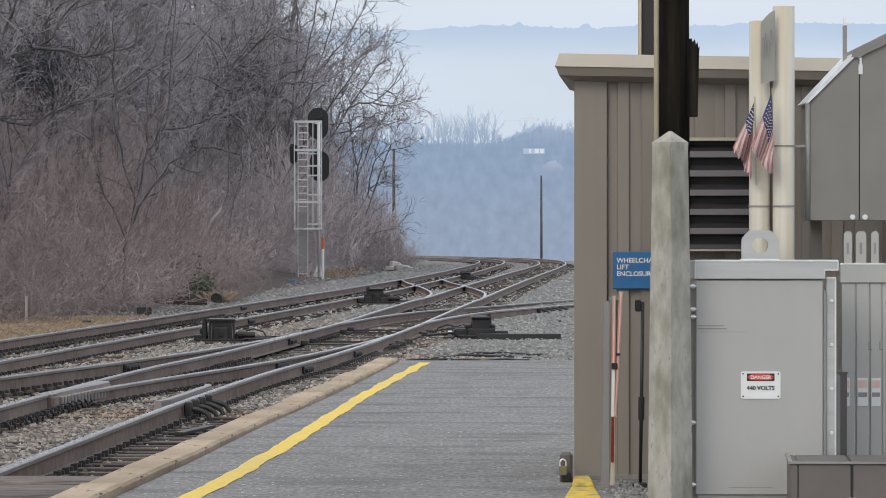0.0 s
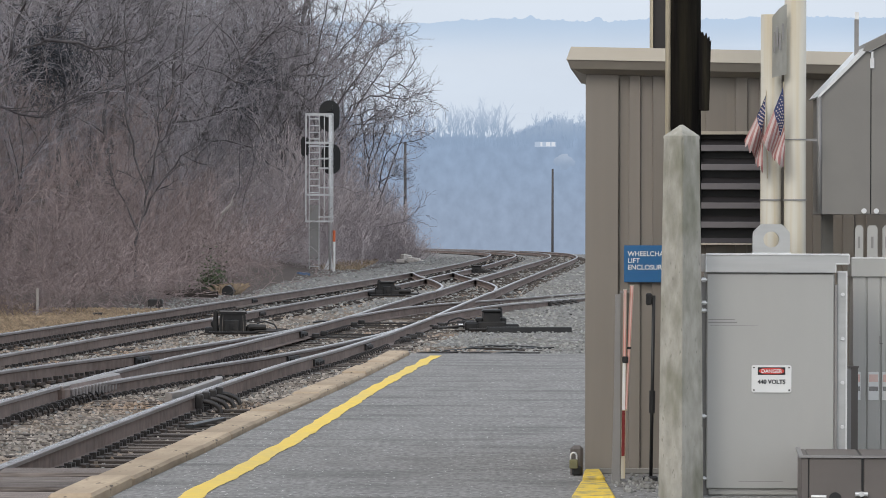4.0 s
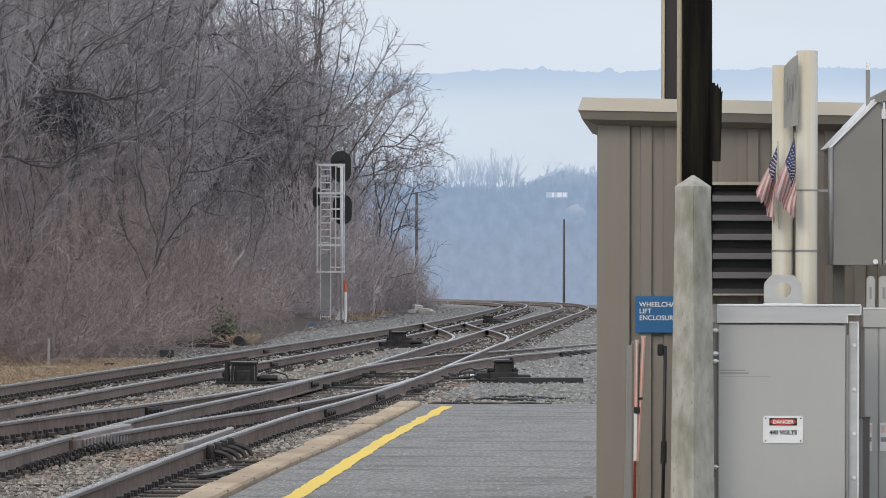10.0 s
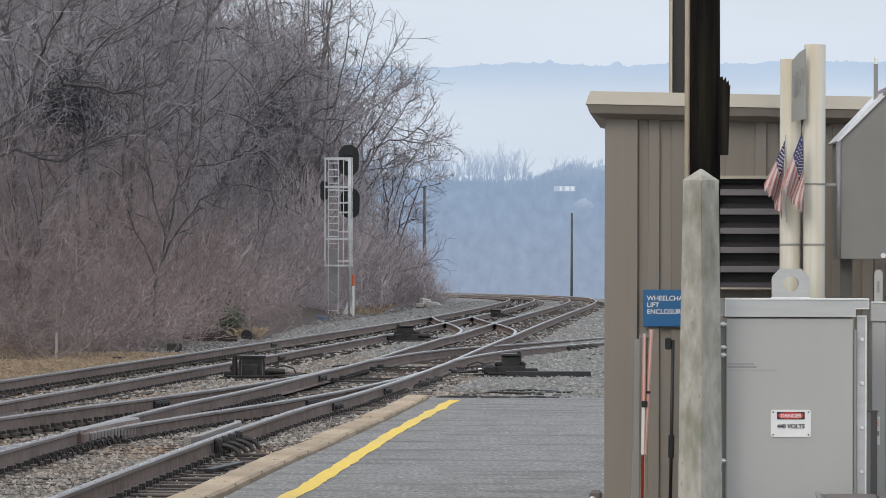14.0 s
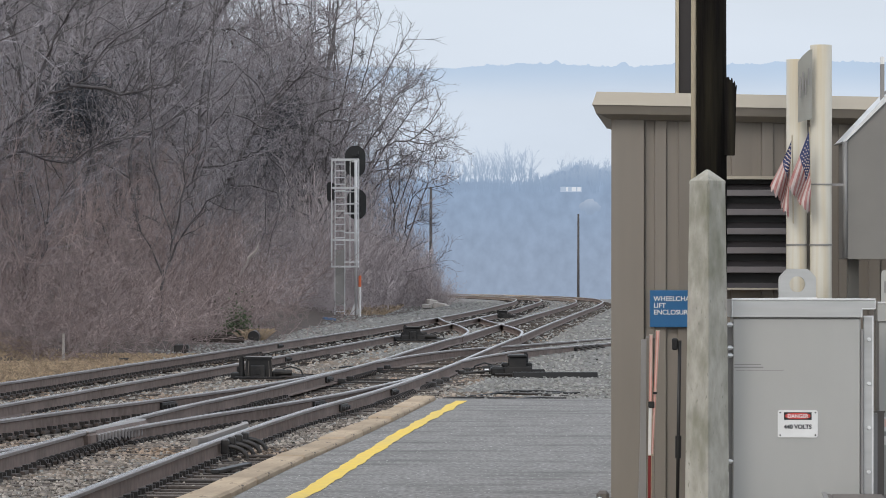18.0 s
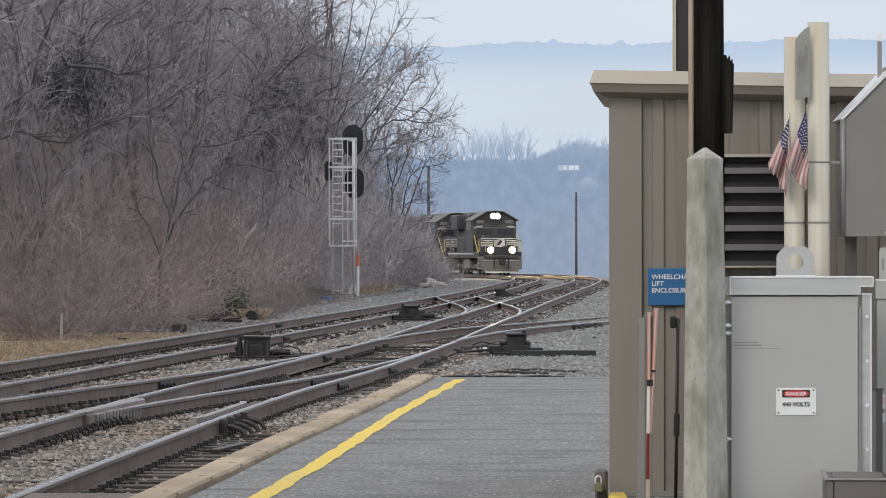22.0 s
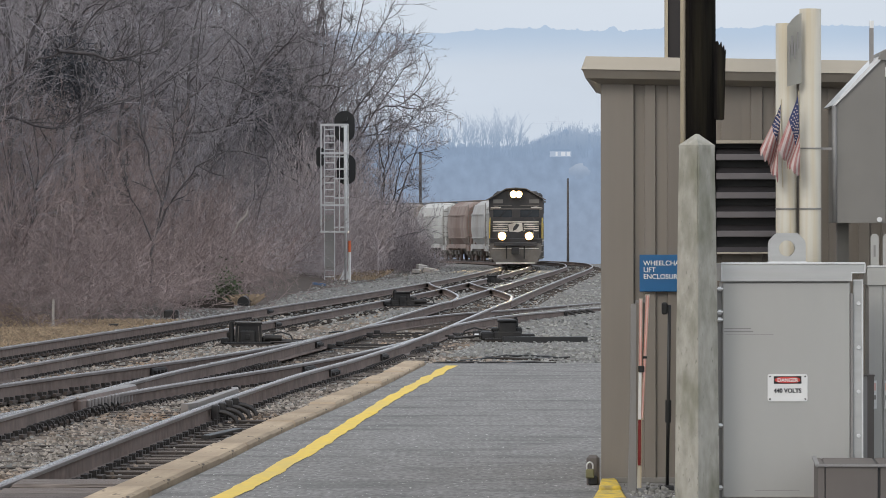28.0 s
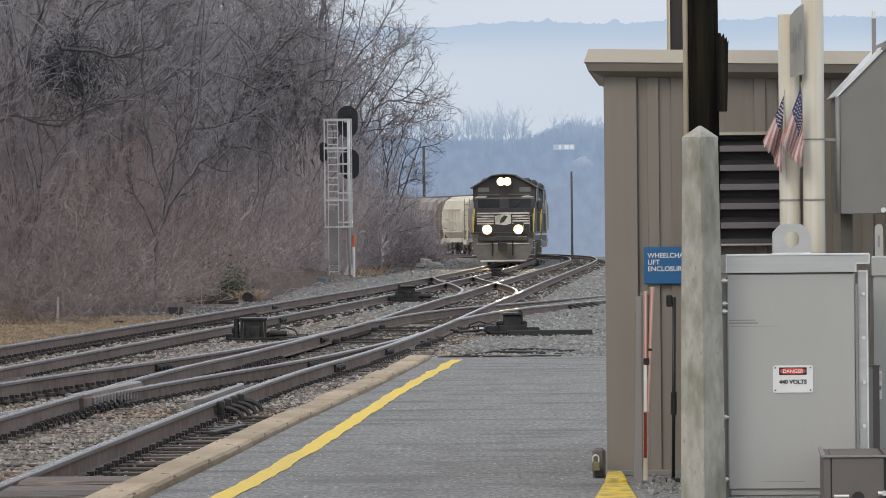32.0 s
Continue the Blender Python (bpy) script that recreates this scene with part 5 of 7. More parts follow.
def sapling(seed, height):
    """A young many-stemmed tree with fine twigs."""
    rng = random.Random(seed)
    t = tagged(thing("sapling", 0, 0, 0), "young leafless many-stemmed tree among the brush", "tree", "saplings on the bank")
    crown = Wood()
    for a in range(5):
        stem = Wood()
        main = wander(rng, Vector((rng.gauss(0, 0.5), rng.gauss(0, 0.5), -0.3)), Vector((rng.gauss(0, 0.25), rng.gauss(0, 0.25), 1)), height * rng.uniform(0.6, 1.1), 8, 0.17, 0.02)
        stem.limb(main, 0.028, 0.008, 4)
        raw("stem", stem.verts, stem.faces, BARK, t, smooth=True)
        for b in range(22):
            p2, d2 = sprout(rng, main, 0.15 + 0.85 * (b + rng.random()) / 22, rng.uniform(0.4, 1.0))
            mid = wander(rng, p2, d2, rng.uniform(0.7, 2.2), 3, 0.2, 0.04)
            crown.limb(mid, 0.0105, 0.004, 3, True)
            for c in range(7):
                p3, d3 = sprout(rng, mid, 0.1 + 0.9 * rng.random(), rng.uniform(0.4, 1.0))
                tw = p3 + d3 * rng.uniform(0.2, 0.6)
                crown.limb([p3, tw], 0.009, 0.0035, 3, True)
                crown.limb([p3.lerp(tw, 0.5), p3.lerp(tw, 0.5) + Vector((rng.gauss(0, 0.15), rng.gauss(0, 0.15), rng.uniform(0.05, 0.3)))], 0.007, 0.003, 3, True)
    raw("crown", crown.verts, crown.faces, TWIG, t)
    return t


def plant_woods():
    rng = random.Random(11)
    kinds = [bare_tree(21, 12.0, 0.16, 15), bare_tree(22, 14.0, 0.20, 16, (0.08, 0)), bare_tree(23, 10.0, 0.12, 14, (-0.1, 0), 0.2), bare_tree(24, 13.0, 0.17, 15, (0.15, -0.05), 0.3)]
    spots = []
    for y in np.arange(92, 262, 9.0):
        for row, inset in enumerate((4.0, 8.0)):
            if row == 1 and y > 235:
                continue
            yy = y + rng.uniform(-2.5, 2.5)
            spots.append((wood_edge(yy) - inset - rng.uniform(-0.6, 1.6) - (1.6 if 120 < yy < 190 else 0), yy, row))
    # the outer trees, whose limbs hang out towards the track
    outer = [bare_tree(31, 13.5, 0.11, 19, (0.14, -0.05), 0.2), bare_tree(32, 9.5, 0.1, 14, (0.12, 0.0), 0.15), bare_tree(36, 10.5, 0.10, 12, (0.1, -0.1), 0.35)]
    for k, (tree, x, y, turn) in enumerate(((outer[0], -9.0, 198, 0), (outer[0], -11.6, 174, 25), (outer[0], -8.6, 214, -20), (outer[0], -9.8, 206, 60), (outer[2], -12.2, 128, 0), (outer[2], -11.4, 141, 130), (outer[1], -5.6, 236, 0), (outer[1], -5.4, 247, 70), (outer[1], -6.6, 228, 190), (outer[1], -5.6, 257, 140))):
        m = pose(x, y, ground_height(x, y), 0, 0, turn)
        if k in (0, 4, 6):
            tree.matrix_basis = m
        else:
            copy_thing(tree, m)
    for y in np.arange(150, 246, 3.6):
        spots.append((wood_edge(y) - rng.uniform(3.5, 11.0), y, 2))
    for y in np.arange(150, 245, 7.0):
        spots.append((wood_edge(y) - rng.uniform(4.0, 14.0), y, 3))
    spots += [(-9.4, 246, 3), (-10.6, 250, 3), (-11.6, 241, 3), (-12.8, 247, 3), (-14.0, 238, 3), (-8.2, 240, 3)]
    spots += [(-9.0, 204, 3), (-10.2, 210, 3), (-8.6, 221, 3), (-11.4, 216, 3), (-9.6, 228, 3), (-12.4, 206, 3), (-10.8, 234, 3), (-13.2, 222, 3)]
    used = set()
    for i, (x, y, row) in enumerate(spots):
        k = i % len(kinds) if i < 4 else rng.randrange(len(kinds))
        size = rng.uniform(0.75, 1.15) * (0.8 if y > 235 else 1.0) * (1.25 if row == 3 else 1.0)
        m = pose(x, y, ground_height(x, y), 0, 0, rng.uniform(0, 360))
        if k not in used:
            used.add(k)
            kinds[k].matrix_basis = m
            continue
        o = copy_thing(kinds[k], m)
        o.scale = (size, size, size * rng.uniform(0.9, 1.1))
    # saplings that fill the space between the trees
    young = [sapling(51, 7.5), sapling(52, 6.0), sapling(53, 10.0)]
    used = set()
    for i in range(66):
        yy = rng.uniform(94, 256)
        x = wood_edge(yy) - rng.uniform(1.8, 10.5) - (1.0 if 125 < yy < 190 else 0)
        m = pose(x, yy, ground_height(x, yy), 0, 0, rng.uniform(0, 360))
        k = i % 3
        if k not in used:
            used.add(k)
            young[k].matrix_basis = m
        else:
            o = copy_thing(young[k], m)
            sc = rng.uniform(0.75, 1.25)
            o.scale = (sc, sc, sc)
    bushes = [shrub(41, 2.6, 37, 1.9), shrub(42, 3.4, 40, 1.8), shrub(43, 1.9, 35, 2.0), shrub(44, 3.0, 38, 2.2), shrub(45, 2.8, 38, 2.0, THICKET), shrub(46, 3.2, 38, 1.9, THICKET)]
    used = set()
    i = 0
    for y in np.arange(91, 245, 4.0):
        for inset in ((0.35, 1.6, 3.1, 5.2) if y < 111 else (0.9, 2.9, 5.2) if i % 5 < 3 else (0.9, 2.9)):
            yy = y + rng.uniform(-1.2, 1.2)
            x = wood_edge(yy) - inset + rng.uniform(-0.5, 0.5) - (1.9 if 150 < yy < 187 else 1.1 if 138 < yy < 190 else 0)
            # farther brush takes the haze-paled colour
            k = rng.randrange(4) if yy < 168 else 4 + rng.randrange(2)
            m = pose(x, yy, ground_height(x, yy), 0, 0, rng.uniform(0, 360))
            if k not in used:
                used.add(k)
                bushes[k].matrix_basis = m
            else:
                o = copy_thing(bushes[k], m)
                sc = rng.uniform(0.7, 1.2)
                o.scale = (sc, sc, sc * rng.uniform(0.8, 1.15) * (1.0 + 0.16 * (inset - 0.9)) * (0.7 if inset < 0.5 else 1.0))
            i += 1


def end_thicket():
    """The thick brush at the end of the wood, beside the bend."""
    rng = random.Random(77)
    full = tagged(dense_shrub(61, 3.6), "dense grey-brown thicket at the end of the wood", "brush", "thicket at the bend")
    spots = [(-4.9, 243), (-4.9, 252), (-5.6, 236), (-6.4, 226), (-5.9, 248), (-5.3, 259), (-6.6, 231), (-6.2, 258), (-6.6, 241), (-7.4, 221), (-6.4, 253), (-5.8, 266),
             (-4.8, 256), (-4.9, 262), (-5.2, 247), (-5.4, 240), (-6.0, 234), (-7.0, 225), (-6.4, 245), (-5.7, 252), (-7.6, 214), (-7.6, 236), (-8.0, 228)]
    foot = [(-4.9, 246), (-4.4, 247), (-4.6, 250), (-3.9, 248), (-3.6, 245), (-3.1, 247), (-2.7, 246), (-4.0, 243), (-4.6, 243), (-2.5, 248)]
    # tall copies, added to fill the wood's edge with a pale haze tone
    inner = [(-8.2, 196), (-8.8, 203), (-7.8, 207), (-9.2, 212), (-8.4, 216), (-7.7, 200), (-9.4, 192)]
    for i, (x, y) in enumerate(spots + foot + inner):
        m = pose(x, y, ground_height(x, y), 0, 0, rng.uniform(0, 360))
        if i == 0:
            full.matrix_basis = m
        else:
            o = copy_thing(full, m)
            sc = rng.uniform(0.85, 1.15)
            if i >= len(spots) + len(foot):
                o.scale = (1.25, 1.25, rng.uniform(1.5, 2.3))
            elif i >= len(spots):
                # low at the outer foot, higher towards the wood
                o.scale = (0.42, 0.8, 0.30 + 0.34 * (-2.4 - x))
            else:
                o.scale = (sc, sc, sc * rng.uniform(1.1, 1.55) * (0.5 if x > -5.1 else 0.65 if y > 250 else 1.0))


def dense_shrub(seed, height):
    rng = random.Random(seed)
    w = Wood()
    for a in range(46):
        p = Vector((max(-1.5, min(1.5, rng.gauss(0, 0.9))), rng.gauss(0, 0.9), -0.2))
        main = wander(rng, p, Vector((rng.gauss(0, 0.22), rng.gauss(0, 0.22), 1)), height * rng.uniform(0.45, 1.1), 6, 0.16, 0.0)
        w.limb(main, 0.013, 0.005, 3, True)
        for b in range(14):
            p2, d2 = sprout(rng, main, 0.1 + 0.9 * rng.random(), rng.uniform(0.4, 1.0))
            tw = wander(rng, p2, d2, rng.uniform(0.4, 1.2), 2, 0.3, 0.03)
            w.limb(tw, 0.010, 0.004, 3, True)
            for e in range(3):
                p4, d4 = sprout(rng, tw, rng.uniform(0.1, 0.95), rng.uniform(0.4, 0.9))
                w.limb([p4, p4 + d4 * rng.uniform(0.15, 0.5)], 0.0095, 0.0035, 3, True)
    return raw("brush_thicket", w.verts, w.faces, THICKET)


DARK_TANGLE = shader("dark_vine", (0.09, 0.094, 0.106), (0.045, 0.047, 0.054), 2, 0.6, 0.95, bump=0.0, island=0.5, gloss=0.15)


def vine_tree(x, y, top, spread, seed):
    """A slim tree with a dark tangle of twigs about its top."""
    rng = random.Random(seed)
    z = ground_height(x, y)
    t = tagged(thing("vine_tree", x, y, z), "slim bare tree with a dark tangle of twigs about its top", "tree", "vine-covered trees")
    stem, tangle = Wood(), Wood()
    stem.limb(wander(rng, Vector((0, 0, -0.3)), Vector((0, 0, 1)), top - z + 0.6, 9, 0.03, 0.02), 0.09, 0.03, 6)
    for _ in range(1100):
        p = Vector((rng.gauss(0, spread), rng.gauss(0, spread), top - z + rng.gauss(0, spread * 0.85)))
        d = Vector((rng.gauss(0, 1), rng.gauss(0, 1), rng.gauss(0, 0.8)))
        tangle.limb(wander(rng, p, d, rng.uniform(0.3, 0.9), 2, 0.4, -0.05), 0.016, 0.006, 3, True)
    raw("trunk", stem.verts, stem.faces, BARK, t, smooth=True)
    raw("vine_tangle", tangle.verts, tangle.faces, DARK_TANGLE, t)


def forked_tree(x, y, limbs, seed, twigs=16, twig_length=1.2):
    """A bare tree with a few strong limbs of their own shape: (radius, ((x, z), ...)) from the foot outwards."""
    rng = random.Random(seed)
    z = ground_height(x, y)
    t = tagged(thing("bare_tree", x, y, z), "leafless dark tree with crooked spreading limbs", "tree", "bare trees on the bank")
    stem, crown = Wood(), Wood()
    for r, knots in limbs:
        pts = [Vector((p[0] - x, 0.25 * rng.uniform(-1, 1), p[1] - z)) for p in flow(knots, 0.35)]
        pts = [p + Vector((rng.gauss(0, 0.035), rng.gauss(0, 0.06), rng.gauss(0, 0.035))) for p in pts]
        stem.limb(pts, r, r * 0.22, 6)
        for b in range(twigs):
            u = 0.25 + 0.75 * (b + rng.random()) / twigs
            p, d = sprout(rng, pts, min(u, 0.99), rng.uniform(0.4, 1.0))
            mid = wander(rng, p, d, twig_length * rng.uniform(0.5, 1.3), 4, 0.2, 0.04)
            stem.limb(mid, max(0.012, r * 0.25), 0.006, 4)
            for c in range(6):
                p2, d2 = sprout(rng, mid, rng.uniform(0.2, 0.95), rng.uniform(0.4, 1.0))
                crown.limb(wander(rng, p2, d2, twig_length * rng.uniform(0.2, 0.6), 3, 0.2, 0.04), 0.010, 0.004, 3, True)
    raw("trunk", stem.verts, stem.faces, BARK, t, smooth=True)
    raw("crown", crown.verts, crown.faces, BARK, t)


forked_tree(-13.2, 105, ((0.06, ((-13.2, 1.2), (-12.8, 4.2), (-11.4, 5.8), (-10.3, 6.4), (-9.2, 7.6), (-7.9, 8.3))), (0.055, ((-10.5, 6.25), (-9.6, 6.3), (-8.8, 6.15), (-7.9, 6.35))),
                         (0.05, ((-11.4, 5.8), (-11.0, 7.2), (-10.2, 8.6), (-9.6, 9.6))), (0.05, ((-12.8, 4.2), (-11.6, 4.6), (-10.6, 4.3), (-9.6, 4.9)))), 3)
forked_tree(-8.6, 111, ((0.045, ((-8.6, -0.2), (-8.55, 1.2), (-8.3, 2.4), (-8.75, 4.2), (-8.9, 6.2), (-8.8, 8.2))), (0.04, ((-8.5, 1.6), (-8.0, 2.6), (-7.3, 3.5), (-6.6, 3.9))),
                        (0.035, ((-8.3, 2.4), (-8.0, 3.9), (-7.9, 5.6))), (0.03, ((-8.5, 1.4), (-9.1, 2.6), (-9.3, 3.8)))), 4, 7, 0.7)
forked_tree(-7.4, 232, ((0.11, ((-7.4, 0.6), (-7.0, 4.2), (-6.0, 7.85), (-5.06, 8.8), (-4.0, 8.98), (-3.06, 9.7), (-2.1, 11.1))), (0.05, ((-3.2, 9.6), (-2.7, 9.3), (-2.4, 8.3))), (0.05, ((-4.0, 8.98), (-3.0, 8.75), (-2.0, 9.1))),
                        (0.06, ((-6.2, 7.4), (-6.3, 9.5), (-5.6, 11.5), (-4.4, 13.0)))), 5, 10, 1.4)
forked_tree(-8.4, 204, ((0.09, ((-8.4, 0.5), (-8.5, 5.0), (-9.0, 10.0), (-9.7, 15.6))), (0.07, ((-8.45, 3.5), (-8.2, 8.0), (-8.4, 12.0), (-8.3, 16.0))), (0.08, ((-8.4, 2.5), (-7.6, 7.0), (-7.2, 11.0), (-7.3, 15.5))),
                        (0.06, ((-7.6, 7.0), (-6.7, 10.5), (-6.2, 13.5), (-6.0, 15.6))), (0.06, ((-7.9, 5.5), (-6.3, 9.5), (-5.5, 12.0), (-4.9, 14.4))), (0.05, ((-6.3, 9.5), (-5.0, 11.0), (-4.2, 12.2), (-3.6, 13.2))),
                        (0.05, ((-7.2, 7.8), (-5.6, 9.2), (-4.2, 10.2), (-3.0, 11.2))), (0.06, ((-8.5, 5.0), (-9.8, 9.0), (-10.6, 13.0), (-11.0, 15.5)))), 9, 16, 1.7)
forked_tree(-10.4, 212, ((0.09, ((-10.4, 1.0), (-10.2, 6.0), (-9.8, 11.0), (-9.9, 16.5))), (0.06, ((-10.3, 4.0), (-9.4, 9.0), (-8.9, 13.0), (-8.7, 16.5))), (0.06, ((-10.2, 6.0), (-11.2, 10.5), (-11.8, 15.5))), (0.05, ((-9.6, 8.0), (-8.2, 11.5), (-7.7, 14.5), (-7.5, 16.2)))), 10, 16, 1.7)
forked_tree(-5.2, 235, ((0.09, ((-5.2, -0.3), (-5.1, 2.4), (-4.9, 5.0), (-5.3, 7.9), (-5.2, 9.2))), (0.06, ((-5.1, 2.4), (-4.3, 3.9), (-3.8, 5.85), (-2.9, 6.4), (-1.9, 6.6))), (0.055, ((-4.95, 4.4), (-4.4, 6.0), (-3.8, 7.6), (-3.1, 8.5))),
                        (0.045, ((-4.2, 4.2), (-3.5, 4.6), (-2.9, 4.5))), (0.045, ((-4.9, 5.0), (-4.6, 6.8), (-4.5, 8.6)))), 6, 12, 1.2)

plant_woods()
end_thicket()
vine_tree(-10.1, 203, 9.2, 0.75, 5)
vine_tree(-10.9, 200, 7.4, 0.6, 6)
vine_tree(-12.6, 128, 6.6, 0.7, 7)


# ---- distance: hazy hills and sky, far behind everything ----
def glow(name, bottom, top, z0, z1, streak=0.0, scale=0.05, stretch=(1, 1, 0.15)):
    """A far backdrop that gives off the air's light, haze painted in as emission: a vertical change of colour, broken
    by soft streaks.
    """
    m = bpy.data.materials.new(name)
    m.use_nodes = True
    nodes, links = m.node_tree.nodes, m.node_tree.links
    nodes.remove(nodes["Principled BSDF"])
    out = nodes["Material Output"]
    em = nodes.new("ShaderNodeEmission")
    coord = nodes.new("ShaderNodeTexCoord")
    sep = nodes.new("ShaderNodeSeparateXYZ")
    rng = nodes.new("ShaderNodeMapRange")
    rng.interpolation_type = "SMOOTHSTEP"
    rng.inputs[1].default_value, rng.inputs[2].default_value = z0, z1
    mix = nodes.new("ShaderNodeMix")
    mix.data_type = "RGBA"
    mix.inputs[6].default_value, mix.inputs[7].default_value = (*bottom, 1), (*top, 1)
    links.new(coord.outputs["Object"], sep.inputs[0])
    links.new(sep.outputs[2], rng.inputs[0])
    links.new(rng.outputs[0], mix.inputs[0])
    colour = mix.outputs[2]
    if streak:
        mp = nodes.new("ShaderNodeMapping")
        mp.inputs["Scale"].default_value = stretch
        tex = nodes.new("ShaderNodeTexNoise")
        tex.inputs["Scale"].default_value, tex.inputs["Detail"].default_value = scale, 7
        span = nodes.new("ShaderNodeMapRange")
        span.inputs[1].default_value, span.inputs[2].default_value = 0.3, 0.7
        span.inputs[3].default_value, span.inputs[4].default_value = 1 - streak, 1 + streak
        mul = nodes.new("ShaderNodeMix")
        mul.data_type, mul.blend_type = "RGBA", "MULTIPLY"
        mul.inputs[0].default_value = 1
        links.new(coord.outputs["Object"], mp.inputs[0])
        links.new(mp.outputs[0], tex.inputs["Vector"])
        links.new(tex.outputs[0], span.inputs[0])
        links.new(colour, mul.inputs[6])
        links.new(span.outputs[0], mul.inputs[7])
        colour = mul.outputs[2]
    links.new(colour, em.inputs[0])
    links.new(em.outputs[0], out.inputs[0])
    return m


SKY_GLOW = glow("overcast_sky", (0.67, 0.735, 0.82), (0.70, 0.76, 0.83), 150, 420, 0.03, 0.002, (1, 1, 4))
# Ridge and hill: the haze is put into these glowing colours.
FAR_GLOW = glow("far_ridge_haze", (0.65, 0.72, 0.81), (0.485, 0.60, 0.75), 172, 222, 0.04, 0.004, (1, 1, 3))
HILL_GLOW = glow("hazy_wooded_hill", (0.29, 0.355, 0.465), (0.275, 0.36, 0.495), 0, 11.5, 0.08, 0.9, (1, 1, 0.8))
# Trees, house and wires glow as well, their colours paled for haze.
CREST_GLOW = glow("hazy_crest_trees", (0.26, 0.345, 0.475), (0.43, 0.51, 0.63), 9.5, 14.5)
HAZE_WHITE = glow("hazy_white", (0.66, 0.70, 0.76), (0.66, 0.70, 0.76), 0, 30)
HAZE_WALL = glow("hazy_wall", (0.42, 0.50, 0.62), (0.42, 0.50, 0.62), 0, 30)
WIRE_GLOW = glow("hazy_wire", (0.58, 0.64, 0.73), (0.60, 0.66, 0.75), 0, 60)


def backdrop(name, y, x0, x1, step, top, material, label):
    xs = np.arange(x0, x1, step)
    verts = [(x, y, -8) for x in xs] + [(x, y, top(x)) for x in xs]
    n = len(xs)
    faces = [(i, i + 1, n + i + 1, n + i) for i in range(n - 1)]
    tagged(raw(name, verts, faces, material), label, "backdrop", kind="structure")


backdrop("backdrop_sky", 4700, -3200, 3200, 400, lambda x: 900, SKY_GLOW, "pale overcast sky")
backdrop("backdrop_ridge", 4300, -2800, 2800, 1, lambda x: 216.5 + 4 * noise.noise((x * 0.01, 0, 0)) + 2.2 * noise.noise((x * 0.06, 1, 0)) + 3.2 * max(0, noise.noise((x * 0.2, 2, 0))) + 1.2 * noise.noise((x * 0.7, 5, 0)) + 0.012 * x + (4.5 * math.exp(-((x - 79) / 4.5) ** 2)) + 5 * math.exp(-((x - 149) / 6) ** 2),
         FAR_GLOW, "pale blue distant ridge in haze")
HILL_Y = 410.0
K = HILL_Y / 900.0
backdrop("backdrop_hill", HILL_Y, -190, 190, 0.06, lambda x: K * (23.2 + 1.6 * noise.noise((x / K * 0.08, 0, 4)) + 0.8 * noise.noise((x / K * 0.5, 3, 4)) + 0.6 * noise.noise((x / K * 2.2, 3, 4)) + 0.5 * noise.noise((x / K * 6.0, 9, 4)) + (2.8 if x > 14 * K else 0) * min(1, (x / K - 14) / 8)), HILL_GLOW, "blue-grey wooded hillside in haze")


# Paler glowing layer, added so the hill's edge fades as in haze.
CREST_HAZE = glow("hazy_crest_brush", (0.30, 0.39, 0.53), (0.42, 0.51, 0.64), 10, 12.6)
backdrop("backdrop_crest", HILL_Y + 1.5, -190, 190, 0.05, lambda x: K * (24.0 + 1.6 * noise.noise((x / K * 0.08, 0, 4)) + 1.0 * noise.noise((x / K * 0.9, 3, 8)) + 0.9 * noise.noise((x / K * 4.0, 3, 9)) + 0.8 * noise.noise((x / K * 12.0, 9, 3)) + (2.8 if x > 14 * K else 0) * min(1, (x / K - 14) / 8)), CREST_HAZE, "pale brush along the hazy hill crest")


def crest_trees():
    rng = random.Random(5)
    w = Wood()
    for i in range(240):
        x = rng.uniform(-26, 34)
        h = rng.uniform(4.0, 8.2) * (1.0 if x < 11 else 0.75)
        if 11 < x < 17:
            h *= 0.55
        z = 21.5 + rng.uniform(-1, 1)
        trunk = wander(rng, Vector((x, 896, z)), Vector((rng.gauss(0, 0.1), 0, 1)), h, 6, 0.07, 0)
        w.limb(trunk, 0.09, 0.03, 3)
        for b in range(8):
            p, d = sprout(rng, trunk, rng.uniform(0.25, 0.95), rng.uniform(0.3, 0.7))
            br = wander(rng, p, d + Vector((0, 0, 0.4)), h * rng.uniform(0.2, 0.4), 3, 0.1, 0.03)
            w.limb(br, 0.045, 0.02, 3)
            for c in range(4):
                p2, d2 = sprout(rng, br, rng.uniform(0.2, 0.95), rng.uniform(0.3, 0.8))
                w.limb([p2, p2 + d2 * rng.uniform(0.4, 1.1)], 0.028, 0.012, 3)
    w.verts = [Vector((v.x * K, HILL_Y - 2 + (v.y - 896) * K, v.z * K)) for v in w.verts]
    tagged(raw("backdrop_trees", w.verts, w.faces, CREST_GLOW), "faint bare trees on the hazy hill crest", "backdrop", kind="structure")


crest_trees()


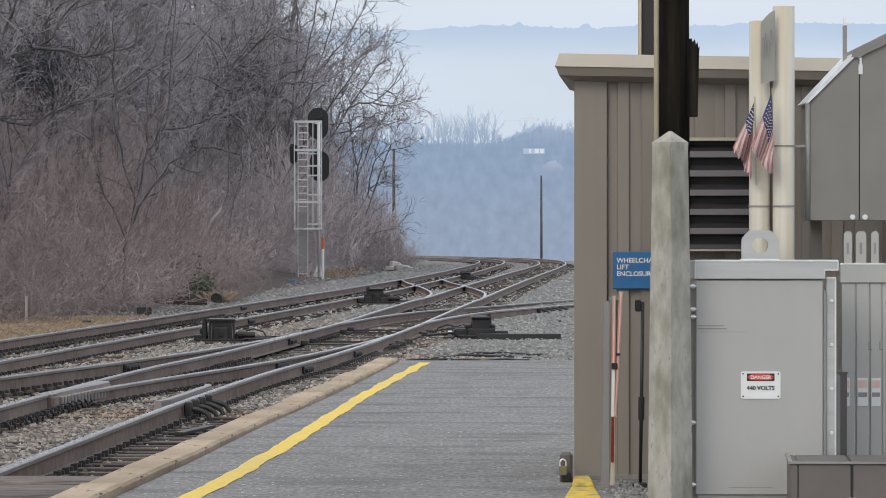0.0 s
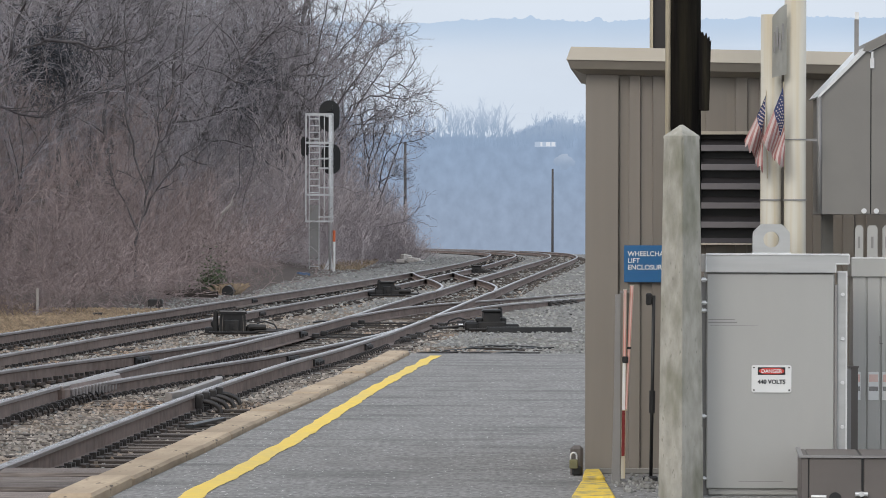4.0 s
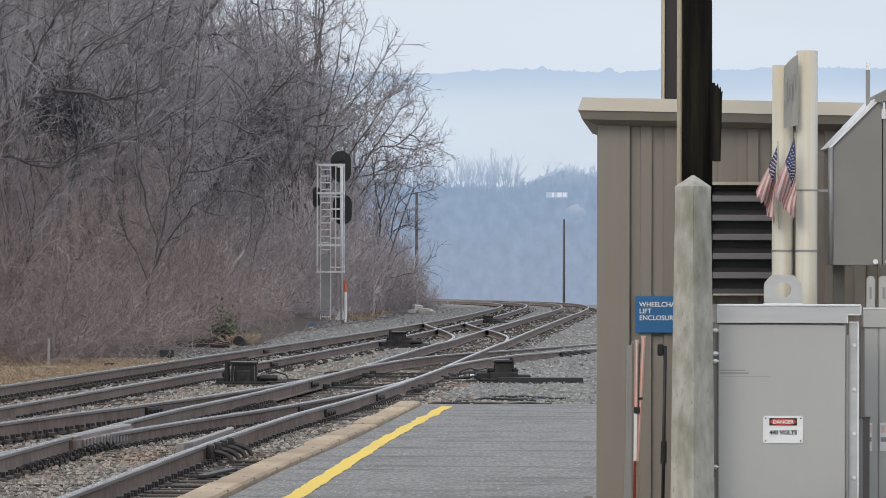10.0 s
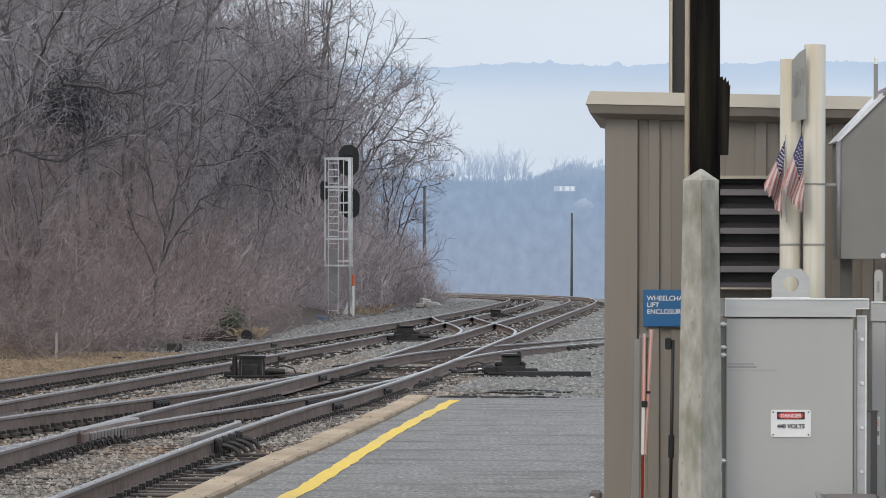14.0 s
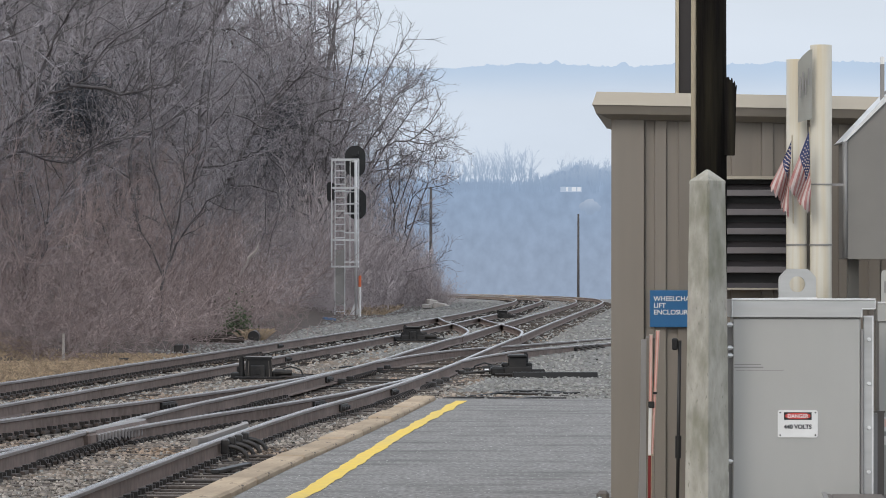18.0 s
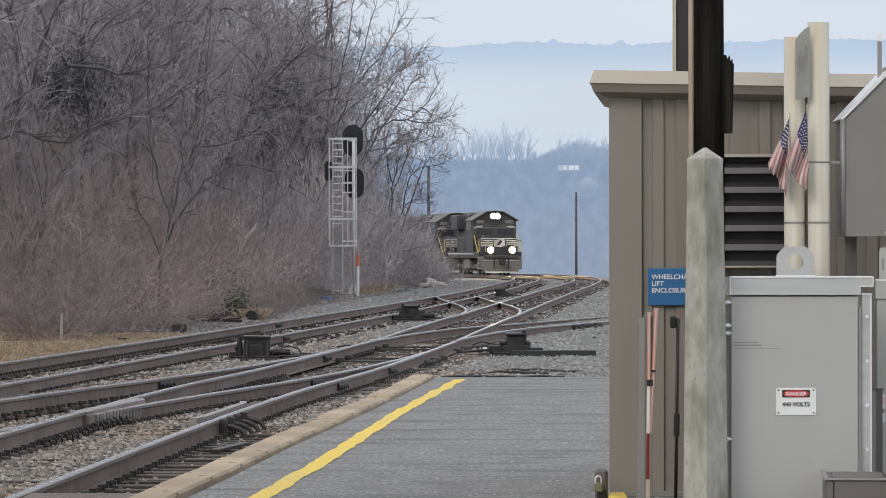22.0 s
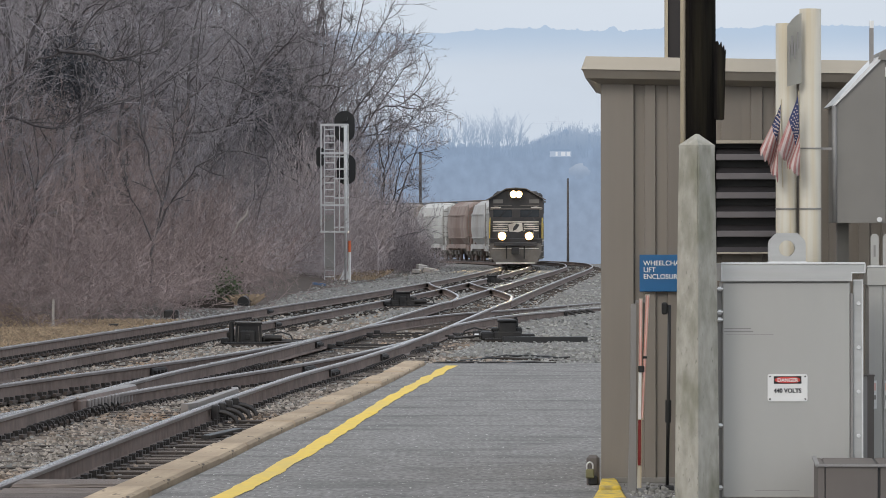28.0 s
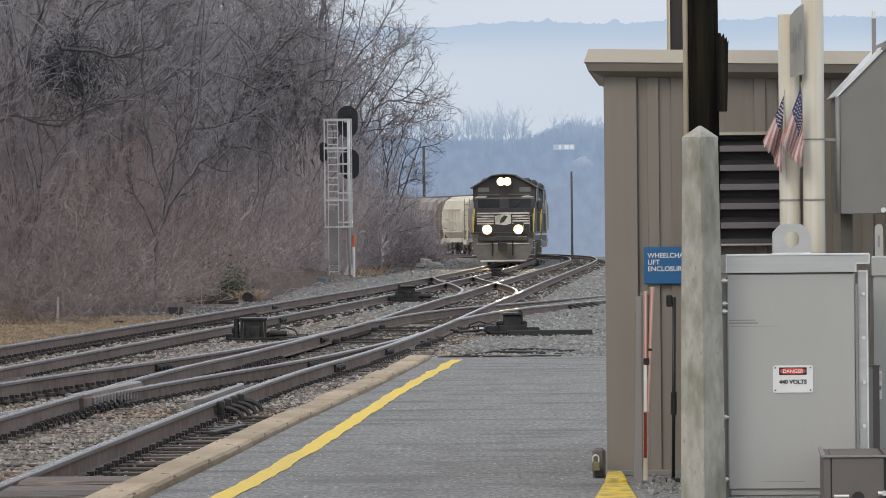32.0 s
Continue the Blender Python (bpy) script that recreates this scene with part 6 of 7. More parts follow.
def pylon():
    """A lattice pylon and its line, almost lost in the haze above the crest."""
    p = tagged(thing("power_pylon", 8.75, HILL_Y + 3.0, 10.4), "steel lattice pylon faint in the haze on the crest", "pylon")
    bm = bmesh.new()
    for sx in (-1, 1):
        rod(bm, (sx * 0.75, 0, 0), (sx * 0.12, 0, 3.3), 0.03, 0.02, 4)
    for k in range(5):
        u, v = k / 5, (k + 1) / 5
        for sx in (-1, 1):
            rod(bm, (sx * (0.75 - 0.63 * u), 0, 3.3 * u), (-sx * (0.75 - 0.63 * v), 0, 3.3 * v), 0.014, sides=4)
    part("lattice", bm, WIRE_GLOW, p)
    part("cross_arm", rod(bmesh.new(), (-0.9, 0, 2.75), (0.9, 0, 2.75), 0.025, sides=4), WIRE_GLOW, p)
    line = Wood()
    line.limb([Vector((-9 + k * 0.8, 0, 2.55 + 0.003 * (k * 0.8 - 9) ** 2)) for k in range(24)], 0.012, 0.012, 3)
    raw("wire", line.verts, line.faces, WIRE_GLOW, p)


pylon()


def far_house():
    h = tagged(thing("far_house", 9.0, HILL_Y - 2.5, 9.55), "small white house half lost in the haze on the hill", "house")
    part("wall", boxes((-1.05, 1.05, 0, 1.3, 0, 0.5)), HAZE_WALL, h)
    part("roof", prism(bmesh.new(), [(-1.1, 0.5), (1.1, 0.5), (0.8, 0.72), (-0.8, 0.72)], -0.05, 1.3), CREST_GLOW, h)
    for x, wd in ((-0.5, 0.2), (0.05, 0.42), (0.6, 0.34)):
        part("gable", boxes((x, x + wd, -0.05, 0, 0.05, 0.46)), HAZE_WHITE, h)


far_house()


# ---- track fittings, where the lens comes nearest ----
def along(key, y):
    """Centre, height and direction of a track at y."""
    p = PATHS[key]
    d = heading(p)
    f = [float(np.interp(y, p[:, 1], c)) for c in (p[:, 0], p[:, 2], p[:, 3], d[:, 0], d[:, 1])]
    return f[0], f[1], f[2], math.degrees(math.atan2(f[4], f[3])) - 90


def tie_plates():
    fit = tagged(thing("rail_fastenings", 0, 0, 0), "rusty tie plates and spikes along the rails", "rail fastenings", kind="structure")
    plate = spike = None
    for key, y0, y1 in (("main", 28.5, 60), ("branch", 42, 62), ("third", 54, 92)):
        for y in np.arange(y0, y1, 0.5):
            x, rise, lean, turn = along(key, y)
            for side in (-1, 1):
                m = pose(x, y, RAIL_Z + rise - side * lean, 0, 0, turn) @ pose(side * HALF, 0, 0)
                if plate is None:
                    plate = part("tie_plate", boxes((-0.17, 0.17, -0.12, 0.12, -0.208, -0.190), (-0.17, -0.08, -0.12, 0.12, -0.19, -0.178), (0.08, 0.17, -0.12, 0.12, -0.19, -0.178)), PLATE_RUST, fit)
                    plate.matrix_basis = m
                    spike = part("spike", boxes((0.070, 0.125, -0.125, -0.085, -0.195, -0.140), (0.070, 0.125, 0.085, 0.125, -0.195, -0.145)), IRON, fit)
                    spike.matrix_basis = m
                else:
                    again(plate, fit, m)
                    again(spike, fit, m)


tie_plates()


def clips():
    """Bent spring clips on the frog's rails."""
    fit = tagged(thing("spring_clips", 0, 0, 0), "bent steel spring clips holding the frog rails", "rail clips", kind="structure")
    arc = [math.pi * (1.25 * i / 9 - 0.12) for i in range(10)]
    bent = Wood()
    bent.limb([Vector((0.06 - 0.048 * math.cos(a), -0.05 + 0.012 * i, -0.185 + 0.062 * max(-0.2, math.sin(a)))) for i, a in enumerate(arc)], 0.010, 0.010, 6)
    clip = raw("clip", bent.verts, bent.faces, IRON, fit, smooth=True)
    first = True
    for key, y0, y1, side in (("main", 38.6, 44.6, -1), ("branch", 44.2, 50.5, 1), ("main", 55.5, 57.5, -1), ("main", 57.5, 63.5, 1), ("main", 65.5, 69.0, 1), ("main", 70, 74, -1)):
        for y in np.arange(y0, y1, 0.36):
            x, rise, lean, turn = along(key, y)
            m = pose(x, y, RAIL_Z + rise - side * lean, 0, 0, turn) @ pose(side * HALF + 0.07, 0, 0)
            if first:
                clip.matrix_basis = m
                first = False
            else:
                again(clip, fit, m)


clips()


def guard_rail():
    """The short check rail beside the platform rail, with its braces."""
    x, rise, lean, turn = along("main", 42.9)
    g = tagged(thing("guard_rail", x, 42.9, RAIL_Z, turn), "short worn guard rail beside the platform rail with brace plates", "guard rail")
    bm = bmesh.new()
    for y0, y1 in ((-2.3, 2.3),):
        pts = [(-2.3, -0.05), (-1.9, 0.0), (1.9, 0.0), (2.3, -0.05)]
        rings = []
        for y, dx in pts:
            rings.append([bm.verts.new((HALF - 0.115 + dx + u, y, v + 0.012)) for u, v in ((-0.036, 0), (0.036, 0), (0.036, -0.05), (0.07, -0.18), (-0.07, -0.18), (-0.036, -0.05))])
        for a, b in zip(rings, rings[1:]):
            for i in range(6):
                bm.faces.new((a[i], a[(i + 1) % 6], b[(i + 1) % 6], b[i]))
        bm.faces.new(rings[0])
        bm.faces.new(rings[-1][::-1])
    bmesh.ops.recalc_face_normals(bm, faces=bm.faces)
    part("check_rail", bm, WORN_STEEL, g)
    for i in range(4):
        y = -1.7 + i * 0.62
        part("chock", boxes((HALF + 0.03, HALF + 0.11, y - 0.05, y + 0.05, -0.17, -0.02), bevel=0.012), IRON, g)
        bent = Wood()
        bent.limb([Vector((HALF + 0.09 + 0.2 * math.sin(math.pi * k / 14), y, -0.21 + 0.12 * math.cos(math.pi * k / 14))) for k in range(11)], 0.026, 0.026, 6)
        raw("brace", bent.verts, bent.faces, IRON, g, smooth=True)
    return g


guard_rail()


def siding_braces():
    """Curved rail braces against the siding's near rail."""
    for y in (98.2, 99.4, 100.6, 101.8):
        x, rise, lean, turn = along("siding", y)
        b = tagged(thing("rail_brace", x, y, RAIL_Z + rise, turn), "dark curved steel brace against a siding rail", "rail brace", "rail braces")
        bent = Wood()
        bent.limb([Vector((HALF + 0.05 + 0.26 * math.sin(math.pi * k / 14), 0, -0.2 + 0.16 * math.cos(math.pi * k / 14))) for k in range(8)], 0.035, 0.03, 6)
        raw("brace", bent.verts, bent.faces, IRON, b, smooth=True)
        part("chock", boxes((HALF + 0.02, HALF + 0.1, -0.06, 0.06, -0.18, -0.03), bevel=0.012), IRON, b)


siding_braces()


def frog():
    """The cast crossing where the platform track and the branch part."""
    x, rise, lean, turn = along("main", 44.2)
    f = tagged(thing("rail_frog", x - HALF, 44.2, RAIL_Z + 0.012, turn - 2.5), "worn cast steel rail frog with ribbed sides and bolts", "rail frog")
    part("casting", prism(bmesh.new(), [(-0.06, -0.165), (0.125, -0.165), (0.135, -0.045), (0.115, -0.008), (-0.06, -0.008)], -1.6, 1.6), RAIL_STEEL, f)
    part("wing", prism(bmesh.new(), [(0.006, -0.007), (0.112, -0.007), (0.098, 0.008), (0.012, 0.008)], -1.58, 1.62), WORN_STEEL, f, "bright worn running edge")
    part("flangeway", boxes((-0.05, 0.0, -1.6, 1.6, -0.0075, -0.003)), IRON, f)
    part("end_block", boxes((-0.02, 0.165, -1.95, -1.6, -0.165, -0.022), bevel=0.022), RAIL_STEEL, f)
    part("end_cap", boxes((-0.01, 0.15, -1.93, -1.55, -0.024, 0.004), bevel=0.008), WORN_STEEL, f)
    rib = None
    for i in range(16):
        m = pose(0, -1.42 + i * 0.19, 0)
        if rib is None:
            rib = part("rib", boxes((0.12, 0.168, -0.034, 0.034, -0.165, -0.04), bevel=0.012), RAIL_SIDE, f)
            rib.matrix_basis = m
            # black plate paints the shade in the recess between two ribs
            hollow = part("hollow", boxes((0.128, 0.137, 0.036, 0.154, -0.15, -0.05)), BLACK, f)
            hollow.matrix_basis = m
        else:
            again(rib, f, m)
            again(hollow, f, m)


frog()


def joint_bars():
    for key, y, side in (("main", 61.0, 1), ("main", 54.0, 1), ("branch", 55.5, 1), ("branch", 53.0, -1), ("main", 66.5, -1), ("third", 84, 1), ("third", 96, -1)):
        x, rise, lean, turn = along(key, y)
        j = tagged(thing("joint_bar", x, y, RAIL_Z + rise - side * lean, turn), "dark bolted joint bar on a rail", "joint bar", "rail joints")
        bar = part("bar", boxes((side * HALF + 0.014, side * HALF + 0.045, -0.4, 0.4, -0.14, -0.05), bevel=0.006), IRON, j)
        for k in (-0.3, -0.1, 0.1, 0.3):
            part("nut", rod(bmesh.new(), (side * HALF + 0.045, k, -0.1), (side * HALF + 0.085, k, -0.1), 0.028, sides=6), IRON, bar)


joint_bars()


def switch_rods():
    """Rods and gauge plates between the points."""
    for y, key in ((67.6, "main"), (69.2, "main"), (75.6, "main"), (77.5, "main")):
        x, rise, lean, turn = along(key, y)
        r = tagged(thing("switch_rod", x, y, RAIL_Z - 0.14, turn), "black steel switch rod across the track", "switch rod", "switch rods")
        part("rod", boxes((-1.0, 1.0, -0.03, 0.03, -0.03, 0.0)), IRON, r)
        for s in (-0.62, 0.62):
            part("clevis", boxes((s - 0.06, s + 0.06, -0.05, 0.05, -0.03, 0.045), bevel=0.01), IRON, r)
    for y in (66.8, 68.4, 70.0, 74.8, 76.6):
        x, rise, lean, turn = along("main", y)
        p = tagged(thing("slide_plate", x, y, RAIL_Z - 0.2, turn), "greased slide plate under the switch points", "slide plate", "slide plates")
        for s in (-1, 1):
            part("plate", boxes((s * 0.775 - 0.275, s * 0.775 + 0.275, -0.14, 0.14, -0.012, 0.006)), IRON, p)
            part("brace", boxes((s * 0.93 - 0.07, s * 0.93 + 0.07, -0.05, 0.05, 0.0, 0.075), bevel=0.015), IRON, p)


switch_rods()

# ---- clutter along the line ----
DRY_GRASS = shader("dry_grass", (0.40, 0.305, 0.205), (0.25, 0.19, 0.13), 2, 0.6, 0.95, bump=0.0, island=0.35)
GREEN = shader("ivy_green", (0.085, 0.12, 0.055), (0.05, 0.07, 0.035), 3, 0.6, 0.8, bump=0.0, island=0.4)
PALE_WOOD = shader("bleached_wood", (0.40, 0.37, 0.34), (0.30, 0.27, 0.25), 8, 0.6, 0.9, bump=0.3)
RUBBLE = shader("pale_rubble", (0.60, 0.56, 0.52), (0.42, 0.385, 0.35), 8, 0.6, 0.9, bump=0.5)
BLUE_BAG = shader("blue_tarpaulin", (0.10, 0.16, 0.28), (0.07, 0.12, 0.2), 8, 0.6, 0.5, bump=0.3)


def grass_patch(x0, x1, y0, y1, count, height, material, name, label, category):
    rng = random.Random(int(x0 * 100 + y0))
    verts, faces = [], []
    for _ in range(count):
        x, y = rng.uniform(x0, x1), rng.uniform(y0, y1)
        z = ground_height(x, y)
        a, h = rng.uniform(0, math.tau), height * rng.uniform(0.4, 1.2)
        lx, ly = rng.gauss(0, 0.5) * h, rng.gauss(0, 0.5) * h
        w = 0.012
        b = len(verts)
        verts += [(x - w * math.cos(a), y - w * math.sin(a), z - 0.02), (x + w * math.cos(a), y + w * math.sin(a), z - 0.02), (x + lx * 0.5, y + ly * 0.5, z + h * 0.7), (x + lx, y + ly, z + h * 0.8)]
        faces += [(b, b + 1, b + 2), (b + 1, b + 3, b + 2)]
    tagged(raw(name, verts, faces, material), label, category, kind="stuff")


grass_patch(-11.5, -6.4, 72, 97, 24000, 0.14, DRY_GRASS, "dry_grass", "tan dry winter grass at the foot of the bank", "grass")
grass_patch(-6.95, -6.4, 121, 125, 600, 0.36, DRY_GRASS, "dry_grass", "tuft of tall dry grass beside the line", "grass")
grass_patch(-6.6, -4.4, 192, 232, 1600, 0.3, DRY_GRASS, "dry_grass", "dry grass fringe below the brush", "grass")


def ivy():
    rng = random.Random(8)
    verts, faces = [], []
    for _ in range(900):
        p = Vector((-7.3 + rng.gauss(0, 0.22), 123.5 + rng.gauss(0, 0.4), -0.4 + abs(rng.gauss(0, 0.5))))
        a, b = Vector((rng.gauss(0, 1), rng.gauss(0, 1), rng.gauss(0, 1))).normalized() * 0.045, Vector((rng.gauss(0, 1), rng.gauss(0, 1), rng.gauss(0, 1))).normalized() * 0.045
        n = len(verts)
        verts += [p - a, p + b, p + a, p - b]
        faces.append((n, n + 1, n + 2, n + 3))
    tagged(raw("ivy", verts, faces, GREEN), "small patch of green ivy in the brush", "ivy", kind="stuff")


ivy()


def litter_box(name, label, category, x, y, z, sx, sy, sz, material, turn=0.0, roll=0.0):
    o = thing(name, x, y, z, turn)
    o.matrix_basis = pose(x, y, z, 0, roll, turn)
    part("body", boxes((-sx / 2, sx / 2, -sy / 2, sy / 2, 0, sz), bevel=min(sx, sy, sz) * 0.12), material, o)
    return tagged(o, label, category)


litter_box("relay_box", "small black metal box at the foot of the bank", "metal box", -7.45, 103, -0.46, 0.36, 0.3, 0.22, IRON)
litter_box("relay_box", "small black metal lump beside the line", "metal box", -7.9, 91.5, -0.46, 0.2, 0.2, 0.12, IRON, 20)
litter_box("stacked_tie", "old weathered tie lying beside the brush", "timber", -7.8, 117, -0.45, 2.2, 0.25, 0.22, TIE, 8, 2)
litter_box("stacked_tie", "old weathered tie lying beside the brush", "timber", -7.4, 122, -0.45, 1.2, 0.25, 0.18, TIE, -10, 4)
for x, y, sx, sz, turn in ((-2.75, 231.5, 0.55, 0.50, 20), (-2.25, 230, 0.7, 0.32, -10), (-2.55, 230.6, 0.42, 0.24, 50), (-1.95, 229.5, 0.4, 0.2, 30), (-2.95, 230.2, 0.35, 0.22, 75)):
    litter_box("rubble_stone", "pale lump of broken concrete at the end of the brush", "stone", x, y, -0.45, sx, 0.5, sz, RUBBLE, turn, 8)
litter_box("blue_sack", "crumpled dark blue sack near the signal foot", "sack", -6.3, 172, -0.46, 0.5, 0.4, 0.14, BLUE_BAG, 15, 6)
litter_box("loose_plank", "dark plank lying on the ballast beyond the platform", "plank", 0.9, 62.5, -0.32, 0.9, 0.18, 0.05, TIE, -25, 2)
litter_box("loose_plank", "dark plank lying on the ballast beyond the platform", "plank", 0.1, 61.0, -0.32, 0.55, 0.15, 0.05, TIE, 12, 3)
litter_box("loose_plank", "dark plank beside the platform edge", "plank", -2.33, 38.8, -0.29, 0.08, 1.5, 0.035, BLACK, -8.5, 1)
litter_box("loose_plank", "dark plank lying between the tracks", "plank", -2.95, 74.5, -0.32, 0.5, 0.2, 0.05, TIE, 5, 2)


def drum():
    d = tagged(thing("pipe_end", -6.62, 120.5, -0.42), "black open end of a drain pipe in the bank", "drain pipe")
    part("pipe", rod(bmesh.new(), (0, 0, 0.1), (0.02, 0.9, 0.12), 0.17, sides=16), BLACK, d)


drum()


def stake():
    s = tagged(thing("wooden_stake", -9.25, 91.5, -0.46), "weathered pale wooden stake in front of the brush", "stake")
    part("stake", rod(bmesh.new(), (0, 0, -0.1), (0.01, 0, 0.66), 0.035, 0.03, 7), PALE_WOOD, s)


stake()


def broken_branch():
    """A bleached broken branch caught in the brush."""
    b = tagged(thing("broken_branch", -7.1, 130, 2.1), "pale bleached broken branch caught in the brush", "branch")
    bm = bmesh.new()
    rod(bm, (-0.22, 0, -0.12), (0.06, 0, 0.16), 0.055, 0.045, 6)
    rod(bm, (0.06, 0, 0.14), (0.11, 0.02, 0.36), 0.05, 0.03, 6)
    part("limb", bm, PALE_WOOD, b)
    part("splinter", rod(bmesh.new(), (-0.45, 0, -0.62), (-0.18, 0, -0.1), 0.014, 0.02, 5), PALE_WOOD, b)
    part("splinter", rod(bmesh.new(), (-1.5, 0, -1.9), (-0.2, 0.1, -1.15), 0.016, 0.022, 5), PALE_WOOD, b)


broken_branch()


def cables():
    """Loose black cable on the ballast past the platform's end."""
    rng = random.Random(3)
    for x, y, n, turn in ((-0.45, 58.5, 9, 0.2), (0.25, 64.0, 8, -0.3), (-0.9, 55.5, 7, 0.9), (-3.3, 69.5, 6, 0.1), (-0.6, 60.5, 8, -0.2), (-0.2, 62.0, 9, 0.35), (-0.75, 57.2, 8, 0.1), (0.3, 59.4, 6, 0.5), (-2.9, 80.0, 7, 0.2)):
        c = tagged(thing("loose_cable", x, y, -0.29), "loose black cable lying on the ballast", "cable", "loose cables")
        line, p = Wood(), Vector((0, 0, 0))
        pts = [p]
        for i in range(n):
            p = p + Vector((0.16, 0.22 * math.sin(i * 0.9 + turn) + turn * 0.3, 0))
            pts.append(p + Vector((0, 0, rng.uniform(0, 0.03))))
        line.limb(pts, 0.018, 0.018, 6)
        raw("cable", line.verts, line.faces, BLACK, c, smooth=True)


cables()


# Glowing tank colour that fades downward into the painted hill haze.
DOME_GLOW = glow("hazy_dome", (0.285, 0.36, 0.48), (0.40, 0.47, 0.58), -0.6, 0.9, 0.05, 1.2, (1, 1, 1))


def pale_tank():
    t = tagged(thing("far_tank", 10.75, HILL_Y - 3.0, 8.2), "pale rounded tank half hidden by trees in the haze", "tank")
    bm = bmesh.new()
    for x, z, r in ((0.0, 0.05, 0.62), (-0.55, -0.12, 0.45), (0.5, -0.05, 0.5), (0.1, -0.35, 0.6), (0.85, -0.3, 0.35)):
        bmesh.ops.create_icosphere(bm, subdivisions=2, radius=r, matrix=Matrix.Translation((x, 0.1 * r, z)))
    for v in bm.verts:
        v.co += Vector((1, 0, 1)) * 0.16 * noise.noise(v.co * 3.0)
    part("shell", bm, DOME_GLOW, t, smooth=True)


pale_tank()


# ---- the train ----
LOCO_BLACK = shader("locomotive_black", (0.046, 0.044, 0.044), (0.028, 0.027, 0.028), 3, 0.6, 0.5, bump=0.05, stain=(0.095, 0.083, 0.075), stain_scale=0.8, stain_amount=0.6)
LOCO_GREY = shader("locomotive_underframe", (0.19, 0.175, 0.155), (0.13, 0.118, 0.105), 4, 0.6, 0.8, bump=0.1, stain=(0.24, 0.205, 0.17), stain_scale=1.0)
STRIPE = shader("cream_stripe", (0.74, 0.71, 0.64), (0.62, 0.58, 0.51), 5, 0.6, 0.55, bump=0.02, stain=(0.3, 0.26, 0.21), stain_scale=1.5, stain_amount=0.6)
GLASS = shader("cab_glass", (0.03, 0.035, 0.04), (0.025, 0.03, 0.035), 3, 0.6, 0.12, bump=0.0)
HEADLAMP = shader("headlamp", (0.9, 0.85, 0.7), None, 3, 0.6, 0.3, bump=0.0, emit=(1.0, 0.74, 0.36), emit_power=1500.0)
# Warm glow round the lenses, added to suggest their halo; not a lamp.
LAMP_HALO = shader("headlamp_reflector", (0.8, 0.6, 0.3), None, 3, 0.6, 0.3, bump=0.0, emit=(1.0, 0.50, 0.13), emit_power=2.2)
NUMBER_BOARD = shader("number_board", (0.22, 0.21, 0.19), None, 3, 0.6, 0.4, bump=0.0)
YELLOW_RAIL = shader("yellow_handrail", (0.62, 0.46, 0.10), (0.5, 0.38, 0.09), 6, 0.6, 0.6, bump=0.03)
HOPPER_GREY = shader("hopper_grey", (0.42, 0.42, 0.41), (0.34, 0.34, 0.33), 1.5, 0.6, 0.7, bump=0.05, stain=(0.24, 0.21, 0.18), stain_scale=0.5, stain_amount=0.5, stretch=(1, 1, 0.3))
HOPPER_DUSTY = shader("hopper_dusty", (0.33, 0.29, 0.26), (0.25, 0.215, 0.19), 1.5, 0.6, 0.75, bump=0.05, stain=(0.13, 0.10, 0.085), stain_scale=0.9, stain_amount=0.85, stretch=(1, 1.6, 0.08))
HOPPER_CREAM = shader("hopper_cream", (0.62, 0.57, 0.45), (0.54, 0.49, 0.38), 1.5, 0.6, 0.7, bump=0.05, stain=(0.40, 0.32, 0.24), stain_scale=0.5, stain_amount=0.4, stretch=(1, 1, 0.3))
HOPPER_RUST = shader("hopper_rust", (0.215, 0.15, 0.125), (0.16, 0.112, 0.093), 1.5, 0.6, 0.8, bump=0.05, stain=(0.36, 0.33, 0.30), stain_scale=0.4, stain_amount=0.7, stretch=(1, 1, 0.3))
HOPPER_WHITE = shader("hopper_white", (0.50, 0.50, 0.48), (0.43, 0.43, 0.41), 1.5, 0.6, 0.7, bump=0.05, stain=(0.34, 0.32, 0.29), stain_scale=0.5, stain_amount=0.45, stretch=(1, 1, 0.3))


def bogie(parent, y, axles):
    b = part("truck_frame", boxes((-1.05, -0.92, y - 1.9, y + 1.9, 0.45, 0.75), (0.92, 1.05, y - 1.9, y + 1.9, 0.45, 0.75), (-0.92, 0.92, y - 0.25, y + 0.25, 0.45, 0.7), bevel=0.03), LOCO_GREY, parent)
    for a in axles:
        for x in (-0.755, 0.755):
            part("wheel", rod(bmesh.new(), (x - 0.06, y + a, 0.5), (x + 0.06, y + a, 0.5), 0.5, sides=24), RAIL_STEEL, b)
        part("axle_box", boxes((-1.16, -1.05, y + a - 0.18, y + a + 0.18, 0.4, 0.7), (1.05, 1.16, y + a - 0.18, y + a + 0.18, 0.4, 0.7), bevel=0.02), LOCO_GREY, b)
    return b


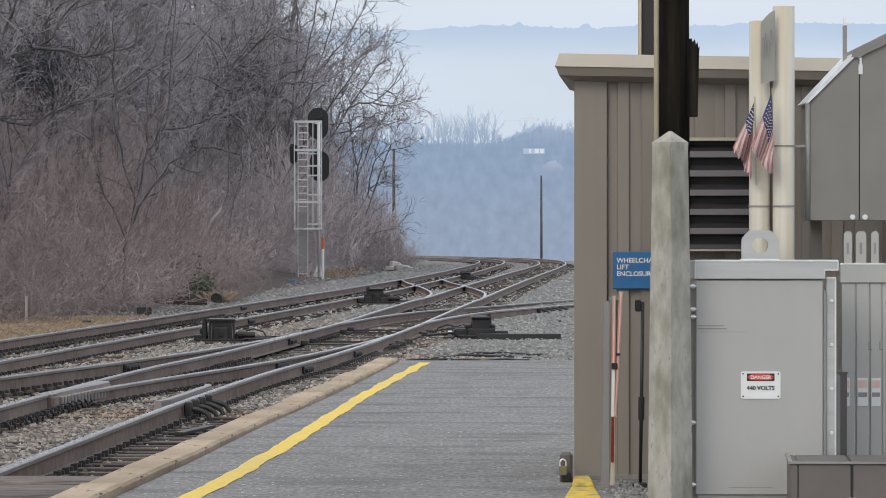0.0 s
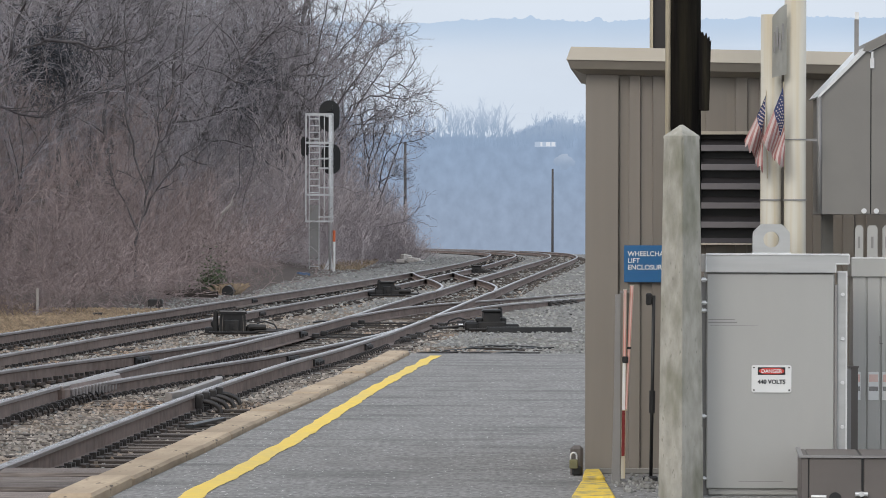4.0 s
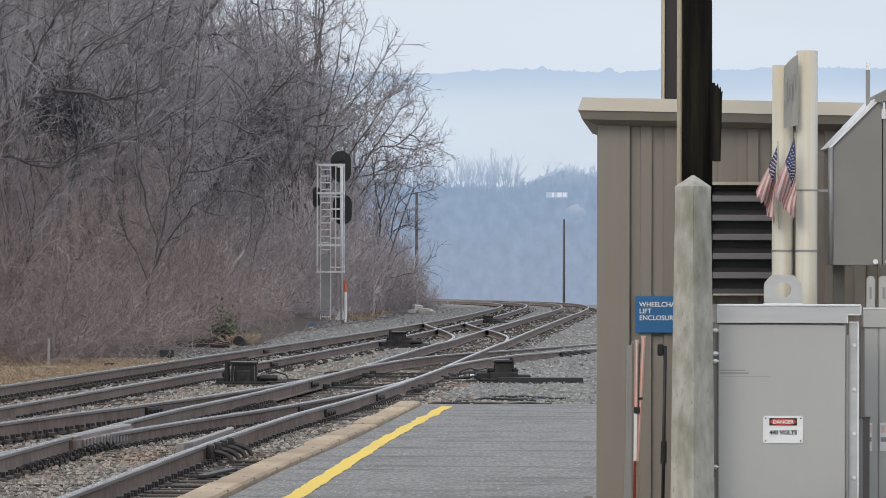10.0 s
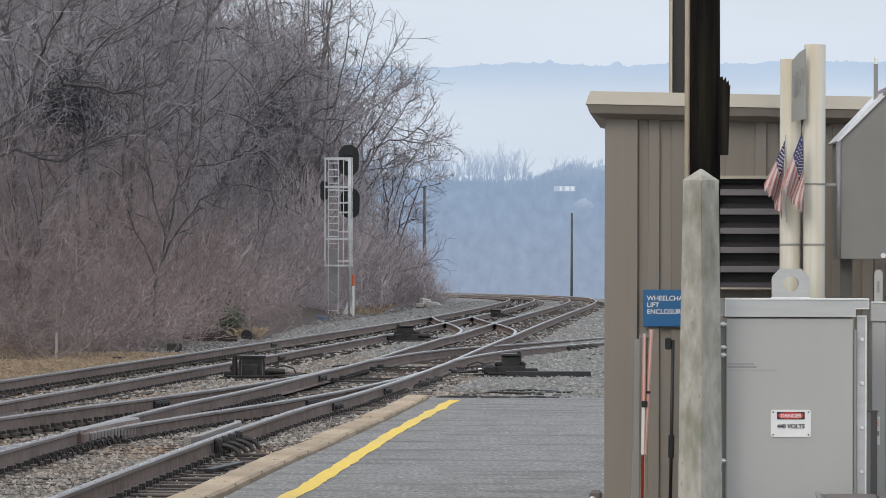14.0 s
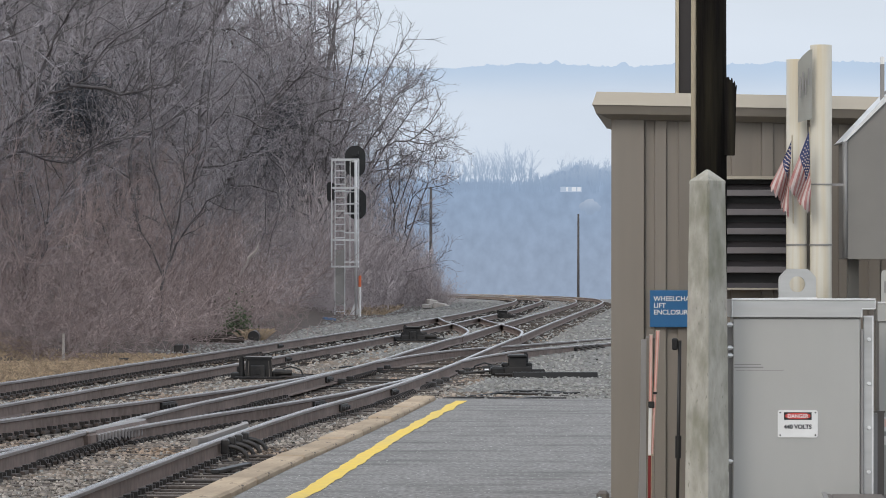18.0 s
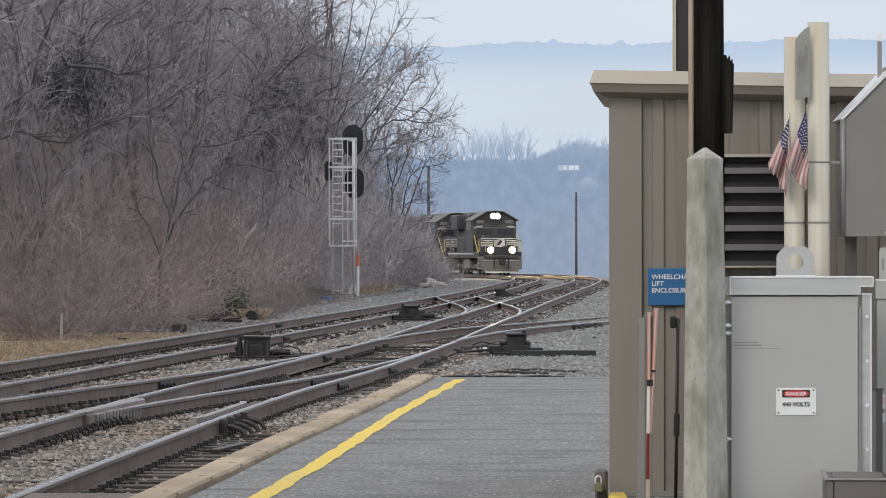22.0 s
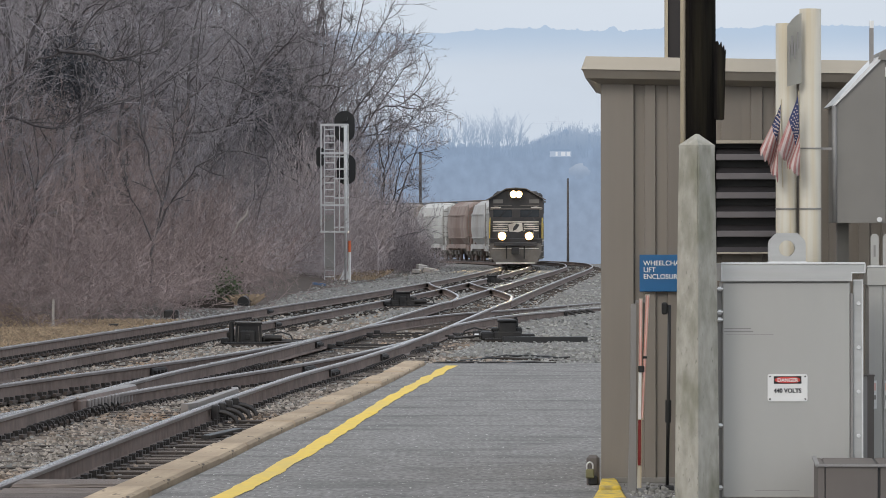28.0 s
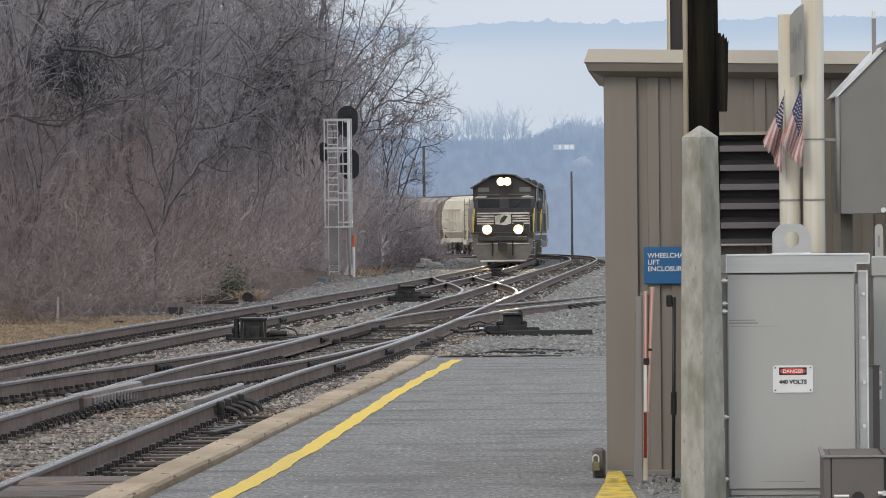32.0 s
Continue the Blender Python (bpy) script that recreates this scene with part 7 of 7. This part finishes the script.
def locomotive(lit):
    """A wide-cab diesel locomotive; its front looks along -y, z = 0 on the rail."""
    L = 14.8
    o = tagged(thing("locomotive", 0, 0, 0), "black diesel freight locomotive with cream nose stripes and lit headlamps" if lit else "black diesel freight locomotive coupled behind the leader", "locomotive", "train")
    part("frame", boxes((-1.5, 1.5, 0.4, L - 0.4, 1.15, 1.6), bevel=0.03), LOCO_BLACK, o)
    part("walkway_edge", boxes((-1.53, -1.5, 2.6, L - 0.5, 1.42, 1.5), (1.5, 1.53, 2.6, L - 0.5, 1.42, 1.5)), STRIPE, o, "pale walkway edge")
    part("fuel_tank", boxes((-1.4, 1.4, 5.4, 7.9, 0.35, 1.15), bevel=0.12), LOCO_GREY, o)
    bogie(o, 3.2, (-1.7, 0, 1.7))
    bogie(o, L - 3.2, (-1.7, 0, 1.7))
    # pilot, steps, coupler
    part("pilot", prism(bmesh.new(), [(-1.45, 1.3), (1.45, 1.3), (1.45, 0.75), (1.15, 0.16), (-1.15, 0.16), (-1.45, 0.75)], -0.1, 0.5), LOCO_GREY, o)
    part("anticlimber", boxes((-1.2, 1.2, -0.25, 0.3, 1.15, 1.38), bevel=0.03), LOCO_BLACK, o)
    part("coupler", boxes((-0.16, 0.16, -0.75, 0.1, 0.75, 1.05), (-0.22, 0.22, -0.8, -0.45, 0.7, 1.1), bevel=0.03), IRON, o)
    for x in (-0.55, 0.45):
        part("air_hose", boxes((x, x + 0.07, -0.2, -0.1, 0.45, 1.15)), BLACK, o)
    for x in (-1.5, 1.2):
        st = part("step_well", boxes((x, x + 0.3, 0.4, 0.95, 0.4, 1.5)), LOCO_GREY, o)
        for z in (0.45, 0.8, 1.15):
            part("step", boxes((x - 0.03, x + 0.33, 0.3, 0.9, z, z + 0.05)), STRIPE, st)
    # nose: chamfered wide nose
    nose_out = [(-1.28, 1.55), (1.28, 1.55), (1.28, 2.38), (0.95, 2.76), (-0.95, 2.76), (-1.28, 2.38)]
    nose = part("nose", prism(bmesh.new(), nose_out, 0.75, 2.75), LOCO_BLACK, o)
    for i, z in enumerate((1.98, 2.10, 2.22, 2.34)):
        for x in (-1.29, 0.45):
            part("nose_stripe", boxes((x, x + 0.84, 0.735, 0.749, z, z + 0.07)), STRIPE, nose, "cream nose stripe")
    part("nose_band", boxes((-1.29, 1.29, 0.735, 0.749, 2.48, 2.55)), STRIPE, nose)
    part("emblem", prism(bmesh.new(), [(-0.38, 1.98), (0.1, 1.93), (0.4, 2.02), (0.36, 2.46), (-0.1, 2.45), (-0.42, 2.38)], 0.728, 0.748), STRIPE, nose, "pale emblem shape")
    part("emblem_mark", prism(bmesh.new(), [(-0.18, 2.0), (0.05, 2.1), (0.22, 2.36), (0.05, 2.42), (-0.12, 2.24)], 0.718, 0.727), LOCO_BLACK, nose)
    part("nose_door", boxes((0.50, 1.0, 0.72, 0.734, 1.6, 2.05)), LOCO_BLACK, nose)
    for x in (-0.76, 0.76):
        dl = part("ditch_light", rod(bmesh.new(), (x, 0.0, 1.72), (x, 0.5, 1.72), 0.19, sides=16), LOCO_GREY, o)
        part("lens", rod(bmesh.new(), (x, -0.03, 1.72), (x, -0.004, 1.72), 0.17, sides=16), HEADLAMP if lit else GLASS, dl, "lit lens" if lit else "")
        # on the leader this disc glows orange, as the lamp's halo
        part("reflector", rod(bmesh.new(), (x, -0.02, 1.72), (x, -0.001, 1.72), 0.235, sides=20), LAMP_HALO if lit else LOCO_GREY, dl, "orange glowing disc added as a lamp halo" if lit else "")
        # tube added to keep the lens from lighting the locomotive's front
        part("shroud", rod(bmesh.new(), (x, -0.2, 1.72), (x, 0.0, 1.72), 0.24, sides=20, caps=False), LOCO_GREY, dl)
    # cab
    cab_out = [(-1.52, 1.55), (1.52, 1.55), (1.52, 3.84), (0.55, 4.36), (0, 4.40), (-0.55, 4.36), (-1.52, 3.84)]
    cab = part("cab", prism(bmesh.new(), cab_out, 2.75, 5.6), LOCO_BLACK, o)
    arch = [(-1.68, 3.80), (-0.6, 4.42), (0.0, 4.48), (0.6, 4.42), (1.68, 3.80)]
    part("cab_roof", prism(bmesh.new(), arch + [(x * 0.98, z - 0.05) for x, z in arch[::-1]], 2.5, 5.7), LOCO_GREY, o)
    for x in (-1.3, 0.24):
        part("windscreen", boxes((x, x + 1.06, 2.73, 2.749, 2.80, 3.22)), GLASS, cab)
        part("visor", boxes((x, x + 1.06, 2.68, 2.749, 3.42, 3.47)), LOCO_GREY, cab)
    for x, d in ((-1.45, 1), (1.45, -1)):
        part("chevron", prism(bmesh.new(), [(x, 3.22), (x + 0.42 * d, 3.25), (x + 0.62 * d, 3.36), (x + 0.3 * d, 3.40), (x, 3.34)], 2.725, 2.749), STRIPE, cab, "pale chevron panel")
    part("window_post", boxes((-0.22, 0.22, 2.715, 2.75, 2.8, 3.9)), LOCO_BLACK, cab)
    for y in (3.3, 4.5):
        for x in (-1.562, 1.551):
            part("side_window", boxes((x, x + 0.011, y, y + 0.85, 3.1, 3.75)), GLASS, cab)
    part("number_board", boxes((-1.3, -0.75, 2.72, 2.749, 3.58, 3.8)), NUMBER_BOARD, cab)
    part("number_board", boxes((0.75, 1.3, 2.72, 2.749, 3.58, 3.8)), NUMBER_BOARD, cab)
    hl = part("headlight", boxes((-0.33, 0.33, 2.60, 2.749, 3.93, 4.26), bevel=0.04), LOCO_GREY, cab)
    for x in (-0.15, 0.15):
        # same added halo discs round the twin headlight
        part("reflector", rod(bmesh.new(), (x, 2.58 - 0.004 * (x > 0), 4.09), (x, 2.5985, 4.09), 0.20, sides=20), LAMP_HALO if lit else LOCO_GREY, hl, "orange glowing disc added as a lamp halo" if lit else "")
        part("lens", rod(bmesh.new(), (x, 2.57, 4.09), (x, 2.597, 4.09), 0.15, sides=16), HEADLAMP if lit else GLASS, hl)
        # added tube again, blocking the headlight's sideways light
        part("shroud", rod(bmesh.new(), (x, 2.42, 4.09), (x, 2.6, 4.09), 0.205, sides=20, caps=False), LOCO_GREY, hl)
    # long hood
    hood_out = [(-0.95, 1.55), (0.95, 1.55), (0.95, 3.75), (0.70, 4.15), (-0.70, 4.15), (-0.95, 3.75)]
    hood = part("long_hood", prism(bmesh.new(), hood_out, 5.6, L - 0.9), LOCO_BLACK, o)
    part("radiator", boxes((-1.45, 1.45, L - 4.4, L - 1.3, 3.1, 4.25), bevel=0.12), LOCO_BLACK, hood)
    part("dynamic_brake", boxes((-1.25, 1.25, 5.9, 7.6, 3.2, 4.3), bevel=0.12), LOCO_BLACK, hood)
    for y in (L - 3.6, L - 2.1):
        part("fan", rod(bmesh.new(), (0, y, 4.25), (0, y, 4.4), 0.62, sides=20), LOCO_GREY, hood)
    part("exhaust", boxes((-0.3, 0.3, 7.8, 8.6, 4.15, 4.45), bevel=0.03), LOCO_GREY, hood)
    for i in range(7):
        y = 6.0 + i * 0.75
        for x in (-0.968, 0.951):
            part("hood_door", boxes((x, x + 0.017, y, y + 0.69, 1.75, 3.0)), LOCO_BLACK, hood)
    part("lettering_block", boxes((-0.975, -0.969, 6.4, 8.8, 2.3, 3.0), (0.969, 0.975, 6.4, 8.8, 2.3, 3.0)), STRIPE, hood, "pale worn lettering shapes")
    part("end_door", boxes((-0.4, 0.4, L - 0.9, L - 0.88, 1.6, 3.6)), LOCO_GREY, hood)
    # handrails
    for x in (-1.48, 1.48):
        bm = bmesh.new()
        for y in np.arange(5.9, L - 0.8, 1.9):
            rod(bm, (x, y, 1.6), (x, y, 2.6), 0.025, sides=6)
        rod(bm, (x, 5.9, 2.6), (x, L - 0.8, 2.6), 0.025, sides=6)
        part("handrail", bm, LOCO_GREY, o)
        bm = bmesh.new()
        rod(bm, (x, 0.45, 1.4), (x, 0.45, 2.5), 0.03, sides=6)
        rod(bm, (x, 0.9, 1.5), (x, 2.6, 2.75), 0.03, sides=6)
        part("grab_rail", bm, YELLOW_RAIL, o, "yellow grab rail")
    for x in (-0.98, 0.98):
        part("nose_grab", rod(bmesh.new(), (x, 0.7, 1.62), (x, 0.7, 1.95), 0.022, sides=6), STRIPE, o)
    for x in (-1.02, 0.5):
        part("wiper", rod(bmesh.new(), (x + 0.1, 2.715, 2.84), (x + 0.42, 2.715, 3.16), 0.014, sides=5), BLACK, cab)
    part("window_band", boxes((-1.5, 1.5, 2.71, 2.7485, 3.235, 3.30)), LOCO_GREY, cab)
    part("plough_edge", boxes((-1.1, 1.1, -0.13, -0.1, 0.16, 0.24)), STRIPE, o, "pale worn lower edge")
    part("uncoupling_lever", rod(bmesh.new(), (-1.3, -0.14, 1.02), (1.3, -0.14, 1.02), 0.022, sides=6), STRIPE, o)
    for x in (-1, 1):
        part("end_rail", rod(bmesh.new(), (x * 1.45, 0.45, 2.4), (x * 0.4, 0.45, 2.25), 0.022, sides=6), LOCO_GREY, o)
    return o


def hopper(material, label):
    """A covered hopper car: curved sides, outlet hoppers, roof walk."""
    L = 10.8
    o = tagged(thing("hopper_car", 0, 0, 0), label, "railway car", "train")
    side = [(-1.1, 1.35), (1.1, 1.35), (1.48, 1.9), (1.56, 2.6), (1.52, 3.4), (1.30, 4.1), (0.8, 4.42), (-0.8, 4.42), (-1.30, 4.1), (-1.52, 3.4), (-1.56, 2.6), (-1.48, 1.9)]
    part("body", prism(bmesh.new(), side, 1.6, L - 1.6), material, o, smooth=False)
    for y0, y1, ya in ((0.9, 1.6, 1), (L - 1.6, L - 0.9, -1)):
        bm = bmesh.new()
        f = [bm.verts.new((x, y0 if ya > 0 else y1, 2.2 + (z - 2.2) * 0.92)) for x, z in [(p[0] * 0.96, max(p[1], 2.0)) for p in side]]
        b = [bm.verts.new((x, y1 if ya > 0 else y0, z)) for x, z in side]
        n = len(side)
        bm.faces.new(f)
        for i in range(n):
            bm.faces.new((f[i], b[i], b[(i + 1) % n], f[(i + 1) % n]))
        bmesh.ops.recalc_face_normals(bm, faces=bm.faces)
        part("end_wall", bm, material, o)
    part("sill", boxes((-1.45, 1.45, 0.1, 1.2, 1.0, 1.35), (-1.45, 1.45, L - 1.2, L - 0.1, 1.0, 1.35), (-1.52, -1.38, 1.2, L - 1.2, 1.15, 1.45), (1.38, 1.52, 1.2, L - 1.2, 1.15, 1.45)), material, o)
    for y in (0.5, L - 0.65):
        for x in (-1.3, 1.2):
            part("end_post", boxes((x, x + 0.1, y, y + 0.12, 1.3, 3.4)), material, o)
    for y in (3.6, 6.4):
        part("outlet", prism(bmesh.new(), [(-1.0, 1.35), (1.0, 1.35), (0.35, 0.45), (-0.35, 0.45)], y - 0.8, y + 0.8), LOCO_GREY, o)
    part("centre_sill", boxes((-0.3, 0.3, 0.2, L - 0.2, 0.75, 1.1)), IRON, o)
    part("roof_walk", boxes((-0.45, 0.45, 0.8, L - 0.8, 4.47, 4.53)), LOCO_GREY, o)
    for y in np.arange(2.2, L - 2, 1.35):
        for x in (-1.575, 1.555):
            part("rib", boxes((x, x + 0.02, y, y + 0.06, 2.0, 3.4)), material, o)
    for x in (-1.45, 1.05):
        lad = part("ladder", boxes((x, x + 0.04, 0.55, 0.6, 1.3, 4.2), (x + 0.36, x + 0.4, 0.55, 0.6, 1.3, 4.2)), LOCO_GREY, o)
        for i in range(7):
            part("rung", boxes((x + 0.04, x + 0.36, 0.56, 0.59, 1.5 + i * 0.38, 1.54 + i * 0.38)), LOCO_GREY, lad)
    for z, wd in ((1.86, 1.485), (3.42, 1.53)):
        for sgn in (-1, 1):
            part("side_stringer", boxes((sgn * wd - 0.03, sgn * wd + 0.03, 1.5, L - 1.5, z, z + 0.09)), material, o)
    for piece in o.children:
        piece.matrix_basis = pose(0, 0, -0.28)
    bogie(o, 1.9, (-0.85, 0.85))
    bogie(o, L - 1.9, (-0.85, 0.85))
    part("coupler", boxes((-0.12, 0.12, -0.5, 0.4, 0.8, 1.05), (-0.12, 0.12, L - 0.4, L + 0.5, 0.8, 1.05)), IRON, o)
    return o


# where the leading headlamp is, in metres along the far track, at each time
FRONT = [(0, 510.4), (18.0, 326.2), (19.0, 316.2), (20.0, 306.4), (21.0, 296.7), (22.0, 287.3), (23.0, 278.1), (24.0, 269.3), (25.0, 260.9), (26.0, 251.8), (27.5, 238.8), (28.0, 234.5), (29.0, 226.1), (30.0, 218.1), (31.0, 210.8), (32.0, 203.9)]


def on_track(run, path, s):
    return Vector((float(np.interp(s, run, path[:, 0])), float(np.interp(s, run, path[:, 1])), RAIL_Z))


def motions():
    path = PATHS["third"]
    run = path[0][1] + np.concatenate([[0], np.cumsum(np.linalg.norm(np.diff(path[:, :2], axis=0), axis=1))])
    last, a = path[-1], path[-1] - path[-4]
    a = a[:2] / np.linalg.norm(a[:2])
    # the line goes on beyond the bend
    more = np.array([[last[0] + a[0] * k, last[1] + a[1] * k, 0, 0] for k in range(10, 400, 10)])
    path = np.vstack([path, more])
    run = np.concatenate([run, run[-1] + np.arange(10, 400, 10)])
    cars = [(locomotive(True), 14.8, 3.2), (locomotive(False), 14.8, 3.2)]
    kinds = {"grey": hopper(HOPPER_GREY, "grey covered hopper car with rust stains"), "rust": hopper(HOPPER_RUST, "rust-brown covered hopper car, dusty"),
             "white": hopper(HOPPER_WHITE, "off-white covered hopper car"), "dusty": hopper(HOPPER_DUSTY, "dusty grey-brown covered hopper car"), "cream": hopper(HOPPER_CREAM, "cream covered hopper car with streaks")}
    seen = set()
    for k in ("grey", "grey", "rust", "white", "dusty", "cream", "dusty", "grey", "white", "grey", "cream"):
        o = kinds[k] if k not in seen else copy_thing(kinds[k], Matrix())
        seen.add(k)
        cars.append((o, 10.8, 1.9))
    offset = 0.0
    times = [t * 0.5 for t in range(0, 65)]
    for o, length, inset in cars:
        rows = []
        for t in times:
            s = float(np.interp(t, [r[0] for r in FRONT], [r[1] for r in FRONT])) - 2.6 + offset
            p, q = on_track(run, path, s + inset), on_track(run, path, s + length - inset)
            d = (q - p).normalized()
            base = p - d * inset
            turn = math.degrees(math.atan2(d.y, d.x)) - 90
            rows.append((t, pose(base.x, base.y, base.z, 0, 0, turn)))
        walk(o, rows)
        offset += length + 0.7


motions()
